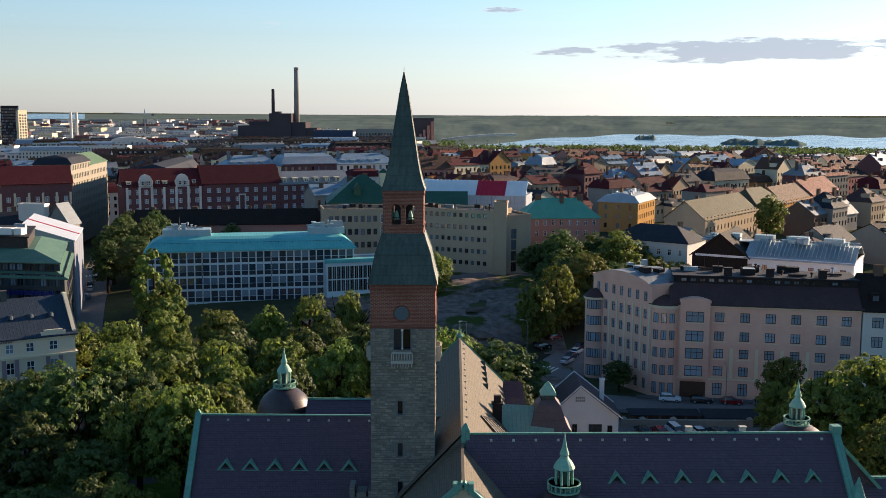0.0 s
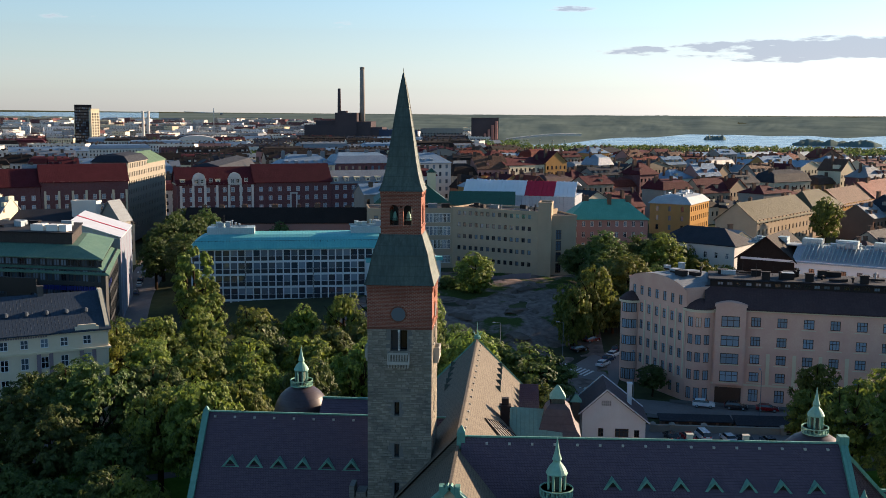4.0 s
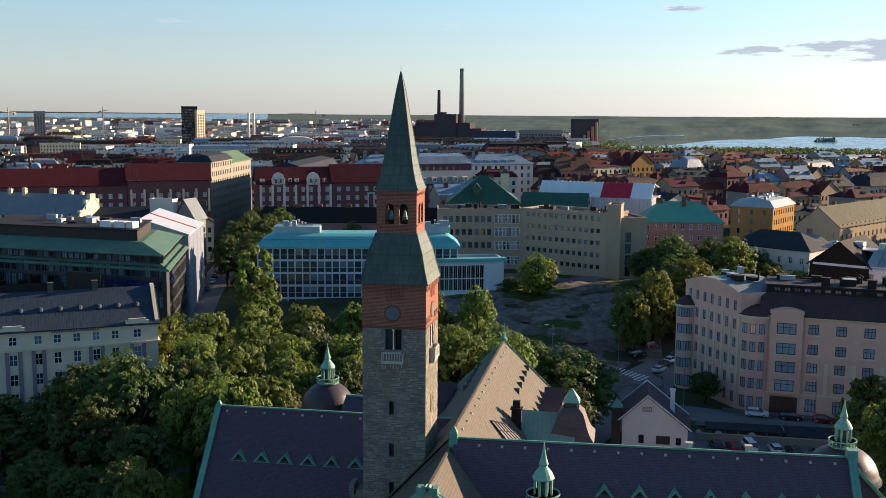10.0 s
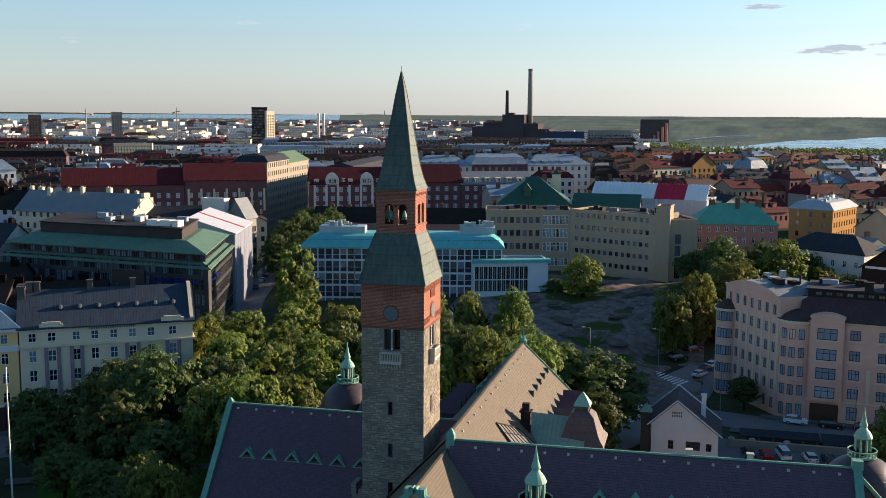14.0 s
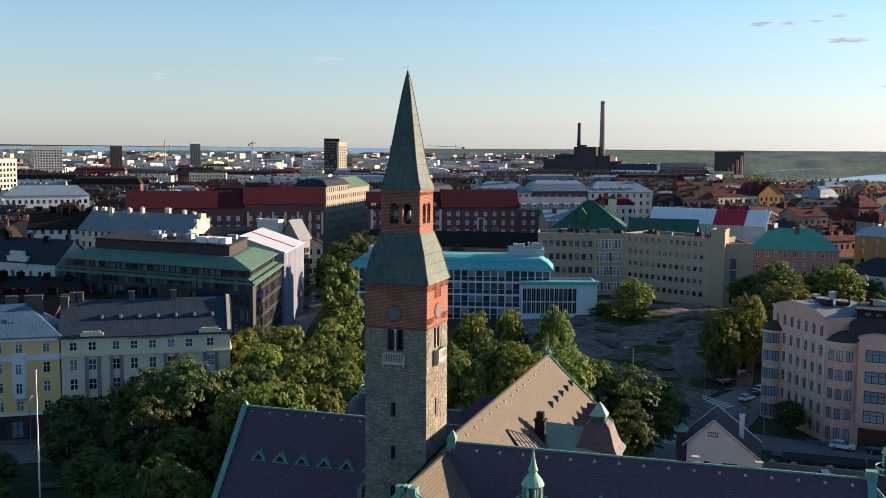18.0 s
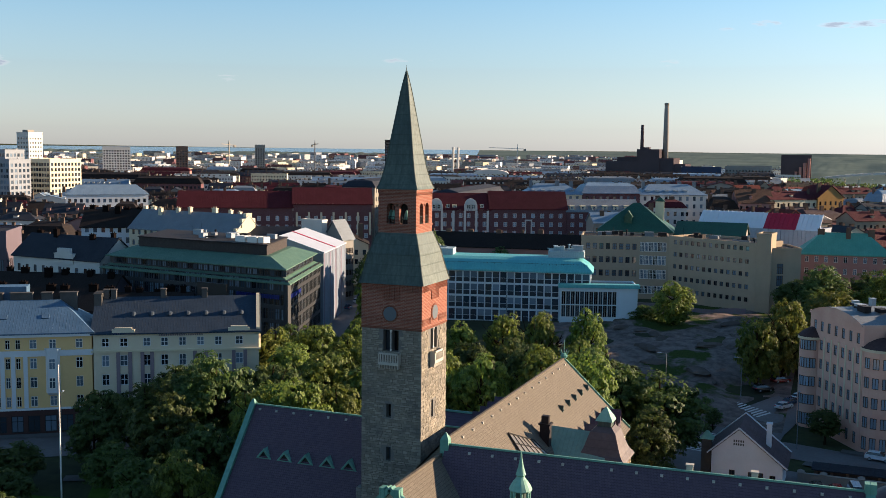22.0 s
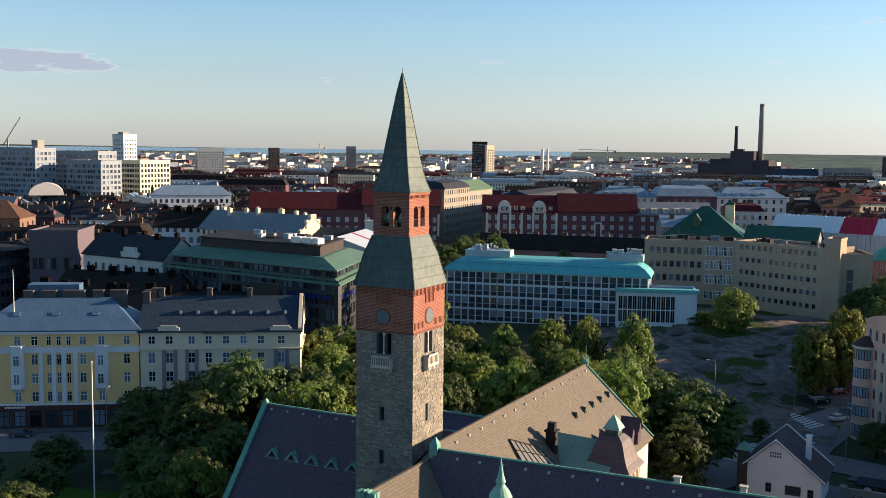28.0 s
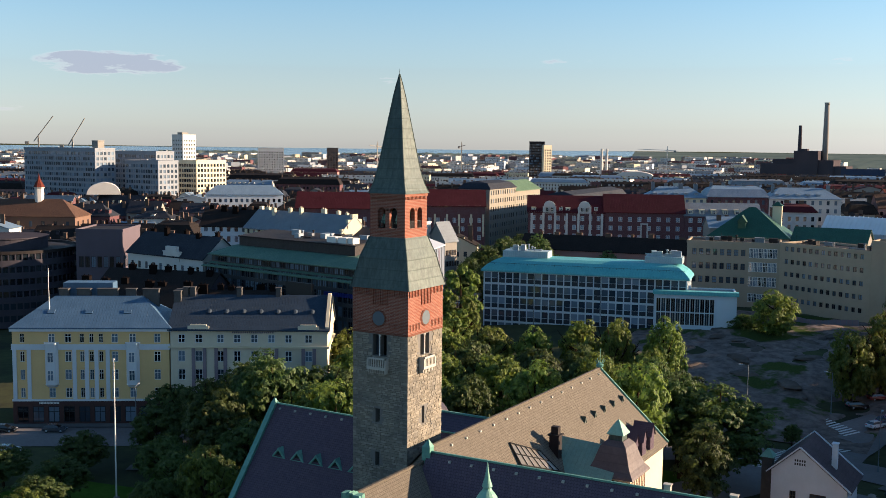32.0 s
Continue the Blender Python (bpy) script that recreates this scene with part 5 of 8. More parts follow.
def yellow_house():
    cols = [(1.9, 0.9), (7.6, 1.3), (10.8, 1.3), (13.5, 0.85), (15.35, 0.85), (17.2, 0.85), (19.9, 1.3), (23.4, 1.3), (28.2, 1.3)]
    e = building("yellow_house", "yellow stucco house with white trim and blue-grey tin roof", (-115.1, 37.5), (-89.8, 54.6), 14, 0, 19.4, [(5.5, 2.0), (9.1, 2.1), (12.75, 2.1), (16.6, 1.8)], 9, R_YELLOW, TIN_YH, "hip", 5.6, (1.15, 2.1), "tee", WHITE, sides="fl", side_bays=4,
                 cornice=WHITE_BLUE, belts=((18.9, 0.4, 0.5), (15.2, 0.18, 1.1), (4.85, 0.2, 0.4)), chimneys=0, cols=cols)
    for x in (12.0, 14.4, 16.3, 18.5, 0.4, 3.2):
        block_part(e, "pilaster", x - 0.38, x + 0.38, -0.16, 0, 5.3, 15.2, WHITE_BLUE)
    for x in (7.6, 23.4):
        b = MB()
        b.prism([(x - 1.3, 0), (x - 0.85, -0.95), (x + 0.85, -0.95), (x + 1.3, 0)], 8.3, 16.3)
        b.prism([(x - 1.5, 0), (x - 1.0, -1.15), (x + 1.0, -1.15), (x + 1.5, 0)], 16.3, 16.7)
        b.prism([(x - 0.9, 0), (x - 0.5, -0.5), (x + 0.5, -0.5), (x + 0.9, 0)], 7.7, 8.3, 0, [(x - 1.4, 0), (x - 0.95, -1.05), (x + 0.95, -1.05), (x + 1.4, 0)])
        b.ob("oriel", WHITE_BLUE, e, "white oriel bay")
        for z in (9.1, 12.75):
            win_row(e, [x], 1.2, z, 2.1, -0.96, "tee", WHITE, GLASS)
    shop = MB().box(-0.1, 30.6, -0.12, 0.0, 4.1, 4.85)
    for i in range(11):
        x = 0.3 + i * 3.0
        shop.box(x - 0.42, x + 0.42, -0.14, 0.0, 0, 4.1).box(x + 0.42, x + 2.58, -0.12, 0.0, 0, 0.6).box(x + 0.42, x + 2.58, -0.12, 0.0, 3.8, 4.1)
    shop.ob("shop_front", plain("brown_stone", "4a302c", 0.7), e, "dark brown shop front")
    for i in range(10):
        win_row(e, [1.8 + i * 3.0], 2.2, 0.6, 3.2, 0.0, "tee", BLACK, GLASS if i % 3 else GLASS_DARK)
    for i in range(14):
        block_part(e, "sign_bar", 5.0 + i * 0.28, 5.2 + i * 0.28, -0.17, -0.12, 4.3, 4.65, WHITE)
    for x in (6.8, 14.2, 21.8):
        MB().box(-0.7, 0.7, -0.5, 0.5, -0.1, 0.25).ob("roof_hatch", TIN_YH, e).matrix_basis = Matrix.Translation((x, 3.2, 22.2)) @ Matrix.Rotation(radians(38), 4, "X")
    block_part(e, "attic", 7.5, 17.5, 8.8, 12.6, 20.5, 27.4, TIN_YH, "set-back grey attic behind the roof")
    for x, w in ((8.0, 0.9), (12.0, 1.3), (16.8, 2.0), (21.5, 1.0), (25.5, 1.6)):
        MB().box(x - w, x + w, 7.2, 8.4, 22, 26.2).box(x - w - 0.12, x + w + 0.12, 7.05, 8.55, 26.2, 26.4).ob("chimney", CHIM_GREY, e)


def white_house():
    cols = [(2.2, 1.4), (5.6, 1.5), (9.9, 1.4), (13.2, 1.4), (16.6, 1.4), (20.0, 1.4), (23.4, 1.4), (27.4, 1.5)]
    e = building("white_house", "white and mauve stone house with a long slate-grey roof", (-89.6, 54.75), (-63.2, 71.3), 15, 0, 19.4, [(1.0, 3.2), (5.5, 2.2), (9.1, 2.2), (12.8, 2.2), (16.6, 1.7)], 9, R_IVORY, TIN_SLATE, "gable", 5.6, (1.4, 2.1), "cross", WHITE_BLUE,
                 sides="f", cornice=R_CREAM, belts=((18.95, 0.3, 0.45), (15.6, 0.4, 0.35), (4.6, 0.2, 0.4)), cols=cols)
    for a, b in ((4.2, 7.1), (8.7, 11.2), (18.6, 21.4), (26.0, 28.9)):
        block_part(e, "stone_panel", a, a + 0.7, -0.2, 0, 4.9, 15.6, R_MAUVE)
        block_part(e, "stone_panel", b - 0.7, b, -0.2, 0, 4.9, 15.6, R_MAUVE)
    for x in (5.6, 27.4):
        MB().box(x - 2.1, x + 2.1, -0.35, 0.1, 18.8, 20.0).box(x - 1.6, x + 1.6, -0.35, 0.1, 20.0, 20.35).ob("parapet_gable", R_IVORY, e)
    for i in range(20):
        block_part(e, "sign_bar", 12.2 + i * 0.42, 12.48 + i * 0.42, -0.2, -0.05, 18.6, 19.2, R_MAUVE)
    for i in range(7):
        x = 7.0 + i * 3.45
        m4 = Matrix.Translation((x, 3.6, 22.25)) @ Matrix.Rotation(radians(-15), 4, "X")
        MB().at(m4).lathe([(0.62, -0.3), (0.6, 0.35), (0.42, 0.55), (0.1, 0.62)], 12).at(Matrix.Identity(4)).ob("round_dormer", TIN_SLATE, e, "small round-topped roof vent")
    MB().box(-0.5, 0.9, 5.6, 9.4, 19.0, 26.0).box(-0.6, 1.0, 5.5, 9.5, 26.0, 26.25).ob("fire_wall", CHIM_GREY, e, "grey chimney wall between the two roofs")
    end = MB()
    side = [(0, 18.5), (15.0, 18.5), (15.0, 19.9), (8.2, 25.6), (6.8, 25.6), (0, 19.9)]
    for xx in (30.7, 31.35):
        end.poly([(xx, yy, zz) for yy, zz in side])
    for (ya, za), (yb, zb) in zip(side, side[1:] + side[:1]):
        end.poly([(30.7, ya, za), (31.35, ya, za), (31.35, yb, zb), (30.7, yb, zb)])
    end.ob("parapet_gable", R_CREAM, e, "cream parapet gable catching the evening sun")
    for x in (1.6, 3.0, 12.5, 20.5):
        MB().box(x - 0.5, x + 0.5, 7.0, 8.2, 24, 26.6).box(x - 0.6, x + 0.6, 6.9, 8.3, 26.6, 26.8).ob("chimney", CHIM_GREY, e)


R_IVORY = plain("ivory_stucco", "d6cab2", 0.85, var=0.1, big=0.3)
TIN_YH = seamed("dull_blue_tin", "46627c", "54708a", 0.6, 0.45)
WHITE_BLUE = plain("white_stucco", "d5d8dc", 0.75, var=0.06)
TIN_SLATE = seamed("slate_tin", "223242", "2b3c4e", 0.6, 0.7)
CHIM_GREY = plain("grey_chimney", "5f5c5a", 0.9, var=0.25, big=0.5)
yellow_house()
white_house()


def inset(poly, d):
    """A convex outline (counter-clockwise) moved inwards by d."""
    n, out = len(poly), []
    for i in range(n):
        p, q, r = (Vector(poly[(i + k) % n]) for k in (-1, 0, 1))
        u, v = (q - p).normalized(), (r - q).normalized()
        nu, nv = Vector((-u.y, u.x)), Vector((-v.y, v.x))
        b = (nu + nv).normalized()
        out.append(tuple(q + b * (d / max(0.3, b.dot(nu)))))
    return out


def green_offices():
    front = [(-140.5, 118.0), (-79.5, 110.2)]
    e = building("green_glass_offices", "dark glazed offices with stepped green copper roofs", front[0], front[1], 1.2, 2, 23.0, rows(1.5, 3.5, 6, 2.7), 34, DARK_FRAME, DARKMETAL, "flat", 0.1, (1.4, 2.7), "tee", DARK_FRAME, GLASS, sides="f")
    side = building("office_end_front", "dark glazed end front of the copper-roofed offices", (-79.6, 110.4), (-92.3, 149.5), 1.0, 2, 23.0, rows(1.5, 3.5, 6, 2.7), 22, DARK_FRAME, DARKMETAL, "flat", 0.1, (1.4, 2.7), "tee", DARK_FRAME, GLASS, sides="f")
    inv = (Matrix.Translation((front[0][0], front[0][1], 0)) @ Matrix.Rotation(math.atan2(front[1][1] - front[0][1], front[1][0] - front[0][0]), 4, "Z")).inverted()
    ground_plan = [tuple((inv @ Vector((x, y, 0))).xy) for x, y in ((-140.5, 118.2), (-79.7, 110.5), (-92.5, 149.4), (-153, 157))]

    def tier(name, z0, i0, z1, i1, mat, label=""):
        MB().prism(inset(ground_plan, i0), z0, z1, 0, inset(ground_plan, i1)).ob(name, mat, e, label)
    tier("core", 0.2, 1.6, 20.9, 1.6, DARK_FRAME)
    tier("copper_ledge", 20.7, -0.9, 21.0, -0.9, COPPER_ROOF)
    tier("copper_ledge", 21.0, -0.8, 22.0, 1.4, COPPER_ROOF, "dull green copper roof band")
    tier("upper_storey", 22.0, 1.6, 23.9, 1.6, DARK_FRAME)
    tier("copper_edge", 23.9, 0.5, 24.15, 0.5, COPPER_ROOF)
    tier("copper_roof", 24.15, 0.6, 26.2, 6.5, COPPER_ROOF, "dull green copper roof slope")
    tier("penthouse", 26.0, 8.0, 28.6, 8.0, R_PENT, "dark brown ribbed penthouse")
    tier("penthouse_roof", 28.6, 7.7, 28.9, 7.7, DARKMETAL)
    win_row(e, [3 + i * 1.75 for i in range(33)], 1.45, 22.2, 1.5, 1.7, "double", DARK_FRAME, GLASS)
    win_row(side, [3 + i * 1.75 for i in range(20)], 1.45, 22.2, 1.5, 1.5, "double", DARK_FRAME, GLASS)
    roof_clutter(e, 10, 44, 12, 26, 28.9, 18, 5)
    for x, w in ((36.5, 1.6), (40.5, 1.5), (44, 0.9)):
        block_part(e, "plant_box", x, x + 2 * w, 10.5, 13, 28.9, 30.4, WHITE)
    blue = plain("blue_sign", "1c2a78", 0.4)
    for i in range(22):
        block_part(e, "sign_bar", 46 + i * 0.6, 46.4 + i * 0.6, -0.25, -0.1, 17.0, 18.0, blue)
        block_part(side, "sign_bar", 1 + i * 0.6, 1.4 + i * 0.6, -0.25, -0.1, 17.0, 18.0, blue)
    block_part(e, "billboard", 40.5, 49.5, -8.0, -7.2, 17.6, 20.8, BLACK, "dark sign box over the rear yard")
    block_part(e, "billboard_frame", 42, 48, -7.8, -7.4, 8, 17.6, BLACK)


DARK_FRAME = plain("dark_bronze", "36383b", 0.45, var=0.2)
R_PENT = seamed("ribbed_cladding", "2e2624", "3a302c", 0.5, 0.6)
COPPER_ROOF = seamed("dull_copper", "4a6c5c", "607d68", 0.6, 0.6)
green_offices()


def teal_offices():
    L = 56.0
    e = building("teal_offices", "white gridded office block with a turquoise copper roof", (-77.0, 162.2), (-22.3, 174.2), 13, 3.5, 21.6, rows(0.6, 3.55, 5, 3.1), 27, WHITE_GRID, TIN_TEAL, "flat", 0.2, (1.8, 3.1), "bar", WHITE_GRID, GLASS_OFFICE, sides="fr", side_bays=5, margin=0.2, reveal=0.16, cols=[(0.2 + (L - 0.4) / 27 * (i + 0.5), 1.84) for i in range(27)])
    panel = MB().box(-0.86, 0.86, 0.075, 0.1, 0.05, 1.2).mesh("spandrel", plain("navy_spandrel", "26303c", 0.35, var=0.15))
    for i in range(27):
        for z in rows(0.6, 3.55, 5):
            put("spandrel", panel, e, Matrix.Translation((0.2 + (L - 0.4) / 27 * (i + 0.5), 0, z)))
    mb = MB()
    pr = [(-0.7, 18.0), (-0.6, 18.5), (0.8, 19.9), (2.6, 21.0), (4.6, 21.6)]
    for (y0, z0), (y1, z1) in zip(pr, pr[1:]):
        mb.poly([(y0, y0, z0), (L - y0, y0, z0), (L - y1, y1, z1), (y1, y1, z1)])
        mb.poly([(L - y0, y0, z0), (L - y0, 13, z0), (L - y1, 13, z1), (L - y1, y1, z1)])
        mb.poly([(y0, 13, z0), (y0, y0, z0), (y1, y1, z1), (y1, 13, z1)])
    mb.poly([(4.6, 4.6, 21.6), (L - 4.6, 4.6, 21.6), (L - 4.6, 13, 21.6), (4.6, 13, 21.6)])
    mb.poly([(-0.7, -0.7, 18.0), (-0.7, 0.05, 18.0), (L + 0.7, 0.05, 18.0), (L + 0.7, -0.7, 18.0)])
    mb.ob("copper_roof", TIN_TEAL, e, "curved turquoise copper roof edge")
    rail = MB().beam((0.8, 0.8, 20.3), (L - 0.8, 0.8, 20.3), 0.06, 0.06)
    for i in range(29):
        rail.box(1 + i * 1.9, 1.06 + i * 1.9, 0.78, 0.84, 19.8, 20.3)
    rail.ob("snow_rail", BLACK, e)
    for a, b in ((4, 17), (L - 12, L - 2)):
        block_part(e, "plant_room", a, b, 5.5, 11.5, 21.6, 23.4, TIN_PALE, "pale blue-grey plant room")
        roof_clutter(e, a + 1, b - 1, 6, 11, 23.4, 12, int(a), [TIN_LIGHT, TIN_PALE])
    for i in (7, 16):
        x = 0.2 + i * (L - 0.4) / 27
        block_part(e, "downpipe", x - 0.06, x + 0.06, -0.1, 0.0, 0, 18, BLACK)
    a = building("white_annex", "white annex hall with a tall dark glazed front", (-29.5, 169.6), (-9.7, 176.6), 11, 7, 18.2, [(2.9, 3.2), (6.3, 3.6)], 12, WHITE_GRID, TIN_GREY, "flat", 0.35, (1.05, 6.6), "double", CONCRETE_L, GLASS_DARK, sides="f", cols=[(1.0 + i * 1.25, 1.1) for i in range(12)])
    MB().box(-0.5, 21.5, -0.6, 0.0, 10.9, 11.7).box(-0.5, 21.5, -0.6, 2.0, 11.7, 11.9).ob("copper_fascia", TIN_TEAL, a, "turquoise copper fascia")


GLASS_OFFICE = glass("office_glass", "3a4654", 0.06, 0.6)
WHITE_GRID = plain("white_panel", "ccd6dc", 0.6, var=0.06)
TIN_PALE = seamed("pale_tin", "9fb4b8", "aebfc2", 0.6, 0.4)
CONCRETE_L = plain("pale_concrete", "a49e94", 0.85, var=0.12)
teal_offices()


def beige_offices():
    e = building("beige_offices", "beige brick offices with square windows and a glazed bay", (-36, 217), (-9.5, 222.5), 14, 8, 28.0, [(7.8, 1.9), (12.0, 1.9), (16.2, 1.9)], 9, R_BEIGE, DARKMETAL, "flat", 0.5, (1.3, 1.9), "cross", WOODFRAME, sides="f", cols=[(2.2 + i * 2.05, 1.25) for i in range(8)])
    for z in (2.5, 7.2, 11.6, 15.8):
        win_row(e, [18.9 + i * 1.35 for i in range(6)], 1.3, z, 2.9 if z > 3 else 2.5, -0.02, "six", WHITE, GLASS)
    roof_clutter(e, 1, 26, 2, 12, 20.1, 14, 4, [DARKMETAL, BLACK, TIN_GREY])
    b = building("beige_office_wing", "beige brick office wing with rows of small windows", (-9.5, 222.5), (18.0, 209.0), 14, 8, 28.3, [(3.4 + 3.75 * i, 1.35) for i in range(5)], 12, R_BEIGE, DARKMETAL, "flat", 0.6, (1.25, 1.3), "double", WOODFRAME, sides="f", cols=[(2.4 + i * 2.1, 1.15) for i in range(13)])
    roof_clutter(b, 1, 29, 2, 12, 20.4, 18, 6, [DARKMETAL, BLACK, TIN_GREY])
    c = building("beige_stair_tower", "plain beige brick stair tower", (18.0, 208.6), (22, 208.2), 8, 8, 31.4, [], 1, R_BEIGE, DARKMETAL, "flat", 0.4, sides="")
    d = building("beige_office_end", "beige brick office end with a narrow glazed strip", (22.2, 210.5), (30, 213.5), 14, 8, 27.2, [(1.5, 3.0), (5, 3.0), (8.5, 3.0), (12, 3.0)], 1, R_BEIGE, DARKMETAL, "flat", 0.4, (1.8, 3), "six", WOODFRAME, sides="f", cols=[(2.4, 1.8)])


beige_offices()


def wrapped_houses():
    e = thing("wrapped_house", Matrix.Translation((-92.3, 151, 2)) @ Matrix.Rotation(radians(15.9), 4, "Z"), "house under renovation wrapped in white tarpaulin", "building")
    w = MB()
    w.prism([(-12, 0), (0, 0), (0, 30), (-12, 30)], 0, 23.8)
    w.ob("wrapped_wall", TARP_GREY, e, "wrinkled pale lavender scaffold sheeting")
    r = MB()
    roof_plane_box(r, [(0.5, -0.4, 24.2), (0.5, 30.4, 24.2), (-12.4, 30.4, 28.6), (-12.4, -0.4, 28.6)], 0.3)
    r.poly([(-12, 0, 23.8), (0, 0, 23.8), (-12, 0, 28.4)])
    r.ob("tarpaulin_roof", TARP, e, "sloping white tarpaulin roof")
    q = MB()
    roof_plane_box(q, [(0.55, 14.0, 24.3), (0.55, 15.2, 24.3), (-12.4, 15.2, 28.72), (-12.4, 14.0, 28.72)], 0.1)
    q.ob("red_stripe", TARP_RED, e)
    for i in range(10):
        MB().box(0.0, 0.14, i * 3.3, i * 3.3 + 0.12, 0, 23.8).ob("scaffold_pole", TIN_LIGHT, e)
    for z in (4, 8, 12, 16, 20):
        MB().box(0.0, 0.12, 0, 30, z, z + 0.1).ob("scaffold_rail", TIN_LIGHT, e)
    for i in range(16):
        y = 0.3 + i * 1.9
        MB().poly([(0.2, y, 0.5), (0.35, y + 0.9, 0.5), (0.3, y + 0.95, 23.6), (0.16, y + 0.1, 23.6)]).ob("sheet_fold", TARP_GREY if i % 4 else TARP_ROSE, e)
    t = building("tented_house", "house under a white tarpaulin roof with red stripes", (-9.7, 284), (32.6, 275), 16, 12, 28.5, [], 1, TARP_GREY, TARP, "flat", 0.2, sides="")
    L = 43.2
    n = 27
    for i in range(n):
        xa, xb = L * i / n, L * (i + 1) / n
        red = 15 <= i <= 21
        mb = MB()
        roof_plane_box(mb, [(xa, -0.6, 16.4), (xb - 0.1, -0.6, 16.4), (xb - 0.1, 5.0, 21.6), (xa, 5.0, 21.6)], 0.15)
        roof_plane_box(mb, [(xa, 5.0, 21.6), (xb - 0.1, 5.0, 21.6), (xb - 0.1, 16.5, 19.5), (xa, 16.5, 19.5)], 0.15)
        mb.ob("roof_panel", TARP_RED if red else TENT, t, "red tarpaulin panel" if red else "")
        MB().beam((xb - 0.05, -0.65, 16.45), (xb - 0.05, 5.0, 21.75), 0.22, 0.22).ob("roof_rib", TARP_RED if red else TENT, t)
    for i in range(30):
        xa = L * i / 30
        MB().box(xa + 0.05, xa + L / 30 - 0.05, -0.5 - 0.1 * (i % 3), -0.4, 6.0, 16.3).ob("sheet_fold", TARP_PALE, t)
    for i in range(18):
        MB().box(L * i / 17 - 0.06, L * i / 17 + 0.06, -0.35, -0.2, 0, 16.5).ob("scaffold_pole", TIN_GREY, t)
    for z in (3, 6, 9, 12, 15):
        MB().box(0, L, -0.35, -0.2, z, z + 0.12).ob("scaffold_rail", TIN_LIGHT, t)


TENT = plain("bright_tarpaulin", "dde0e6", 0.5, var=0.08, big=0.3, fine=1.2, bump=0.4)
TARP_PALE = plain("pale_sheeting", "b4bac2", 0.5, var=0.15, big=0.4, fine=1.0, bump=0.6)
TARP_ROSE = plain("rose_tarpaulin", "7a7383", 0.5, var=0.15, big=0.4, fine=1.0, bump=0.6)
TARP_GREY = plain("grey_tarpaulin", "7d8796", 0.5, var=0.15, big=0.4, fine=1.0, bump=0.7)
wrapped_houses()


def plant_roof_house():
    e = building("plant_roof_house", "pale house with ventilation plant on a light tin roof", (72, 170), (108, 151), 20, 4, 21.0, rows(2, 3.8, 4, 2.0), 10, WHITE_BLUE, DARKMETAL, "flat", 0.3, (1.4, 2.0), "tee", WOODFRAME, sides="f")
    g = MB()
    for s in (-1, 1):
        pts = [(6.5, -0.8, 23.2), (6.5, 20.5, 23.2), (6.5 + s * 8.2, 20.5, 16.8), (6.5 + s * 8.2, -0.8, 16.8)]
        roof_plane_box(g, pts if s < 0 else pts[::-1], 0.25)
    g.poly([(-1.0, -0.1, 12.5), (14.0, -0.1, 12.5), (14.0, -0.1, 17.0), (6.5, -0.1, 22.9), (-1.0, -0.1, 17.0)])
    g.ob("cross_gable", TIN_BLACK, e, "steep black tin gable")
    for i in range(24):
        x = 15.5 + i * 1.05
        MB().beam((x, 0.6, 17.9), (x, 6.8, 21.2), 0.12, 0.5).ob("roof_rib", TIN_PALE, e)
    slope(e, "roof_slope", 13.0, 41, -0.5, 17.0, 7, 20.5, TIN_LIGHT, "pale tin roof slope")
    slope(e, "roof_slope", -0.4, 41, 20.5, 17.0, 12, 20.5, TIN_LIGHT)
    block_part(e, "roof_deck", -0.4, 41, 6.9, 12.1, 20.3, 20.6, TIN_LIGHT)
    roof_clutter(e, 1, 39, 6, 13, 20.6, 46, 9, [TIN_LIGHT, TIN_PALE, TIN_BLUE])
    for x in (5, 14, 23, 32):
        block_part(e, "plant_box", x, x + 5, 7.5, 10.5, 20.6, 22.4, TIN_PALE)
    rail = MB().beam((-0.2, 7, 21.5), (40.8, 7, 21.5), 0.07, 0.07)
    for i in range(21):
        rail.box(i * 2.0, i * 2.0 + 0.06, 6.95, 7.05, 20.5, 21.5)
    rail.ob("railing", TIN_LIGHT, e)


plant_roof_house()

TIN_OLIVE = seamed("olive_tin", "4f6a50", "5c775c", 0.6, 0.7)
# cream stone toned down to grey: street shade put into the wall colour
R_STONE_SHADED = plain("shaded_stone_facade", "948f84", 0.9, var=0.12, big=0.2)
TIN_JADE = seamed("jade_copper", "4f9482", "5ea28f", 0.7, 0.55)
RED_A = building("red_row", "dark red brick apartment row with white pilasters and red roof", (-119.5, 277.5), (-92.5, 290.5), 14, 12, 31.0, rows(1.6, 3.5, 5, 1.9), 9, R_BRICK, TIN_RED, "gable", 6.0, (1.4, 1.9), "cross", WHITE, GLASS_PALE_SKY, sides="f", cornice=R_CREAM)
RED_C = building("red_row", "dark red brick apartment row with a bright red roof", (-92.4, 290.5), (-64.5, 303.8), 14, 12, 31.4, rows(1.6, 3.5, 5, 1.8), 8, R_BRICK, TIN_RED, "gable", 6.5, (1.5, 1.8), "cross", WHITE, GLASS_PALE_SKY, sides="f")
RED_D = building("red_row", "dark red brick apartment row with a mauve roof", (-64.4, 303.8), (-38, 316.4), 14, 12, 30.4, rows(1.6, 3.5, 5, 1.8), 8, R_BRICK, TIN_GREY, "gable", 4.5, (1.5, 1.8), "cross", WHITE, GLASS_PALE_SKY, sides="f")
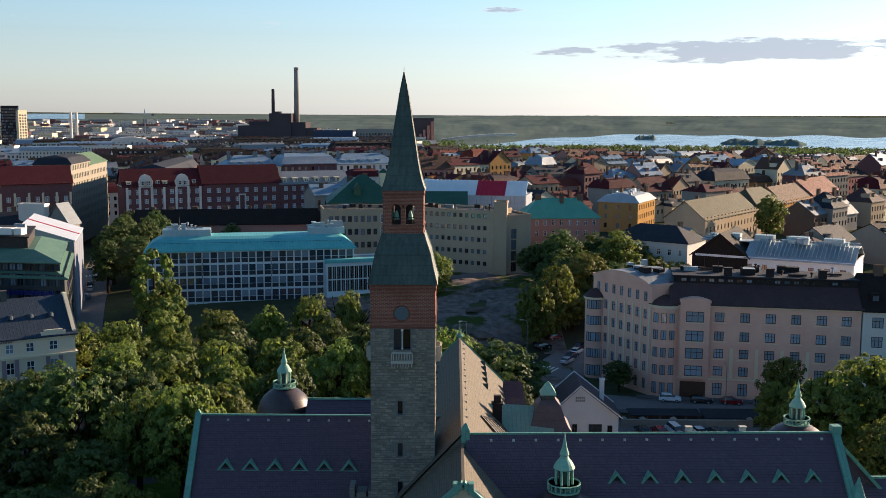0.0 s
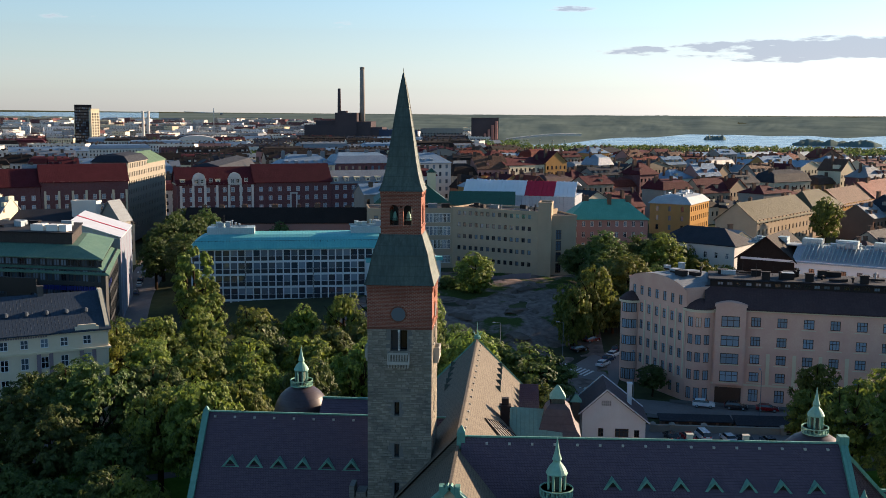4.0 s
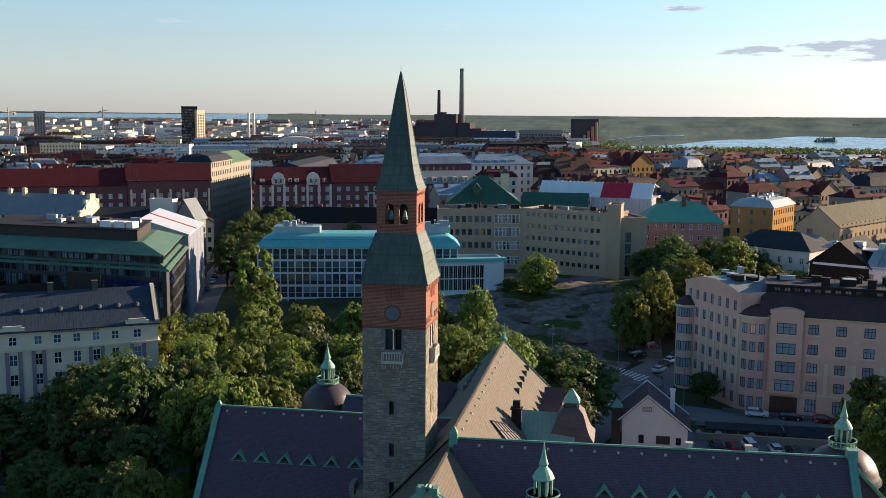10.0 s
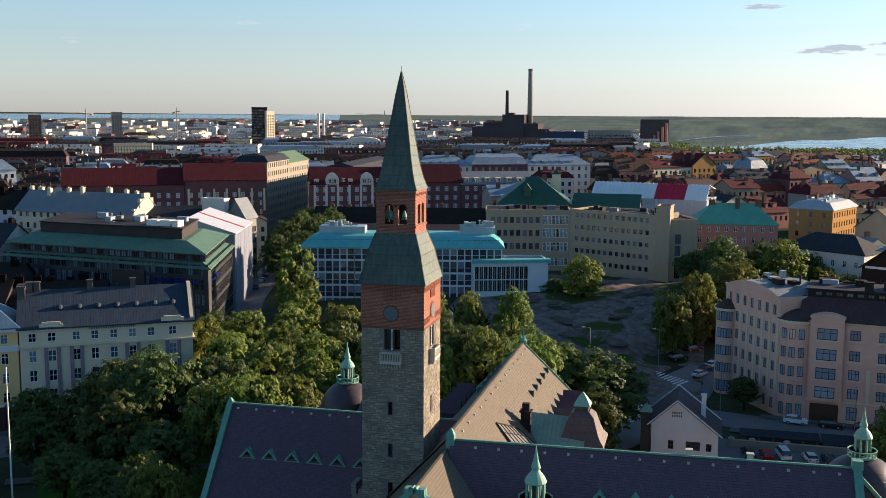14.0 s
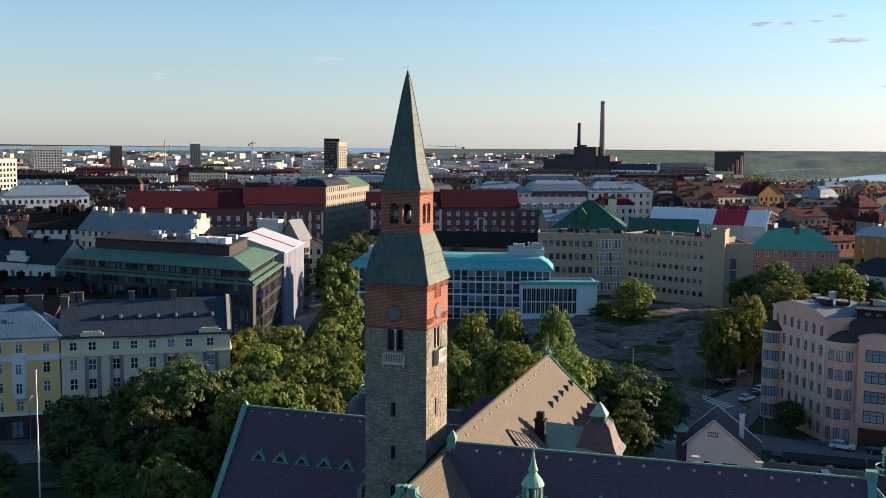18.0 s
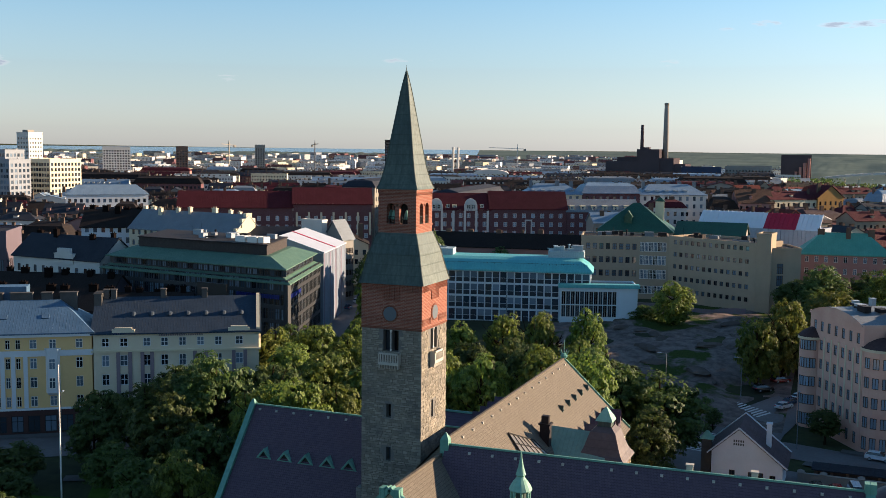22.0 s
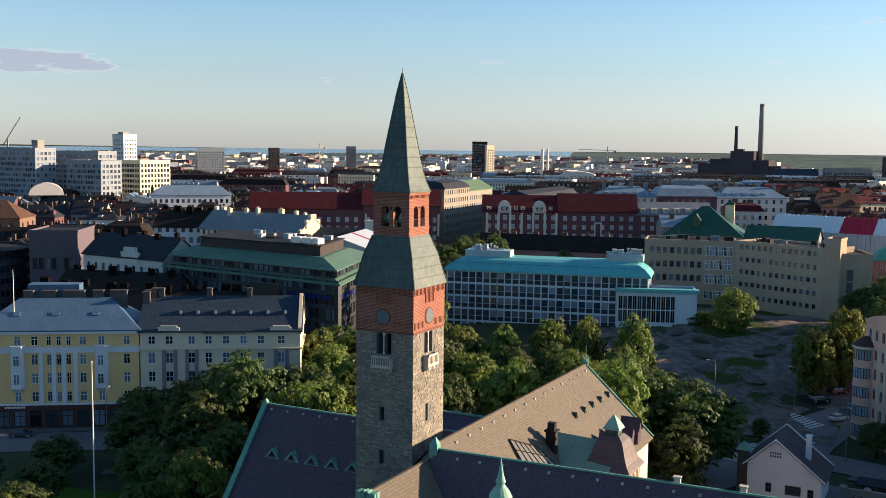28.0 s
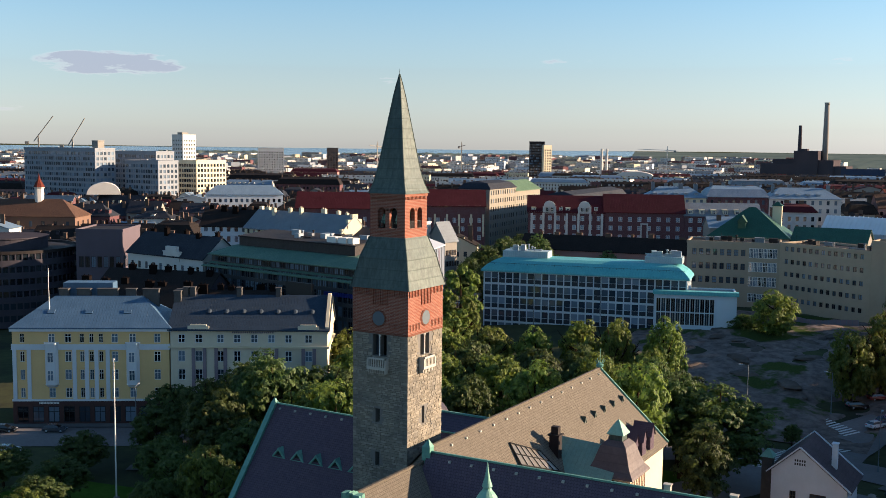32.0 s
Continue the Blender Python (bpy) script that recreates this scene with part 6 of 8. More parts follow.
building("red_row", "red brick apartment row with a red tin roof", (-205, 238.5), (-166, 261), 14, 10, 31.0, rows(1.6, 3.5, 5, 1.9), 12, R_BRICK, TIN_RED, "gable", 6.0, (1.4, 1.9), "cross", WHITE, GLASS_PALE_SKY, sides="f")
RED_B = building("red_row", "red brick apartment row with pale pilasters and a red roof", (-165.8, 261.1), (-138.5, 276.8), 14, 10, 32.5, rows(1.6, 3.5, 5, 1.9), 9, R_BRICK, TIN_RED, "gable", 6.0, (1.4, 1.9), "cross", WHITE, GLASS_PALE_SKY, sides="fr", cornice=R_CREAM)
building("street_terrace", "tall grey stone terrace with a dark roof along the street", (-143.8, 290.5), (-147.5, 322), 14, 10, 38.5, rows(1.6, 3.5, 8, 1.9), 11, R_STONE_SHADED, TIN_DARK, "mansard", 3.5, (1.2, 1.9), "cross", WHITE, sides="f", cornice=R_STONE_SHADED, joined=True)
building("street_terrace", "grey-cream terrace with a pale green roof along the street", (-147.6, 322.3), (-151.5, 356), 14, 10, 37.0, rows(1.6, 3.5, 7, 1.9), 11, R_STONE_SHADED, TIN_OLIVE, "gable", 4.0, (1.2, 1.9), "cross", WHITE, sides="f", joined=True)
building("side_street_row", "dark brick row with a dark roof along the side street", (-128.5, 372), (-120.4, 293), 14, 11, 34.0, rows(1.6, 3.5, 6, 1.9), 22, R_BRICK, TIN_DARK, "mansard", 4.5, (1.3, 1.9), "cross", WHITE, sides="f", joined=True)
CREAM = building("cream_house", "cream apartment house with a grey tin roof", (-190, 190.5), (-143, 183.5), 14, 4, 26.6, rows(2, 3.7, 6, 1.8), 16, R_CREAM, TIN_GREY, "gable", 6.0, (1.2, 1.8), "tee", WOODFRAME, sides="f", chimneys=7, cornice=R_WHITE, chimm=R_CREAM)
MB().box(46.8, 47.9, 1.0, 13.5, 21.0, 24.5).box(46.8, 47.9, 4.0, 10.5, 24.5, 27.5).box(46.7, 48.0, 6, 8.6, 27.5, 29.2).ob("fire_wall", R_CREAM, CREAM, "cream fire wall catching the sun")
for i in range(5):
    MB().box(4 + i * 9.2, 6.2 + i * 9.2, -0.9, 0.0, 15.6, 16.6).ob("balcony", R_GREY, CREAM)
building("navy_roof_house", "white house with a navy blue tin roof", (-142.5, 187), (-121, 197.5), 12, 5, 24.5, rows(2, 3.6, 5, 1.8), 10, R_WHITE, TIN_DARK, "gable", 4.0, (1.2, 1.8), "tee", WOODFRAME, sides="f")
building("white_gable_house", "white house with a plain gable and grey tin roof", (-118.5, 199.8), (-111.0, 198.4), 6, 4, 24.8, rows(2, 3.6, 5, 1.8), 4, R_GREY, TIN_GREY, "cross", 6.4, (1.0, 1.6), "tee", WOODFRAME, sides="r", side_bays=7)
building("white_slab_house", "plain white rendered rear wall", (-126, 198), (-117.8, 197), 3, 4, 31.2, [], 1, R_WHITE, TIN_GREY, "flat", 0.3, sides="")
WDH = building("white_dormer_house", "white rendered house with dark roof and small gables", (-177, 124), (-144, 121), 14, 2, 24.0, rows(2, 3.9, 5, 2.0), 10, R_WHITE, TIN_DARK, "gable", 5.5, (1.2, 1.8), "tee", WOODFRAME, sides="fr", chimneys=5, chimm=CHIM_DARK)
building("courtyard_house", "courtyard house with a black tin roof and chimneys", (-150, 78), (-118, 88), 12, 0, 17.0, rows(2, 3.6, 4, 1.8), 9, R_SHADED, TIN_BLACK, "gable", 4.0, (1.2, 1.8), "tee", WOODFRAME, sides="f", chimneys=6, chimm=CHIM_DARK)
building("courtyard_house", "courtyard house with a black tin roof", (-118, 90), (-100, 100), 12, 0, 16.0, rows(2, 3.6, 4, 1.8), 5, R_SHADED, TIN_BLACK, "gable", 4.0, (1.2, 1.8), "tee", WOODFRAME, sides="f", chimneys=6, chimm=CHIM_DARK)
building("courtyard_house", "courtyard house with a black tin roof and tall stacks", (-160, 98), (-128, 106), 12, 0, 18.0, rows(2, 3.6, 4, 1.8), 9, R_SHADED, TIN_BLACK, "gable", 4.0, (1.2, 1.8), "tee", WOODFRAME, sides="f", chimneys=6, chimm=CHIM_DARK)
# mauve panels darkened in colour for the shadow that neighbours would cast
building("mauve_offices", "modern mauve office block with a flat roof", (-196, 121), (-184, 128.5), 20, 2, 29.5, [(2.0, 1.6), (16.2, 3.4)], 7, plain("shaded_mauve_panel", "655b63", 0.85, var=0.1, big=0.2), DARKMETAL, "flat", 0.5, (1.4, 1.4), "double", DARKMETAL, sides="fr", side_bays=8)
GH = building("green_roof_hall", "low hall with a steep dark green hipped tin roof", (-38, 246), (-13, 250), 24, 10, 27.5, [], 1, R_GREY, TIN_GREEN, "hip", 9.5, sides="")
MB().box(9, 11.5, 3.0, 7.0, 20.0, 22.6).poly([(8.6, 2.6, 22.4), (11.9, 2.6, 22.4), (10.25, 2.6, 24.6)]).poly([(8.6, 2.6, 22.4), (10.25, 2.6, 24.6), (10.25, 8, 24.6), (8.6, 8, 22.4)]).poly([(11.9, 2.6, 22.4), (11.9, 8, 22.4), (10.25, 8, 24.6), (10.25, 2.6, 24.6)]).ob("dormer", TIN_GREEN, GH, "small green gabled roof dormer")
MB().box(19, 22, 14, 17, 20, 27.5).ob("roof_turret", R_CREAM, GH, "cream roof turret")
MB().prism([(18.6, 13.6), (22.4, 13.6), (22.4, 17.4), (18.6, 17.4)], 27.5, 29.0, 0, [(20.4, 15.4), (20.6, 15.4), (20.6, 15.6), (20.4, 15.6)]).ob("turret_roof", TIN_GREEN, GH)
building("green_roof_wing", "long low wing with a dark green tin roof", (-12.6, 252), (10, 252), 14, 10, 27.0, [], 1, R_GREY, TIN_GREEN, "gable", 4.0, sides="")
building("black_roof_terrace", "pink terrace behind the offices with a long black roof", (-104, 240), (-38, 250), 12, 8, 20.5, rows(8, 3.4, 1, 1.6), 24, R_ROSE, TIN_BLACK, "gable", 4.5, (1.0, 1.6), "tee", WHITE, sides="f", chimneys=8)
building("teal_roof_house", "red-brown house with a turquoise copper roof", (28.7, 233), (54.8, 236), 14, 9, 24.0, rows(2, 3.6, 4, 1.8), 9, R_ROSE, TIN_JADE, "hip", 6.5, (1.1, 1.8), "tee", WHITE, sides="f", chimneys=3)
building("sand_roof_house", "long house with a dull sand-coloured tin roof", (92.3, 244.5), (122.2, 286.7), 15, 9, 22.8, rows(2, 3.6, 4, 1.8), 15, R_BEIGE, TIN_SAND, "gable", 6.0, (1.1, 1.8), "tee", WOODFRAME, sides="f", chimneys=2)
building("sand_roof_house", "house with a hipped sand-coloured tin roof", (122.8, 287.6), (141.0, 313.2), 15, 9, 23.4, rows(2, 3.6, 4, 1.8), 9, R_BEIGE, TIN_SAND, "hip", 6.5, (1.1, 1.8), "tee", WOODFRAME, sides="f", chimneys=2)
building("brown_roof_house", "street house with a brown tile roof and chimneys", (141.6, 314), (163.0, 344.0), 15, 9, 23.0, rows(2, 3.6, 4, 1.8), 11, R_OCHRE, TILE_BROWN, "gable", 6.0, (1.1, 1.8), "tee", WOODFRAME, sides="f", chimneys=5)
building("brown_roof_house", "street house with a reddish roof and tall chimneys", (163.6, 345), (188.0, 380.0), 15, 9, 24.0, rows(2, 3.6, 4, 1.8), 12, R_ROSE, TILE_RED, "gable", 6.0, (1.1, 1.8), "tee", WOODFRAME, sides="f", chimneys=6)
e = building("ochre_house", "ochre rendered house with a bright tin roof", (77, 289), (88, 312), 16, 9, 24.6, rows(2, 3.6, 4, 1.9), 9, R_OCHRE, TIN_LIGHT, "mansard", 3.6, (1.1, 1.9), "tee", WHITE, sides="fl", joined=True, chimneys=2)
roof_clutter(e, 3, 22, 3, 13, 18.6, 12, 31, [TIN_LIGHT, WHITE_BLUE])
building("grey_roof_house", "pale house with a dark blue-grey hipped roof", (54, 206), (74.5, 191.5), 14, 8, 21.0, rows(2, 3.6, 3, 1.8), 7, R_WHITE, TIN_DARK, "hip", 4.5, (1.1, 1.8), "tee", WHITE, sides="f")

MB().box(16.5, 23.5, -0.3, 0.6, 20.5, 23.2).box(17.6, 22.4, -0.3, 0.6, 23.2, 24.8).box(16.3, 23.7, -0.4, 0.7, 23.2, 23.4).ob("parapet_gable", R_WHITE, WDH, "white stepped parapet gable")
for i in range(7):
    block_part(RED_A, "pilaster", 1.0 + i * 4.6, 1.9 + i * 4.6, -0.35, 0, 0.5, 18.4, R_WHITE)
    block_part(RED_B, "pilaster", 1.0 + i * 4.9, 1.8 + i * 4.9, -0.3, 0, 10.0, 19.0, R_CREAM)
for x in (8.4, 22.2):
    MB().box(x - 2.6, x + 2.6, -0.5, 1.5, 18.4, 21.0).ob("parapet_gable", R_WHITE, RED_A, "white arched roof gable")
    MB().at(Matrix.Translation((x, 1.5, 21.0)) @ Matrix.Rotation(radians(90), 4, "X")).lathe([(2.3, 0), (2.3, 2.0)], 20).at(Matrix.Identity(4)).ob("gable_head", R_WHITE, RED_A)
    win_row(RED_A, [x - 1.0, x + 1.0], 1.2, 19.2, 1.6, -0.5, "cross", WHITE, GLASS_DARK)
    win_row(RED_A, [x + 4.5], 1.4, 19.6, 1.4, 0.4, "cross", WHITE, GLASS_DARK)
for e, n in ((RED_A, 4), (RED_B, 8), (RED_D, 6)):
    for i in range(n):
        x = 2.2 + i * (27.0 / n)
        MB().box(x - 0.9, x + 0.9, 0.5, 3.5, 18.6, 20.6).box(x - 1.05, x + 1.05, 0.35, 3.6, 20.6, 20.8).ob("dormer", R_CREAM, e, "pale boxed roof dormer")
        win_row(e, [x], 1.2, 19.1, 1.2, 0.5, "cross", WHITE, GLASS_DARK)
arch = MB().at(Matrix.Translation((15.5, -0.05, 0)))
for s in (-1.2, 1.2):
    arch.box(s - 0.25, s + 0.25, -0.2, 0.1, 2, 14.5)
arch.box(-1.5, 1.5, -0.25, 0.1, 14.5, 15.0)
arch.ob("portal", R_WHITE, RED_C, "tall white stair portal")


# ---- small house in the yard ----
def yard_house():
    e = thing("yard_house", Matrix.Translation((28.6, 70.5, 0)), "small cream rendered house with a steep grey roof and chimney", "house")
    w = MB()
    w.prism([(-4.3, 0), (7.0, 0), (7.0, 10), (-4.3, 10)], 0, 4.4)
    for y in (0, 10):
        w.poly([(-4.3, y, 4.4), (7.0, y, 4.4), (7.0, y, 4.5), (0, y, 9.9), (-4.3, y, 6.0)])
    w.poly([(-4.3, 0, 4.4), (-4.3, 10, 4.4), (-4.3, 10, 6.0), (-4.3, 0, 6.0)])
    w.ob("wall", R_HOUSE, e)
    r = MB()
    roof_plane_box(r, [(-5.0, -0.5, 5.6), (0, -0.5, 10.2), (0, 10.5, 10.2), (-5.0, 10.5, 5.6)][::-1], 0.2)
    roof_plane_box(r, [(0, -0.5, 10.2), (7.7, -0.5, 4.2), (7.7, 10.5, 4.2), (0, 10.5, 10.2)][::-1], 0.2)
    r.ob("roof", TIN_ROOF_YARD, e)
    for yy in (-0.5, 10.5):
        MB().beam((-5.0, yy, 5.7), (0, yy, 10.3), 0.25, 0.2).ob("verge_board", R_HOUSE, e)
        MB().beam((0, yy, 10.3), (7.7, yy, 4.3), 0.25, 0.2).ob("verge_board", R_HOUSE, e)
    MB().box(-6.2, -4.6, 1.5, 3.2, 0, 7.4).ob("porch", CHIM_GREY, e, "small dark grey side turret")
    MB().prism([(-6.5, 1.2), (-4.3, 1.2), (-4.3, 3.5), (-6.5, 3.5)], 7.4, 8.6, 0, [(-5.6, 2.2), (-5.2, 2.2), (-5.2, 2.5), (-5.6, 2.5)]).ob("porch_roof", COPPER_PALE, e, "pale green copper cap")
    MB().box(4.0, 4.8, 3.5, 4.5, 6, 10.4).box(3.9, 4.9, 3.4, 4.6, 10.4, 10.6).ob("chimney", R_HOUSE, e)
    for x, wd, h in ((-1.4, 0.9, 1.5), (1.6, 2.4, 1.5), (5.0, 0.9, 1.3)):
        fm, pm = window_mesh(wd, h, "six" if wd > 2 else "cross", WOODFRAME, GLASS_DARK)
        o = put("window", fm, e, Matrix.Translation((x, -0.09, 1.6)))
        put("pane", pm, o, Matrix.Identity(4))
    for i in range(5):
        for j in range(2):
            MB().box(-0.85 + i * 0.36, -0.65 + i * 0.36, -0.05, 0.01, 7.3 + j * 0.55, 7.65 + j * 0.55).ob("vent_slot", BLACK, e)


def curved_offices():
    """Drum-shaped offices: floors of dark glazing between brown bands, and a set-back top ring."""
    x, y = -225, 118
    e = thing("curved_offices", Matrix.Translation((x, y, 0)), "dark drum-shaped office block with bands of windows", "building")
    for i in range(6):
        z = 0.5 + i * 3.7
        MB().lathe([(22.0, z), (22.0, z + 1.9)], 64).ob("spandrel", R_SHADED, e)
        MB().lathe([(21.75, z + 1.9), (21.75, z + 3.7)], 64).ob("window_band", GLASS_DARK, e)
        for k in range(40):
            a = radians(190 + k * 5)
            MB().at(Matrix.Rotation(a, 4, "Z")).box(21.7, 22.0, -0.2, 0.2, z + 1.9, z + 3.7).at(Matrix.Identity(4)).ob("mullion", R_SHADED, e)
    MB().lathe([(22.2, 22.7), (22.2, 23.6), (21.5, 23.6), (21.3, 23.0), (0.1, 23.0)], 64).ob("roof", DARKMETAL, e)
    MB().lathe([(12.5, 23.0), (12.5, 26.2), (12.9, 26.3), (12.9, 26.7), (0.1, 26.9)], 48).ob("roof_ring", R_SHADED, e, "set-back brown top ring")


curved_offices()
BWH = building("black_roof_house", "pale blue-white house under a black roof", (-208, 187), (-189, 196), 14, 4, 26.5, rows(2, 3.7, 6, 2.0), 7, WHITE_BLUE, TIN_BLACK, "gable", 5.5, (1.3, 2.0), "tee", WOODFRAME, sides="f", chimneys=5, chimm=CHIM_DARK)
MB().box(20.6, 21.4, -0.2, 14.2, 20.5, 24.0).box(20.6, 21.4, 3.0, 11.0, 24.0, 27.5).box(20.5, 21.5, 5.6, 8.6, 27.5, 29.6).ob("fire_wall", R_CREAM, BWH, "cream fire wall catching the sun")
building("blue_roof_hall", "long hall with a pale blue tin roof and white wall", (-381, 372), (-346, 402), 14, 6, 26.0, [(15.5, 2.2)], 14, WHITE_BLUE, TIN_BLUE, "hip", 5.8, (1.6, 2.2), "double", WHITE, sides="f", joined=True)


def office_slabs():
    """Office slabs over the western roofs: shaded fronts, sunlit ends."""
    for nm, lb, x0, x1, y, d, zt, wm, gm in (("white_office_slab", "white office slab with long bands of windows", -590, -515, 405, 18, 52.5, R_GREYWHITE, GLASS_OFFICE),
                                             ("white_office_slab", "white office slab with a gridded front and lit end", -503, -471, 421, 19, 44.4, R_GREYWHITE, GLASS_OFFICE),
                                             ("white_office_slab", "white office slab behind the others", -560, -505, 452, 18, 50.5, R_GREYWHITE, GLASS_OFFICE),
                                             ("cream_office_slab", "cream office slab with a sunlit end", -493, -475, 462, 31, 44.4, R_CREAM, GLASS_DARK)):
        e = building(nm, lb, (x0, y), (x1, y), d, 0, zt, rows(zt - 34, 3.7, 9, 2.2), int((x1 - x0) / 2.4), wm, DARKMETAL, "flat", 0.6, (2.2, 2.2), "double", WHITE, gm, sides="fr", side_bays=max(4, int(d / 3.2)), joined=True)
        roof_clutter(e, 3, x1 - x0 - 3, 4, d - 4, zt, 7, int(-x0), [TIN_LIGHT, TIN_GREY])
    e = building("white_high_rise", "white slab tower over the city roofs", (-653, 615), (-639.5, 615), 17, 0, 65, rows(40, 3.8, 6, 1.6), 4, R_WHITE, DARKMETAL, "flat", 0.5, (1.6, 1.6), "double", WHITE, GLASS_DARK, sides="fr", side_bays=5, joined=True)
    block_part(e, "plant_room", 3, 9, 4, 12, 65, 67.5, R_GREY)
    e = building("stair_tower", "slim grey stair tower of an office slab", (-541, 425), (-535, 425), 6, 0, 58, [], 1, R_GREY, DARKMETAL, "flat", 0.4, sides="")


R_GREYWHITE = plain("grey_white_panel", "8d939b", 0.8, var=0.08, big=0.2)
office_slabs()
for k, (a, b, wm, rf, nb) in enumerate((((-97, 352), (-74, 365), R_CREAM, "hip", 8), ((-73.8, 365.2), (-50, 378.6), R_BRICK, "mansard", 8), ((-49.8, 378.8), (-22, 394.5), R_WHITE, "hip", 9))):
    e = building("blue_roof_house", "apartment house with a pale blue tin roof and dormers", a, b, 14, 12, 34.5 + 0.6 * (k % 2), rows(2, 3.6, 6, 1.9), nb, wm, TIN_BLUE, rf, 5.0, (1.3, 1.9), "cross", WHITE, sides="fr", joined=True, chimneys=4, chimm=TIN_GREY)
    for i in range(5):
        MB().box(3 + i * 4.6, 4.6 + i * 4.6, 1.2, 4.5, 22.6, 24.6).box(2.85 + i * 4.6, 4.75 + i * 4.6, 1.0, 4.7, 24.6, 24.8).ob("dormer", TIN_LIGHT, e)
e = building("red_roof_hall", "brick hall with a red tile roof and a small cupola", (-380, 209), (-333, 235), 20, 8, 21.5, rows(4, 5, 2, 2.6), 9, R_BROWN, TILE_BROWN, "hip", 8.0, (1.6, 2.6), "tee", WHITE, sides="fr", joined=True)
MB().lathe([(2.2, 19), (2.2, 26.5), (2.6, 26.7), (2.6, 27.1)], 8, 33, 10).ob("cupola", R_WHITE, e, "white octagonal cupola")
MB().lathe([(2.9, 27.1), (1.6, 29.4), (0.5, 31.2), (0.05, 34)], 8, 33, 10).ob("cupola_roof", TILE_RED, e, "red pointed cupola roof")
TIN_ROOF_YARD = seamed("plum_tin", "58494c", "645456", 0.6, 0.75)
R_HOUSE = plain("house_render", "dddee4", 0.9, var=0.1, big=0.3)
yard_house()

# ---- trees ----
def crown_mesh(seed, kind="round", mat=None, leaves=9000):
    """A crown 1 m high and about 1 m wide on z 0: uneven boughs, each set with tufts of small leaves, and a loose dark heart."""
    rs = random.Random(seed)
    mb = MB()

    def leaf(p, n, s):
        u = n.orthogonal().normalized()
        v = n.cross(u)
        a = rs.uniform(0, 6.283)
        u, v = u * math.cos(a) + v * math.sin(a), v * math.cos(a) - u * math.sin(a)
        k = len(mb.v)
        mb.v += [tuple(p - u * s), tuple(p - v * s * 0.75 + n * s * 0.25), tuple(p + u * s), tuple(p + v * s * 0.75 + n * s * 0.25)]
        mb.f.append((k, k + 1, k + 2, k + 3))
        mb.m.append(0)

    def any_way(low):
        a, t = rs.uniform(0, 6.283), math.acos(rs.uniform(low, 1))
        return Vector((math.sin(t) * math.cos(a), math.sin(t) * math.sin(a), math.cos(t)))
    boughs = []
    nb = 26 if kind == "round" else 24
    for i in range(nb):
        if kind == "tall":
            u = (i + rs.random()) / nb
            r = 0.27 * math.sin(math.pi * min(1, 0.16 + 0.84 * (1 - u))) + 0.02
            a = i * 2.4 + rs.uniform(-0.5, 0.5)
            boughs.append((Vector((r * 0.75 * math.cos(a), r * 0.75 * math.sin(a), 0.1 + 0.82 * u)), rs.uniform(0.075, 0.125) * (1.1 - 0.4 * u)))
        else:
            z = 1 - 2 * (i + 0.5) / nb
            a, q = i * 2.4 + rs.uniform(-0.4, 0.4), rs.uniform(0.7, 1.0)
            w = math.sqrt(max(0, 1 - z * z)) * q
            boughs.append((Vector((0.345 * w * math.cos(a), 0.345 * w * math.sin(a), 0.48 + 0.33 * z * q)), rs.uniform(0.105, 0.175)))
    tufts = 24
    per = max(4, leaves // (nb * tufts))
    for c, r in boughs:
        flat = rs.uniform(0.62, 0.85)
        for _ in range(tufts):
            d = any_way(-0.45)
            q = c + Vector((d.x, d.y, d.z * flat)) * r * rs.uniform(0.82, 1.08)
            tr = r * rs.uniform(0.2, 0.34)
            for _ in range(per):
                o = any_way(-0.3)
                n = (d * 0.9 + o * 0.5 + Vector((rs.uniform(-0.35, 0.35), rs.uniform(-0.35, 0.35), rs.uniform(0, 0.6)))).normalized()
                leaf(q + Vector((o.x, o.y, o.z * 0.7)) * tr * rs.uniform(0.5, 1.1), n, rs.uniform(0.011, 0.022))
        for _ in range(14):
            leaf(c + any_way(-1) * r * rs.uniform(0.1, 0.6), any_way(-1), rs.uniform(0.03, 0.05))
    return mb.mesh("crown", mat)


def trunk_mesh(seed):
    rs = random.Random(seed)
    mb = MB()
    mb.tube((0, 0, 0), (0.01, 0, 0.25), 0.03, 0.022, 8).tube((0.01, 0, 0.25), (0, 0.01, 0.6), 0.022, 0.012, 7).tube((0, 0.01, 0.6), (0.01, 0, 0.85), 0.012, 0.004, 5)
    for i in range(9):
        a, z = i * 2.4 + rs.uniform(-0.4, 0.4), rs.uniform(0.2, 0.55)
        l = rs.uniform(0.14, 0.25)
        b = (l * math.cos(a), l * math.sin(a), z + l * rs.uniform(0.5, 1.0))
        mb.tube((0, 0, z), b, 0.011, 0.004, 5)
        mb.tube(tuple(q * 0.6 + (0, 0, z)[i2] * 0.4 for i2, q in enumerate(b)), (b[0] * 0.9 + 0.05, b[1] * 0.9 - 0.05, b[2] + 0.1), 0.006, 0.002, 4)
    return mb.mesh("trunk", BARK)


CROWNS = {("round", m): [crown_mesh(k * 17 + ord(m), "round", {"g": LEAF, "d": LEAF_DARK, "y": LEAF_YELLOW}[m], 10600 if m != "y" else 9400) for k in range(4 if m != "y" else 2)] for m in "gdy"}
CROWNS["tall", "g"] = [crown_mesh(91, "tall", LEAF, 9200), crown_mesh(92, "tall", LEAF, 9200)]
CROWNS["tall", "d"] = [crown_mesh(93, "tall", LEAF_DARK, 9200)]
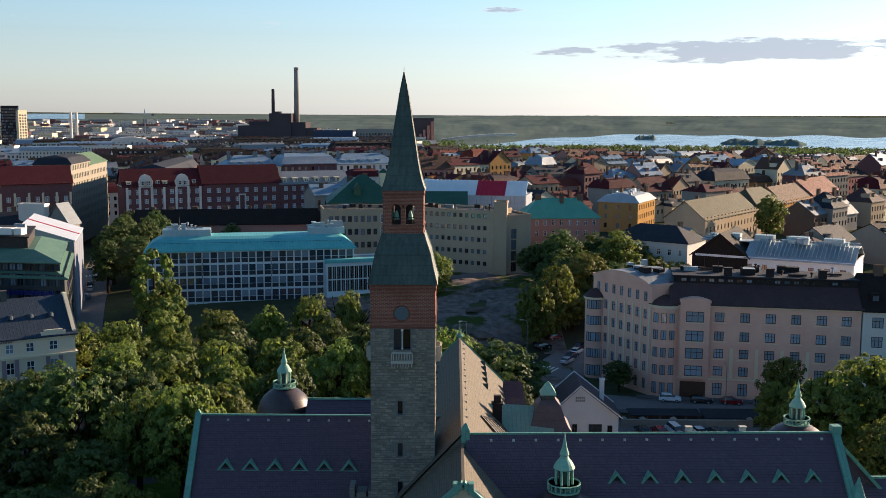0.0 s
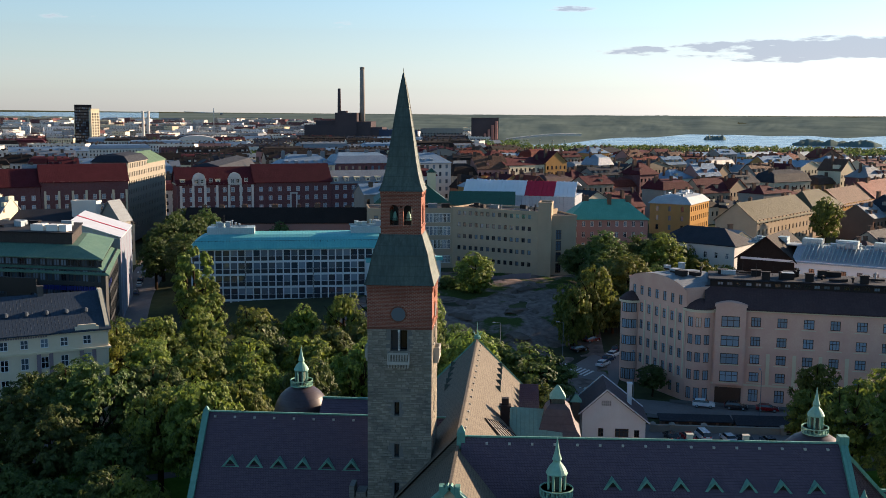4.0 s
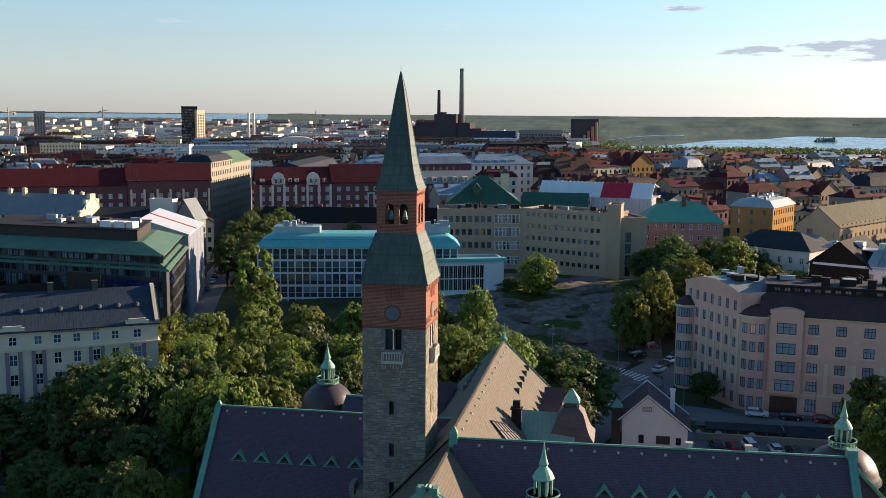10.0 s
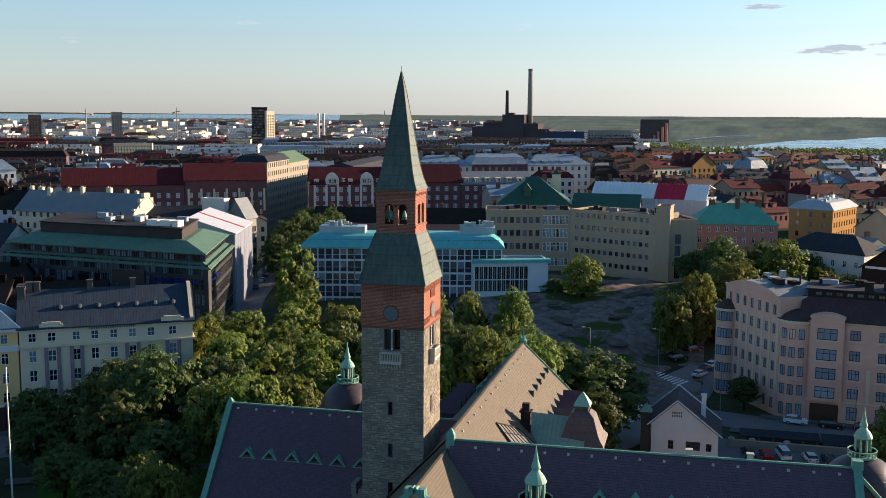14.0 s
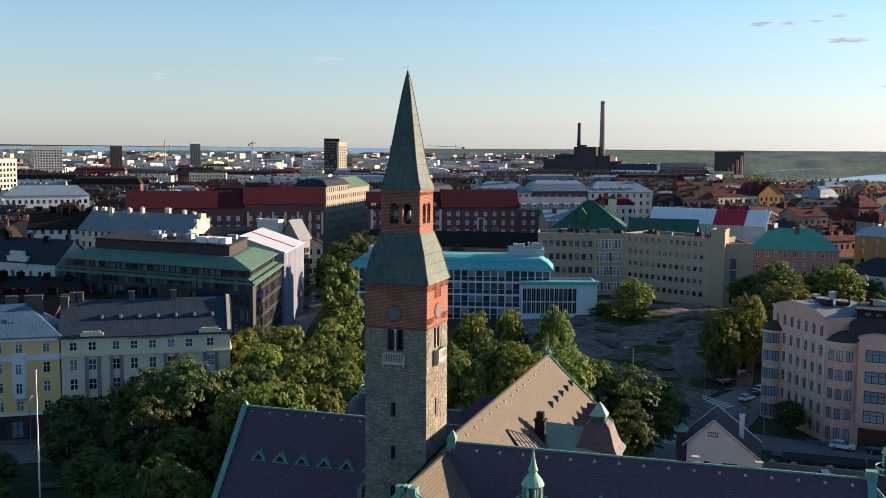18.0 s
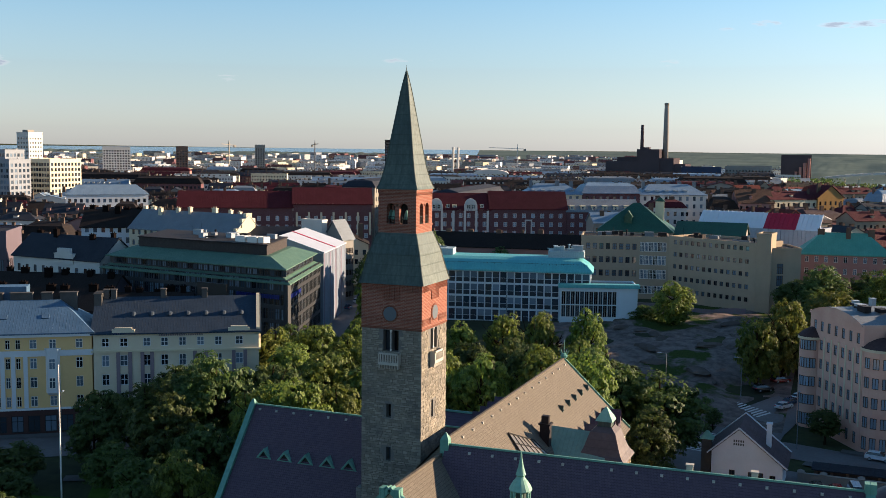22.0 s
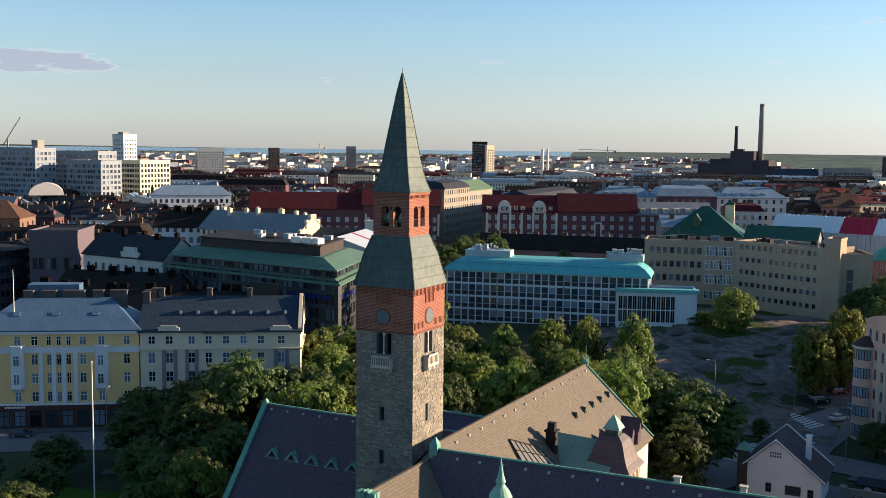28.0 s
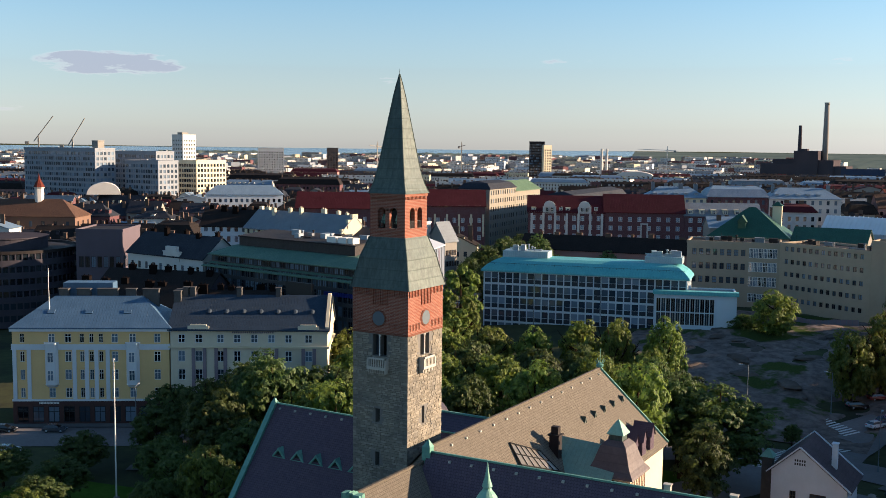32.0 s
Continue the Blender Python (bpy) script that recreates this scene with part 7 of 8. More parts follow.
TRUNKS = [trunk_mesh(k) for k in range(3)]
TREE_N = [0]


def tree(x, y, top, width, m="g", kind="round", foot=None, label=None, low=0.09):
    """top: world height of its tip; width: across the crown."""
    i = TREE_N[0] = TREE_N[0] + 1
    z = ground_z(x, y) - 0.15 if foot is None else foot
    h = top - z
    e = thing("tree", Matrix.Translation((x, y, z)) @ Matrix.Rotation(i * 2.3, 4, "Z"), label or {"g": "leafy green park tree lit by low sun", "d": "dark green leafy park tree", "y": "park tree with yellowing leaves"}[m], "tree", "park and street trees")
    pool = CROWNS[kind, m]
    put("trunk", TRUNKS[i % 3], e, Matrix.Diagonal((h, h, h, 1)))
    ch = h * (1 - low)
    wx = width / 0.88 if kind == "round" else width / 0.62
    put("crown", pool[i % len(pool)], e, Matrix.Translation((0, 0, h * low)) @ Matrix.Diagonal((wx, wx, ch, 1)))


for x, y, t, w, m in ((-34.6, 35.6, 22.6, 12, "g"), (-30, 41, 20.5, 11, "g"), (-42, 38, 20, 11, "g"), (-33.3, 5.4, 18.6, 8.5, "g"), (-37, 0, 15.5, 8, "d"), (-39, 12, 15.5, 9, "d"), (-54, 43.5, 22.4, 14, "d"), (-62, 50, 20, 13, "d"), (-47, 50, 21, 13, "d"), (-66, 40, 17, 11, "d"), (-57, 33, 17, 12, "d"), (-45, 27, 15, 11, "d"), (-50, 18, 12, 9, "d"),
                     (4, 65, 24.4, 12, "g"), (-5, 70, 23.5, 12, "g"), (-15, 66, 22.5, 12, "g"), (-26, 75, 20.6, 12, "g"), (-36, 70, 20.6, 12, "g"), (-22, 55, 20, 11, "d"), (-32, 58, 20.5, 12, "g"), (-44, 63, 21, 13, "g"), (-55, 70, 20, 12, "g"), (-48, 80, 20, 12, "g"), (-38, 86, 20, 12, "d"), (-25, 88, 20, 12, "d"), (-12, 84, 21, 12, "d"), (0, 82, 21, 12, "d"), (8, 76, 20, 11, "d"),
                     (-26.3, 112, 22.2, 9, "g"), (-17.3, 111, 23.1, 9, "g"), (-8.4, 114.5, 23.4, 9.5, "g"), (-34, 106, 20.5, 10, "g"), (-44, 104, 20, 11, "g"), (-55, 100, 20, 11, "g"), (-20, 98, 18.5, 10, "d"), (-6, 100, 19, 10, "g"), (3, 92, 18, 10, "d"),
                     (14.5, 75, 19, 18, "d"), (16, 62, 15, 10, "d"), (5, 84, 18.5, 15, "d"),
                     (40.6, 156, 25, 15, "y"), (53, 183, 28, 14, "g"), (37, 191, 27, 14, "d"), (33, 170, 20, 11, "d"), (44.8, 184.3, 21.5, 12, "y"), (36, 180, 22, 12, "d"), (54, 192, 24, 12, "d"), (63, 186, 20, 11, "y"), (30, 194, 23, 12, "d"), (70, 178, 19, 9, "y"), (50, 168, 20, 12, "d"), (58, 158, 19, 12, "d"), (42, 152, 18, 11, "d"), (52, 142, 15, 10, "d"), (48, 204, 24, 12, "d"), (38, 206, 23, 12, "d"), (62, 200, 22, 11, "y"), (36, 146, 16, 9, "y"), (40, 168, 21, 12, "d"),
                     (65.7, 51, 20.5, 13, "g"), (75, 55, 23, 15, "g"), (82, 60, 19, 12, "d"), (70, 40, 15.5, 10, "g"), (63, 66, 14, 9, "y"), (66, 74, 17, 9, "y"), (90, 50, 18, 12, "d"),
                     (-71, 33, 12, 10, "d"), (-60, 24, 11, 9, "d"), (-80, 46, 13, 10, "d"), (-70, 54, 17, 11, "d"), (-77, 22, 9, 9, "d"), (-70, 12, 8.5, 9, "d"), (-64, 3, 9.5, 9, "d"), (-84, 12, 8, 9, "d"), (-58, -4, 10, 8, "g"), (-76, 0, 8, 10, "d"), (-90, 2, 7, 9, "d"),
                     (-100, 205, 26.5, 13, "d"), (-93, 214, 27.5, 13, "d"), (-103, 226, 28, 12, "d"), (-90, 197, 25, 13, "d"), (-86, 184, 23, 12, "d"), (-95, 236, 27.5, 12, "d"), (-79, 212, 24, 12, "d"), (-108, 248, 28, 11, "d"), (-104, 214, 25, 11, "d"), (-97, 190, 23, 11, "d"), (-66, 82, 20, 12, "g"), (-62, 92, 20, 12, "g"), (-70, 95, 18, 11, "d"), (-70, 238, 22.5, 9, "d"), (-25, 262, 33, 8, "y"), (41, 104, 8, 7, "d"), (46, 119, 9, 6, "d"), (20, 106, 5, 4, "d"), (120, 262, 33, 12, "g")):
    tree(x, y, t, w, m)
for x, y, t, w in ((-65.3, 129, 28.0, 13), (-60, 120, 22, 11), (-57, 111, 20, 11)):
    tree(x, y, t, w * 0.85, "g", "tall")
# trees with crowns down to the ground at the foot of the rock
for x, y, t, w, m in ((0, 177.2, 22.6, 12.5, "g"), (-8.5, 178, 14.5, 8, "d"), (25.5, 135, 21.4, 10, "y"), (30.8, 141, 25.5, 10.5, "y"), (26, 142, 16, 9, "d"), (34.5, 147, 18, 9, "d")):
    tree(x, y, t, w, m, low=-0.1)

# ---- the town behind ----
GEN = {}


def town_meshes(L, D, floors, wallm, roofm, roof, rh, bays, glassm, sides, seed):
    """Wall and roof of a plain town house; shared by houses that are alike."""
    key = (L, D, floors, wallm.name, roofm.name, roof, rh, sides)
    if key in GEN:
        return GEN[key]
    rs = random.Random(seed)
    H = 3.5 * floors + 1.5
    wb = MB()
    for s, (o, ang, ln) in sides_of(L, D).items():
        m4 = Matrix.Translation(o) @ Matrix.Rotation(radians(ang), 4, "Z")
        if s in sides:
            n = max(2, round(ln / 3.1)) if s in "fb" else max(2, round(ln / 4))
            pierced(wb, m4, ln, H, grid(ln, n, 1.25), [(1.3 + 3.5 * i, 3.2 + 3.5 * i) for i in range(1, floors)], 0, 0.2, 1)
        else:
            wb.at(m4).poly([(0, 0, 0), (ln, 0, 0), (ln, 0, H), (0, 0, H)], 0).at(Matrix.Identity(4))
    wb.box(0.4, L - 0.4, 0.4, D - 0.4, -6, 0)
    rb = MB()
    roof_mesh(rb, L, D, H, roof, rh, 0.45)
    for i in range(max(2, int(L / 6))):
        x, y = L * (i + rs.uniform(0.2, 0.8)) / max(2, int(L / 6)), D * rs.uniform(0.3, 0.7)
        t = H + (rh if roof != "flat" else 0.5) + rs.uniform(0.5, 1.5)
        w = rs.uniform(0.45, 1.1)
        rb.box(x - w, x + w, y - 0.45, y + 0.45, H + 0.2, t, 2).box(x - w - 0.1, x + w + 0.1, y - 0.55, y + 0.55, t, t + 0.15, 2)
    if roof != "flat":
        for i in range(int(L / 4)):
            if rs.random() < 0.45:
                x, q = (i + 0.5) * L / int(L / 4), rs.uniform(0.5, 1.1)
                rb.box(x - q, x + q, D * 0.12, D * 0.4, H + 0.2, H + rh * 0.5 + 0.4, 1).box(x - q - 0.15, x + q + 0.15, D * 0.1, D * 0.42, H + rh * 0.5 + 0.4, H + rh * 0.5 + 0.6, 0)
    GEN[key] = (wb, rb, wb.mesh("wall", [wallm, glassm]), rb.mesh("roof", [roofm, wallm, CHIM]), ([wallm, glassm], [roofm, wallm, CHIM]))
    return GEN[key]


FAR_TOWN = {}


def join_town(az, got, m4):
    """Houses too far off to be told apart go into one mesh for each quarter of the town."""
    mb, mats = FAR_TOWN.setdefault(int((az + 60) / 12), (MB(), []))
    for b, ms in zip(got[:2], got[4]):
        idx = []
        for m in ms:
            if m not in mats:
                mats.append(m)
            idx.append(mats.index(m))
        k = len(mb.v)
        mb.v += [tuple(m4 @ Vector(q)) for q in b.v]
        mb.f += [tuple(k + i for i in q) for q in b.f]
        mb.m += [idx[i] for i in b.m]


WALLS = {"warm": [R_OCHRE, R_CREAM, R_ROSE, R_BEIGE, R_BRICK, R_BEIGE, R_BROWN, R_GREY, R_CREAM], "cool": [R_WHITE, R_CREAM, R_GREY, R_WHITE, R_WHITE, R_BRICK, R_ROSE]}
ROOFS = {"warm": [TILE_RED, TIN_RED, TILE_BROWN, TILE_BROWN, TIN_DARK, TIN_RED, TIN_BLACK, TIN_GREY, TIN_BLUE, TIN_LIGHT, TIN_RED], "cool": [TIN_DARK, TIN_BLACK, TIN_BLACK, TIN_GREY, TIN_BLUE, TIN_BLACK, TIN_RED, TIN_DARK]}


def free_of_built(x, y, rad):
    for px, py, ux, uy, L, D in BUILT[:NEAR_COUNT]:
        a, b = (x - px) * ux + (y - py) * uy, -(x - px) * uy + (y - py) * ux
        if -rad < a < L + rad and -rad < b < D + rad:
            return False
    return True


def town():
    rs = random.Random(11)
    for sector, (rot, a_lo, a_hi) in enumerate(((27.0, -56.0, -1.0), (43.0, -1.0, 27.0))):
        u, v = Vector((math.cos(radians(rot)), math.sin(radians(rot)))), Vector((-math.sin(radians(rot)), math.cos(radians(rot))))
        for j in range(-30, 62):
            off = j * 34.0 + (6 if j % 2 else 0)
            s = -1700.0
            while s < 1700:
                x, y = u.x * s + v.x * off, u.y * s + v.y * off
                r, az = math.hypot(x, y + 100), math.degrees(math.atan2(x, y + 100))
                far = r > 800
                L = rs.choice((40, 52, 60)) if far else rs.choice((12, 16, 18, 20, 24, 28)) if r > 520 or az < -4 else rs.choice((12, 14, 16, 18))
                gap = rs.choice((0.02, 0.02, 0.02, 12.0)) if not far else rs.choice((6.0, 14.0, 24.0))
                step = L + gap
                cx, cy = x + u.x * L / 2, y + u.y * L / 2
                ok = a_lo < az < a_hi and 300 < r < 1480
                if -2 < az and r > 960 - 3 * az:
                    ok = False
                if cy < 240 and -108 < cx < 62:
                    ok = False
                if cx > 62 and cy < 118 or (62 < cx < 112 and cy < 215):
                    ok = False
                if cx < -60 and cy < 110 and cx > -175:
                    ok = False
                if az < -18 and r > 900:
                    ok = ok and rs.random() < 0.45
                if ok and free_of_built(cx, cy, L * 0.5 + 7):
                    tone = "warm" if az > -4 else "cool"
                    flat = far and az < -12 and rs.random() < 0.5
                    # near western walls draw on darker colours that carry their shade
                    wallm = rs.choice(WALLS[tone] if r > 430 or az > -30 else [R_SHADED, R_GREY, R_BROWN, R_STONE_SHADED])
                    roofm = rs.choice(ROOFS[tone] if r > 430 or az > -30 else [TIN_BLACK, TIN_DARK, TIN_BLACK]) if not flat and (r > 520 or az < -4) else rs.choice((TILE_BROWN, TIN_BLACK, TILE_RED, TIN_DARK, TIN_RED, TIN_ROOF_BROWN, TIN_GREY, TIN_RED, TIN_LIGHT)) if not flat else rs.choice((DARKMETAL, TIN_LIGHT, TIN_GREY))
                    floors = rs.choice((2, 3, 3) if r < 500 and az > -4 else (3, 4, 4, 5) if az > -36 else (3, 4, 4)) if not far else rs.choice((3, 4)) if az > -4 else rs.choice((5, 5, 6)) if not flat else rs.choice((3, 4, 6))
                    got = town_meshes(L, 13.0 if not far else 16.0, floors, wallm, roofm, "flat" if flat else rs.choice(("gable", "gable", "mansard", "hip", "cross") if not far else ("gable", "mansard")), rs.choice((3.5, 4.5, 6.0)) if not flat else 0.6, 0, GLASS_DARK, "fr" if not far else "f", j * 7 + int(s))
                    z = land_z(cx, cy) + rs.uniform(-2.0, 1.5)
                    sh = rs.uniform(-3, 3)
                    m4 = Matrix.Translation((x + v.x * sh, y + v.y * sh, z)) @ Matrix.Rotation(radians(rot + rs.choice((0, 0, 0, 4, -5))), 4, "Z")
                    if r > 640:
                        join_town(az, got, m4)
                        s += step
                        continue
                    e = thing("town_house", m4, TOWN_LABEL[tone, "flat" if flat else "pitched"], "building", "town houses")
                    put("wall", got[2], e, Matrix.Identity(4))
                    put("roof", got[3], e, Matrix.Identity(4))
                s += step


TOWN_LABEL = {("warm", "pitched"): "rendered town house with a steep reddish or brown roof", ("warm", "flat"): "brown rendered block with a flat roof",
              ("cool", "pitched"): "pale town apartment house with a dark tin roof", ("cool", "flat"): "pale flat-roofed city block"}
NEAR_COUNT = len(BUILT)
town()


def outskirts():
    """Low pale blocks, halls and yards out towards the water."""
    rs = random.Random(77)
    for _ in range(1900):
        az, r = rs.uniform(-57, -3), math.sqrt(rs.uniform(1100 ** 2, 3100 ** 2))
        if az > -9 and r > 2300:
            continue
        x, y = r * math.sin(radians(az)), -100 + r * math.cos(radians(az))
        L, D = rs.choice((24, 40, 60)), rs.choice((14, 18, 24))
        wallm = rs.choice((R_WHITE, R_GREY, R_WHITE, R_WHITE, WHITE_BLUE, R_BRICK, R_CREAM, R_GREYWHITE))
        roofm = rs.choice((TIN_LIGHT, DARKMETAL, TIN_GREY, TIN_RED, TIN_LIGHT))
        got = town_meshes(L, D, rs.choice((2, 3, 4, 5, 6)), wallm, roofm, "flat", 0.6, 0, GLASS_DARK, "f", 5)
        join_town(az, got, Matrix.Translation((x, y, land_z(x, y) + 0.5)) @ Matrix.Rotation(radians(rs.choice((20, -12, 5, -25, 0))), 4, "Z"))


outskirts()
for mb, mats in FAR_TOWN.values():
    tagged(mb.ob("far_town", mats), "dense far quarter of pale and dark-roofed city blocks", "buildings", kind="stuff")


# ---- landmarks in the distance ----
# dark brick greyed in its colour to stand in for haze over the bay
PLANT_HAZED = plain("hazed_plant_brick", "524c50", 0.9, var=0.2, big=0.03)
CONCRETE = plain("concrete", "8f8a84", 0.9, var=0.15, big=0.05)
e = thing("power_station", Matrix.Translation((-293.5, 1551, -3)), "dark brick power station with two tall chimneys", "power station")
MB().box(-46, 4, 0, 60, 0, 40).ob("boiler_house", PLANT_HAZED, e)
MB().box(-30, 4, 12, 50, 40, 47).ob("coal_bunker", PLANT_HAZED, e)
MB().box(4, 39.5, 0, 60, 0, 60).box(8, 20, 6, 30, 60, 63).ob("boiler_hall", PLANT_HAZED, e)
MB().box(39.5, 62, 2, 60, 0, 46).box(62, 80, 4, 60, 0, 37).ob("turbine_hall", PLANT_HAZED, e)
MB().lathe([(4.6, 30), (4.2, 85), (3.5, 131)], 20, 44, 30).lathe([(3.8, 130), (3.8, 133.7)], 20, 44, 30).ob("chimney", CONCRETE, e, "tall grey-brown concrete chimney", True)
MB().lathe([(3.3, 40), (2.8, 75), (2.4, 99)], 18, 6, 30).ob("chimney", PLANT_HAZED, e, "shorter dark chimney", True)
e = building("brick_plant", "distant brown brick plant with upright stacks", (-69, 1538), (-26, 1540), 30, 0, 50, [], 1, PLANT_HAZED, DARKMETAL, "flat", 0.5, sides="")
for i in range(4):
    MB().lathe([(2.2, 0), (2.0, 26 + i * 6.5)], 10).ob("flue", R_ROSE, thing("flue_stack", Matrix.Translation((-47 + i * 6, 1534, 0)), "pale brick flue stack in the distance", "stack", "flue stacks"))
building("blue_shed", "distant dark blue industrial shed", (-208, 1480), (-150, 1486), 30, -3, 31, [], 1, plain("blue_cladding", "2c3c58", 0.7, var=0.15, big=0.05), DARKMETAL, "flat", 0.5, sides="")
building("grey_shed", "distant grey office block by the shore", (-146, 1500), (-80, 1504), 30, -3, 33, rows(4, 4, 7, 2.0), 14, R_GREY, DARKMETAL, "flat", 0.5, (2.2, 2.0), "double", WHITE, GLASS_DARK, sides="f", joined=True)
TW = [("glass_high_rise", "dark glazed high-rise block with a lit side", (-552, 1168), (-533.5, 1176.5), 14, 0, 65, rows(6, 3.6, 16, 2.2), 9, DARKMETAL, "flat", GLASS),
      # separate cream block stands in for the glass tower's sunlit side
      ("pale_high_rise", "pale concrete high-rise beside the glass one", (-532.8, 1173), (-526.5, 1184), 10, 0, 60, rows(6, 3.6, 14, 2.0), 3, R_CREAM, "flat", GLASS_DARK),
      ("cream_office_slab", "far cream block near the sea", (-700, 1500), (-684, 1506), 18, 0, 44, rows(8, 3.7, 8, 2.1), 4, R_CREAM, "flat", GLASS_DARK),
      ("grey_high_rise", "far grey high-rise near the sea", (-1022, 1590), (-1006, 1600), 16, 0, 57.5, rows(8, 3.7, 12, 2.1), 4, R_GREY, "flat", GLASS_DARK),
      ("dark_high_rise", "far dark slab block", (-903, 1185), (-889, 1195), 14, 0, 53.5, rows(8, 3.7, 11, 2.1), 4, R_BROWN, "flat", GLASS_DARK),
      ("grey_slab", "far pale grey slab block near the sea", (-984, 1120), (-954, 1145), 14, 0, 52.0, rows(8, 3.7, 11, 2.1), 10, R_WHITE, "flat", GLASS_DARK)]
for nm, lb, a, b, d, zg, zt, rw, nb, wm, rf, gm in TW:
    building(nm, lb, a, b, d, zg, zt, rw, nb, wm, DARKMETAL, rf, 0.5, (2.2, 2.0), "double", WHITE, gm, sides="fr", side_bays=4, joined=True)
for x in (-650, -640.3):
    e = thing("twin_chimney", Matrix.Translation((x, 1668, -3)), "slim pale chimney of a far plant", "chimney", "twin chimneys")
    MB().lathe([(2.5, 0), (2.3, 60)], 12).ob("flue", R_WHITE, e)


def tower_crane(x, y, h, jib, turn, col, rise=2):
    e = thing("tower_crane", Matrix.Translation((x, y, 0)) @ Matrix.Rotation(radians(turn), 4, "Z"), "far tower crane with a long jib", "crane", "tower cranes")
    MB().box(-0.6, 0.6, -0.6, 0.6, 0, h).ob("mast", col, e)
    MB().beam((-14 if rise < 9 else -5, 0, h), (jib, 0, h + rise), 0.9, 0.9).ob("jib", col, e)
    MB().prism([(-1, -1), (1, -1), (1, 1), (-1, 1)], h, h + 8, 0, [(-0.2, -0.2), (0.2, -0.2), (0.2, 0.2), (-0.2, 0.2)]).ob("apex", col, e)
    MB().box(-14, -10, -1.2, 1.2, h - 3, h).ob("counterweight", CONCRETE, e)


tower_crane(-478, 1517, 55, 46, 197, R_WHITE)
tower_crane(-905, 665, 58, 16, 40, R_GREY, 28)
tower_crane(-880, 690, 54, 14, 30, R_GREY, 30)
for x, y, h in ((-820, 1200, 56), (-760, 1350, 58)):
    tower_crane(x, y, h, 16, x, R_GREY)
# arched white halls
def arch_hall(x, y, z, w, l, h, turn, mat, label):
    e = thing("arched_hall", Matrix.Translation((x, y, z)) @ Matrix.Rotation(radians(turn), 4, "Z"), label, "hall", "arched halls")
    mb = MB()
    n = 14
    pts = [(-w / 2 * math.cos(math.pi * i / n), h * math.sin(math.pi * i / n)) for i in range(n + 1)]
    for (xa, za), (xb, zb) in zip(pts, pts[1:]):
        mb.poly([(xa, 0, za), (xb, 0, zb), (xb, l, zb), (xa, l, za)])
    mb.poly([(p, 0, q) for p, q in pts]); mb.poly([(p, l, q) for p, q in pts][::-1])
    mb.ob("shell", mat, e)


arch_hall(-417, 326, 26.5, 19, 14, 7.0, 48, R_WHITE, "white arched hall roof catching the sun")
arch_hall(-338, 990, 27, 40, 24, 5, 18, R_WHITE, "far pale domed exhibition hall")
e = thing("far_bridge", Matrix.Translation((-11, 1600, 2)), "pale arched bridge over the inlet", "bridge")
for i in range(16):
    xa, xb = -3 + i * 7.6, -3 + (i + 1) * 7.6
    za, zb = 13 + 9 * math.sin(math.pi * 0.6 * i / 16), 13 + 9 * math.sin(math.pi * 0.6 * (i + 1) / 16)
    MB().beam((xa, 0, za), (xb - 0.05, 0, zb), 15, 3.0).ob("deck_span", R_WHITE, e)
for i in range(5):
    MB().box(10 + i * 20, 13 + i * 20, -4, 4, -6, 13).ob("pier", R_CREAM, e)


# ---- woods and groves among the roofs ----
def grove(cx, cy, rx, ry, n, top, seed):
    """Many small trees too far off to tell apart, as one soft mass of leaves."""
    rs = random.Random(seed)
    mb = MB()
    for _ in range(n):
        a, q = rs.uniform(0, 6.283), math.sqrt(rs.random())
        x, y = cx + rx * q * math.cos(a), cy + ry * q * math.sin(a)
        z, r = land_z(x, y), rs.uniform(3, 5.5)
        h = top * rs.uniform(0.7, 1.1)
        for _ in range(26):
            t, p = rs.uniform(0, 6.283), math.acos(rs.uniform(-0.5, 1))
            nrm = Vector((math.sin(p) * math.cos(t), math.sin(p) * math.sin(t), math.cos(p)))
            c = Vector((x, y, z + h - r)) + Vector((nrm.x * r, nrm.y * r, nrm.z * r * 1.1))
            w = (nrm + Vector((rs.uniform(-.6, .6), rs.uniform(-.6, .6), rs.uniform(-.2, .8)))).normalized()
            o = w.orthogonal().normalized() * rs.uniform(0.7, 1.5)
            k = w.cross(o)
            i = len(mb.v)
            mb.v += [tuple(c - o), tuple(c - k), tuple(c + o), tuple(c + k)]
            mb.f.append((i, i + 1, i + 2, i + 3)); mb.m.append(0)
    tagged(mb.ob("far_grove", LEAF_DARK), "distant grove of dark green trees between the roofs", "woods", kind="stuff")


for k, (x, y, rx, ry, n, t) in enumerate(((-330, 1080, 120, 40, 120, 20), (-150, 1250, 160, 50, 160, 20), (80, 1330, 200, 70, 240, 14), (300, 1260, 200, 70, 260, 15), (-560, 1120, 120, 40, 120, 18), (-700, 1330, 160, 50, 160, 18), (-250, 900, 60, 20, 50, 18), (520, 1130, 200, 60, 240, 15), (-420, 1400, 160, 60, 160, 20), (-120, 520, 20, 10, 14, 16), (60, 620, 30, 12, 20, 18), (190, 700, 40, 16, 26, 18), (-480, 1230, 150, 40, 170, 19), (-300, 1180, 130, 40, 150, 19), (-120, 1400, 150, 40, 170, 19), (-620, 1050, 110, 30, 120, 17), (-90, 1180, 90, 30, 80, 18), (260, 1420, 240, 60, 300, 14), (560, 1300, 200, 70, 280, 14))):
    grove(x, y, rx, ry, n, t, k)

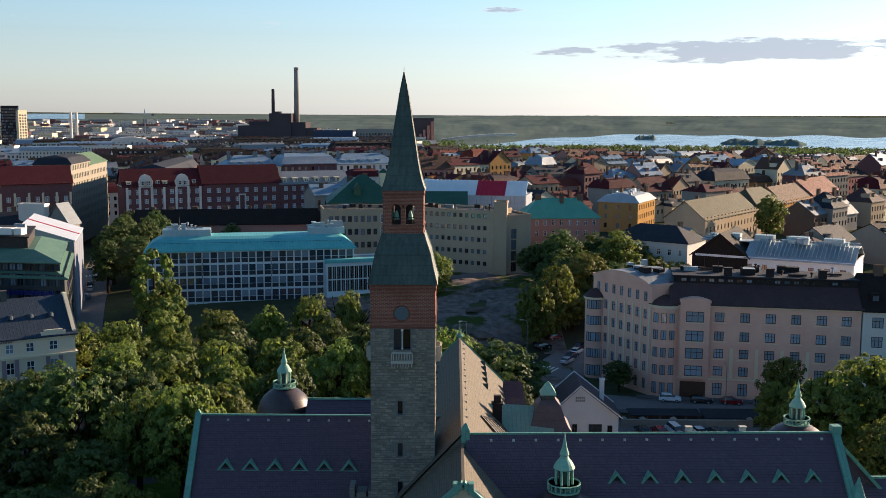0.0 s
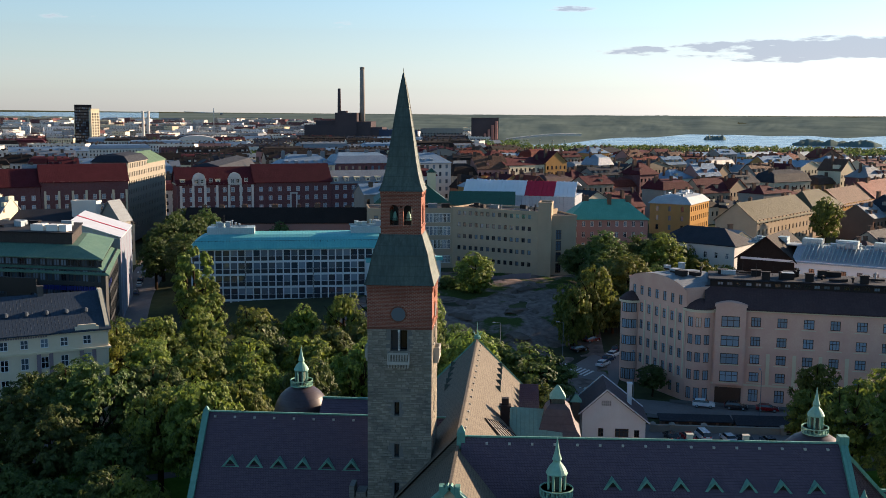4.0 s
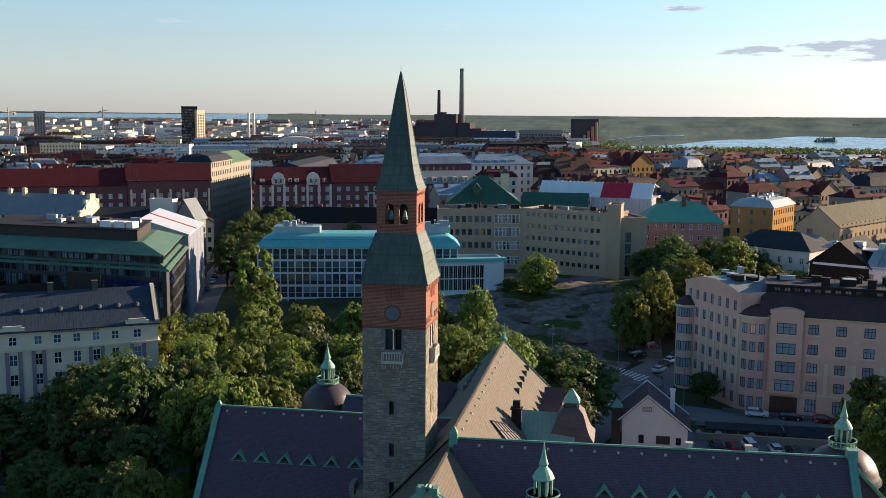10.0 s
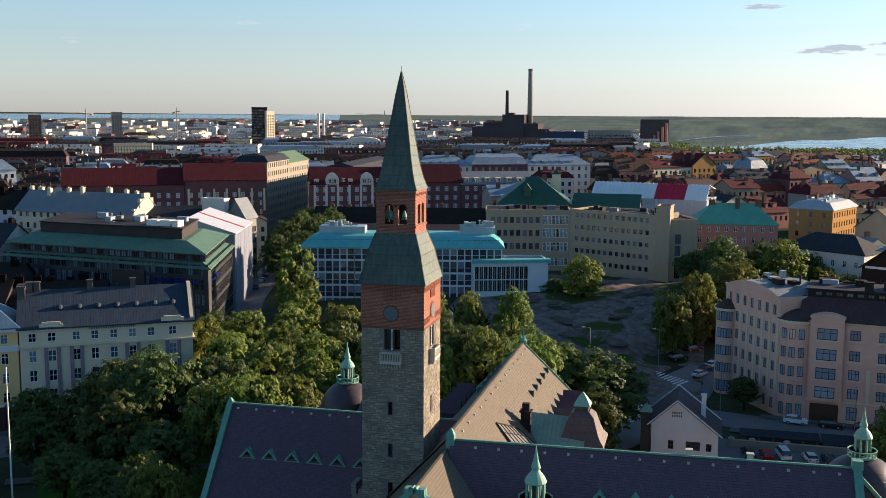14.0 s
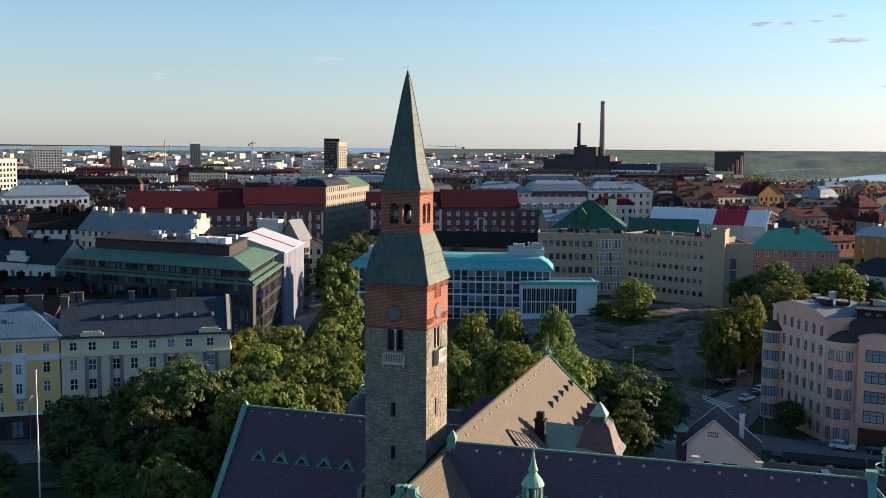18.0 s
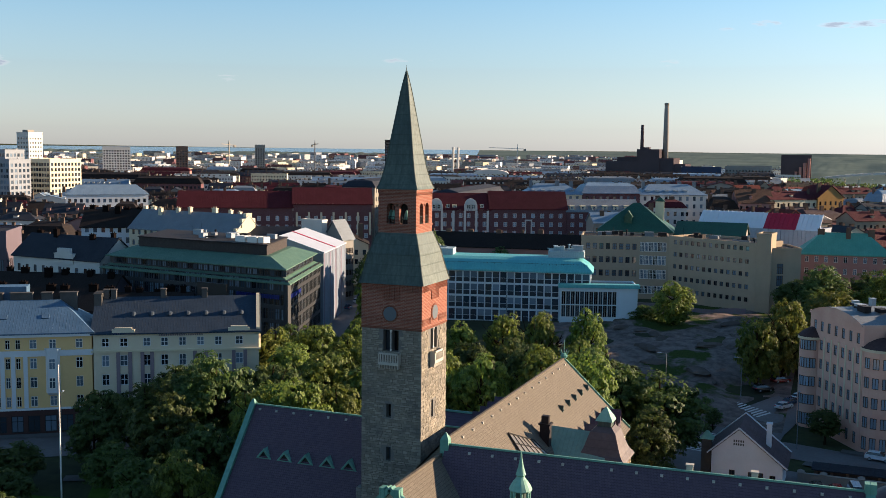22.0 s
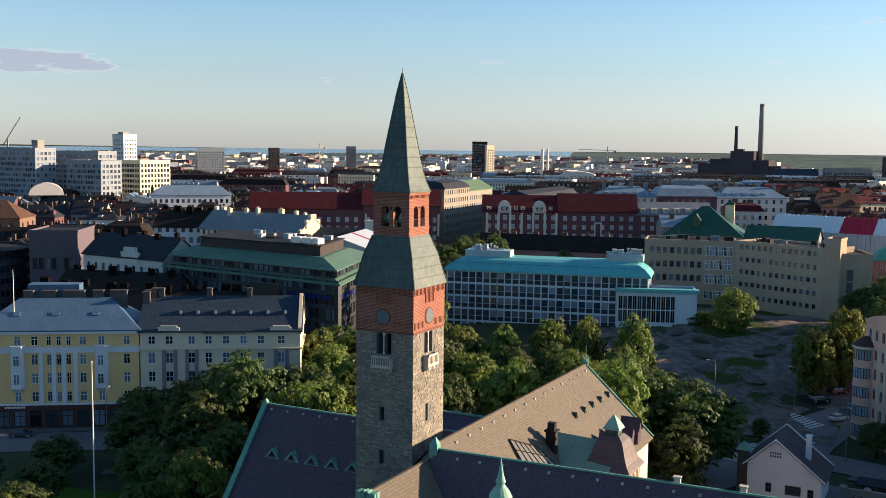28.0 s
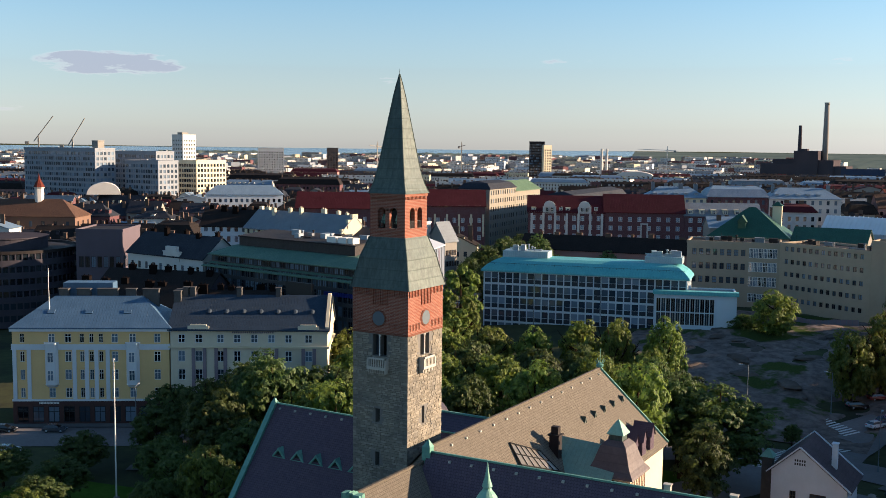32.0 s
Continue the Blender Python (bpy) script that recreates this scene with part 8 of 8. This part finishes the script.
# ---- streets and ground cover ----
def strip(name, pts, width, mat, label, category, lift=0.1, kind="structure"):
    """A ribbon along a line that lies on the ground."""
    fine = []
    for a, b in zip(pts, pts[1:]):
        n = max(1, int(math.hypot(b[0] - a[0], b[1] - a[1]) / 3))
        fine += [(a[0] + (b[0] - a[0]) * i / n, a[1] + (b[1] - a[1]) * i / n) for i in range(n)]
    fine.append(pts[-1])
    mb, w = MB(), width if isinstance(width, (int, float)) else None
    m = 5
    for i, (x, y) in enumerate(fine):
        p, q = fine[max(0, i - 1)], fine[min(len(fine) - 1, i + 1)]
        d = Vector((q[0] - p[0], q[1] - p[1])).normalized()
        for k in range(m):
            o = (k / (m - 1) - 0.5) * width
            xx, yy = x - d.y * o, y + d.x * o
            mb.v.append((xx, yy, ground_z(xx, yy) + lift))
    for i in range(len(fine) - 1):
        for k in range(m - 1):
            mb.f.append((i * m + k + 1, i * m + k, (i + 1) * m + k, (i + 1) * m + k + 1)); mb.m.append(0)
    return tagged(mb.ob(name, mat), label, category, kind=kind)


strip("road", [(135, 79.5), (90, 87), (48, 93.5), (34, 97), (18, 98), (4, 92), (-8, 84)], 10, ASPHALT, "grey asphalt street before the pink house", "road", 0.16)
strip("road", [(26, 94), (27, 108), (29, 118), (34, 126), (44, 131)], 13, ASPHALT, "asphalt side street climbing past parked cars", "road", 0.2)
strip("pavement", [(130, 86.2), (52, 98.6), (44, 99.8)], 2.6, PAVING, "grey paved footway along the pink house", "pavement", 0.3)
strip("pavement", [(135, 72.5), (90, 80), (48, 86.5), (38, 89)], 2.4, PAVING, "grey paved footway along the yard", "pavement", 0.3)
strip("road", [(-150, 3), (-112, 29), (-84, 47.5), (-60, 63), (-35, 80)], 13, ASPHALT, "wide asphalt street before the yellow house", "road", 0.16)
strip("pavement", [(-122, 31.5), (-90, 52.5), (-60, 71.5)], 3.0, PAVING, "paved footway under the shop fronts", "pavement", 0.3)
strip("road", [(-60, 66), (-74, 100), (-88, 140), (-100, 180), (-112, 225), (-122, 262), (-134, 300)], 11, ASPHALT, "asphalt street between the trees and the offices", "road", 0.2)
strip("road", [(34, 78), (50, 75), (75, 71)], 12, ASPHALT, "asphalt yard with parked cars behind the museum", "yard", 0.14)
strip("road", [(8, 62), (16, 76), (23, 92), (26, 104)], 11, ASPHALT, "asphalt lane between the museum and the yard house", "road", 0.22)
strip("pavement", [(18, 63), (64, 59)], 16, PAVING, "paved yard behind the museum", "yard", 0.13)
strip("lawn", [(-72, 35), (-30, 62), (0, 62), (12, 62)], 34, GRASS, "shaded park lawn under the trees", "lawn", 0.12)
strip("lawn", [(-80, 0), (-40, 8), (-28, 10)], 40, GRASS, "shaded lawn beside the museum", "lawn", 0.1)
strip("lawn", [(62, 40), (90, 52)], 30, GRASS, "lawn with trees behind the museum wing", "lawn", 0.1)
strip("footpath", [(-75, 30), (-50, 44), (-36, 52), (-30, 60)], 3.0, PAVING, "pale footpath through the park", "path", 0.2)


def rock_mat():
    m, n, l, b, vec = base_nodes("rock_and_turf", 0.95, 0)
    f1, f2, f3 = noise_of(n, l, vec, 0.055, 5), noise_of(n, l, vec, 0.5, 6), noise_of(n, l, vec, 2.5, 6)
    rock = mixc(n, l, ramp(n, l, f2, 0.3, 0.7, 0, 1), lin("5a514d"), lin("8a7d77"))
    turf = mixc(n, l, ramp(n, l, f3, 0.3, 0.7, 0, 1), lin("3a4729"), lin("4c562f"))
    col = mixc(n, l, ramp(n, l, f1, 0.52, 0.57, 0, 1), rock, turf)
    l.new(col, b.inputs["Base Color"])
    bump_to(n, l, b, f2, 0.9, 0.4)
    return m


def rock_z(x, y):
    edge = max(0.0, min(1.0, (x + 34) / 8, (33 - x) / 6, (y - 108) / 10, (214 - y) / 8))
    a = noise.fractal(Vector((x * 0.05, y * 0.05, 2.0)), 1.0, 2.0, 5)
    b = abs(noise.noise(Vector((x * 0.09 + y * 0.05, y * 0.13, 7.0))))
    return ground_z(x, y) + 0.25 + edge * (1.3 * a + 1.6 * (0.5 - b))


sheet("rocky_slope", spaced([(-34, 33, 1.3)]), spaced([(108, 214, 1.3)]), rock_z, rock_mat(), "structure", "bare grey rock outcrop with patches of turf", "rock")
# boulders and ledges on the slope
rs = random.Random(21)
for i in range(34):
    x, y = rs.uniform(-22, 22), rs.uniform(122, 200)
    r = rs.uniform(0.8, 2.6)
    mb = MB()
    n1, n2 = 9, 5
    prof = []
    for j in range(n2 + 1):
        t = j / n2 * math.pi * 0.5
        prof.append((r * math.cos(t), r * 0.45 * math.sin(t)))
    mb.lathe(prof, n1)
    mb.v = [(vx * (1 + 0.45 * noise.noise((vx + i, vy, vz))), vy * (0.7 + 0.45 * noise.noise((vx, vy + i, 3))), vz * (1 + 0.5 * noise.noise((vx * 1.3, vy, i)))) for vx, vy, vz in mb.v]
    o = mb.ob("rock_ledge", ROCK)
    o.matrix_basis = Matrix.Translation((x, y, rock_z(x, y) - 0.15)) @ Matrix.Rotation(rs.uniform(0, 6.28), 4, "Z") @ Matrix.Diagonal((1.7, 1, 1, 1))
    tagged(o, "low weathered grey rock ledge on the slope", "rock", "rock ledges")


def crossing(x, y, ang, n, length=3.2, step=1.05, wid=0.5):
    e = thing("zebra_crossing", Matrix.Translation((x, y, 0)), "white painted zebra crossing on the asphalt", "road marking", "zebra crossings", "structure")
    c, s = math.cos(radians(ang)), math.sin(radians(ang))
    for i in range(n):
        b = MB()
        for k in range(4):
            q = []
            for u, v in (((i - n / 2) * step, k / 4), ((i - n / 2) * step + wid, k / 4), ((i - n / 2) * step + wid, (k + 1) / 4), ((i - n / 2) * step, (k + 1) / 4)):
                v = (v - 0.5) * length
                px, py = u * c - v * s, u * s + v * c
                q.append((px, py, ground_z(x + px, y + py) + 0.3))
            b.poly(q)
        b.ob("stripe", ROADPAINT, e)


crossing(19.7, 96, 77, 13, 4.0)
crossing(24.5, 122, -35, 11, 4.2)
crossing(27.5, 109.5, -30, 6, 3.4)
crossing(-112, 226, 20, 8, 3.0)


# ---- parked cars ----
def car_meshes(col, kind):
    """Body, glass, tyre and rim of a parked car; x along it, 4.5 m long."""
    h = {"hatch": 1.48, "wagon": 1.5, "suv": 1.68, "van": 1.95}[kind]
    paint = plain("car_" + col, col, 0.25, 0.0, var=0.03, bump=0.0)
    prof = {"hatch": [(-2.15, 0.35), (-2.2, 0.75), (-2.05, 0.98), (-1.3, 1.02), (1.05, 0.98), (2.05, 0.8), (2.2, 0.55), (2.15, 0.3)],
            "wagon": [(-2.25, 0.35), (-2.3, 0.8), (-2.2, 1.0), (-1.3, 1.03), (1.05, 0.99), (2.1, 0.82), (2.3, 0.55), (2.25, 0.3)],
            "suv": [(-2.2, 0.45), (-2.28, 0.95), (-2.15, 1.12), (-1.3, 1.15), (1.05, 1.12), (2.05, 1.0), (2.25, 0.7), (2.2, 0.4)],
            "van": [(-2.4, 0.4), (-2.4, 1.1), (-2.38, 1.2), (-1.3, 1.2), (1.3, 1.2), (2.1, 1.05), (2.4, 0.75), (2.38, 0.4)]}[kind]
    mb = MB()
    w = 0.9
    outer = [[(x, s * w * (0.93 if z > 0.9 else 1.0), z) for x, z in prof] for s in (-1, 1)]
    n = len(prof)
    mb.poly(outer[0]); mb.poly(outer[1][::-1])
    for i in range(n):
        j = (i + 1) % n
        mb.poly([outer[0][j], outer[0][i], outer[1][i], outer[1][j]])
    tail = {"hatch": -1.85, "wagon": -2.15, "suv": -2.05, "van": -2.38}[kind]
    lo, hi = prof[3][1] - 0.03, h
    base = [(tail, -0.82), (1.1 if kind != "van" else 1.75, -0.82), (1.1 if kind != "van" else 1.75, 0.82), (tail, 0.82)]
    top = [(tail + 0.35, -0.66), (0.3 if kind != "van" else 1.2, -0.66), (0.3 if kind != "van" else 1.2, 0.66), (tail + 0.35, 0.66)]
    g = MB().prism(base, lo, hi - 0.06, 0, top, cap=False)
    r = MB().prism([(x * 1.0, y * 1.02) for x, y in top], hi - 0.08, hi, 0, [(x * 0.94, y * 0.93) for x, y in top])
    t = MB().at(Matrix.Rotation(radians(90), 4, "X")).lathe([(0.2, -0.11), (0.32, -0.11), (0.34, -0.06), (0.34, 0.06), (0.32, 0.11), (0.2, 0.11)], 16)
    k = MB().at(Matrix.Rotation(radians(90), 4, "X")).lathe([(0.21, -0.115), (0.21, 0.115), (0.05, 0.13)], 12)
    lamp = MB().box(-0.06, 0.06, -0.2, 0.2, -0.07, 0.07)
    return [mb.mesh("body", paint), g.mesh("windows", GLASS_DARK), r.mesh("roof_panel", paint), t.mesh("tyre", BLACK), k.mesh("rim", TIN_LIGHT), lamp.mesh("headlight", TARP), lamp.mesh("tail_light", TARP_RED)], prof


CARS = {}


def car(x, y, ang, col="c9cdd2", kind="hatch", name="silver"):
    key = (col, kind)
    if key not in CARS:
        CARS[key] = car_meshes(col, kind)
    ms, prof = CARS[key]
    e = thing("car", Matrix.Translation((x, y, ground_z(x, y) + 0.2)) @ Matrix.Rotation(radians(ang), 4, "Z"), name + " car parked on the asphalt", "car", "parked cars")
    for nm, me in zip(("body", "window_band", "roof_panel"), ms[:3]):
        put(nm, me, e, Matrix.Identity(4))
    for sx in (-1.35, 1.35):
        for sy in (-0.8, 0.8):
            wh = put("tyre", ms[3], e, Matrix.Translation((sx, sy, 0.34)))
            put("rim", ms[4], wh, Matrix.Identity(4))
    for sy in (-0.6, 0.6):
        put("headlight", ms[5], e, Matrix.Translation((prof[-2][0] - 0.03, sy, prof[-2][1] + 0.12)))
        put("tail_light", ms[6], e, Matrix.Translation((prof[1][0] + 0.03, sy, prof[1][1] + 0.05)))


for x, y, a, c, k, nm in ((50.3, 96.2, -9, "d9dde2", "suv", "white"), (56.6, 95.4, -9, "23262c", "wagon", "dark grey"), (62.6, 94.6, -9, "7d1a20", "hatch", "dark red"), (68.8, 93.6, -9, "4a5a74", "hatch", "blue-grey"), (75, 92.6, -9, "2a2d33", "wagon", "black"), (82, 91.4, -9, "8f959c", "hatch", "silver"),
                          (40.8, 74.6, 100, "2a2b2f", "wagon", "black"), (43.8, 74.4, 100, "9a1f24", "hatch", "red"), (46.6, 74.8, 100, "d6dade", "van", "white"), (51.0, 74.4, 100, "c8ccd2", "hatch", "silver"), (54.0, 74.0, 100, "3a3d44", "wagon", "dark grey"), (58, 73.4, 100, "59606a", "hatch", "grey"),
                          (27.2, 133.5, 40, "1e1f22", "wagon", "black"), (30.4, 139.5, 40, "5c1418", "hatch", "dark red"), (32.2, 124.5, 60, "c4c9cf", "hatch", "silver"), (33.6, 127.6, 60, "2c3a55", "wagon", "dark blue"), (35.0, 130.6, 60, "d4d8dc", "hatch", "white"), (36.4, 133.6, 60, "33363c", "suv", "dark grey"),
                          (-99.5, 24.5, 33, "dfe2e6", "hatch", "white"), (-112, 32.8, 33, "1f2125", "wagon", "black"), (-104, 38.2, 33, "3b3f46", "hatch", "dark grey"), (-118, 29, 33, "6a1a1e", "suv", "dark red"), (-104.5, 196, 107, "c9cdd2", "hatch", "silver"), (-108, 206, 107, "23262c", "wagon", "dark grey"), (-109.5, 215, 107, "d9dde2", "van", "white"), (-100, 181, 107, "4a5a74", "hatch", "blue-grey")):
    car(x, y, a, c, k, nm)
for x, y, t, w in ((-62, 55, 34, 4), (-57, 57.5, 34, 4)):
    car(x, y, t, "2b2e33", "hatch", "dark")


# ---- poles, lamps, walls ----
def lamp_post(x, y, h, arm, ang, label):
    z = ground_z(x, y)
    e = thing("street_lamp", Matrix.Translation((x, y, z)) @ Matrix.Rotation(radians(ang), 4, "Z"), label, "street lamp", "street lamps")
    MB().lathe([(0.14, 0), (0.14, 0.8), (0.09, 1.0), (0.06, h)], 10).ob("pole", TIN_GREY, e)
    MB().beam((0, 0, h), (arm, 0, h + 0.15), 0.07, 0.07).ob("arm", TIN_GREY, e)
    MB().box(arm - 0.1, arm + 0.7, -0.15, 0.15, h + 0.08, h + 0.24).ob("lamp_head", TIN_LIGHT, e)


lamp_post(36.3, 98.2, 10.5, 1.5, 90, "tall grey street lamp at the corner")
lamp_post(8.5, 117.4, 12.0, 1.2, 200, "tall grey street lamp by the rock slope")
lamp_post(23, 128, 9, 1.0, 180, "grey street lamp along the side street")
lamp_post(60, 89.5, 9.5, 1.2, 90, "grey street lamp before the pink house")
lamp_post(-88, 44, 10, 1.6, 120, "grey street lamp in the shopping street")
e = thing("flagpole", Matrix.Translation((-64.7, 18.2, 0)), "tall white flagpole in the museum park", "flagpole")
MB().lathe([(0.14, 0), (0.12, 8), (0.07, 22.2), (0.14, 22.25), (0.14, 22.45), (0.02, 22.5)], 10).ob("mast", WHITE, e)
MB().lathe([(0.5, 0), (0.5, 0.25), (0.3, 0.4)], 12).ob("mast_foot", CONCRETE, e)
e = thing("flagpole", Matrix.Translation((-112, 44, 0)), "white roof flagpole on the yellow house corner", "flagpole")
MB().lathe([(0.1, 20), (0.05, 31)], 8).ob("mast", WHITE, e)


def yard_walls():
    e = thing("yard_wall", Matrix.Translation((38, 79, 0)), "low rendered yard wall with gate piers", "wall")
    MB().box(0, 24, 0, 0.5, 0, 1.3).box(-0.1, 24.1, -0.1, 0.6, 1.3, 1.42).ob("wall_body", R_GREY, e)
    for x in (0, 3.6, 9.5, 24):
        MB().box(x - 0.5, x + 0.5, -0.3, 0.8, 0, 1.6).prism([(x - 0.6, -0.45), (x + 0.6, -0.45), (x + 0.6, 0.95), (x - 0.6, 0.95)], 1.6, 2.0, 0, [(x - 0.15, 0.2), (x + 0.15, 0.2), (x + 0.15, 0.3), (x - 0.15, 0.3)]).ob("gate_pier", R_GREY, e)
    s = thing("yard_shed", Matrix.Translation((40, 81.5, 0)), "long low shed with a dark flat roof", "shed")
    MB().box(0, 13, 0, 4, 0, 1.5).ob("wall", R_BROWN, s)
    MB().box(-0.4, 13.4, -0.4, 4.4, 1.5, 1.7).ob("roof", TIN_DARK, s)
    for i in range(5):
        MB().box(0.6 + i * 2.5, 2.6 + i * 2.5, -0.06, 0.0, 0.1, 1.4).ob("door", WOODFRAME, s)
    s = thing("yard_shed", Matrix.Translation((54, 80.5, 0)), "low yard shed with a grey roof", "shed")
    MB().box(0, 16, 0, 4.5, 0, 1.5).ob("wall", R_GREY, s)
    slope(s, "roof", -0.3, 16.3, -0.4, 1.5, 4.9, 1.9, TIN_DARK)
    for i in range(6):
        MB().box(0.6 + i * 2.6, 2.5 + i * 2.6, -0.06, 0.0, 0.1, 1.4).ob("door", WOODFRAME, s)


yard_walls()


def fence(p0, p1, n, h, label):
    d = Vector((p1[0] - p0[0], p1[1] - p0[1]))
    e = thing("fence", Matrix.Translation((*p0, 0)), label, "fence")
    for i in range(n):
        x, y = d.x * i / (n - 1), d.y * i / (n - 1)
        z = rock_z(p0[0] + x, p0[1] + y) - 0.3
        MB().box(x - 0.07, x + 0.07, y - 0.07, y + 0.07, z, z + h).ob("post", TIN_GREY, e)
        if i < n - 1:
            x2, y2 = d.x * (i + 1) / (n - 1), d.y * (i + 1) / (n - 1)
            z2 = rock_z(p0[0] + x2, p0[1] + y2) - 0.3
            mb = MB()
            mb.poly([(x, y, z + 0.3), (x2, y2, z2 + 0.3), (x2, y2, z2 + h), (x, y, z + h)])
            mb.poly([(x, y + 0.06, z + h), (x2, y2 + 0.06, z2 + h), (x2, y2 + 0.06, z2 + 0.3), (x, y + 0.06, z + 0.3)])
            mb.ob("panel", R_MAUVE, e)


fence((-4, 203), (16, 205), 14, 2.0, "grey panel fence under the beige offices")
e = thing("info_sign", Matrix.Translation((-38, 2, 0)), "small dark sign board on the museum lawn", "sign")
MB().box(-0.55, 0.55, -0.06, 0.06, 0.9, 3.0).ob("board", DARKMETAL, e)
for i in range(3):
    MB().box(-0.35, 0.35, -0.08, -0.06, 1.3 + i * 0.55, 1.6 + i * 0.55).ob("text_bar", WHITE, e)
for s in (-0.45, 0.45):
    MB().box(s - 0.05, s + 0.05, -0.05, 0.05, 0, 1.0).ob("leg", BLACK, e)
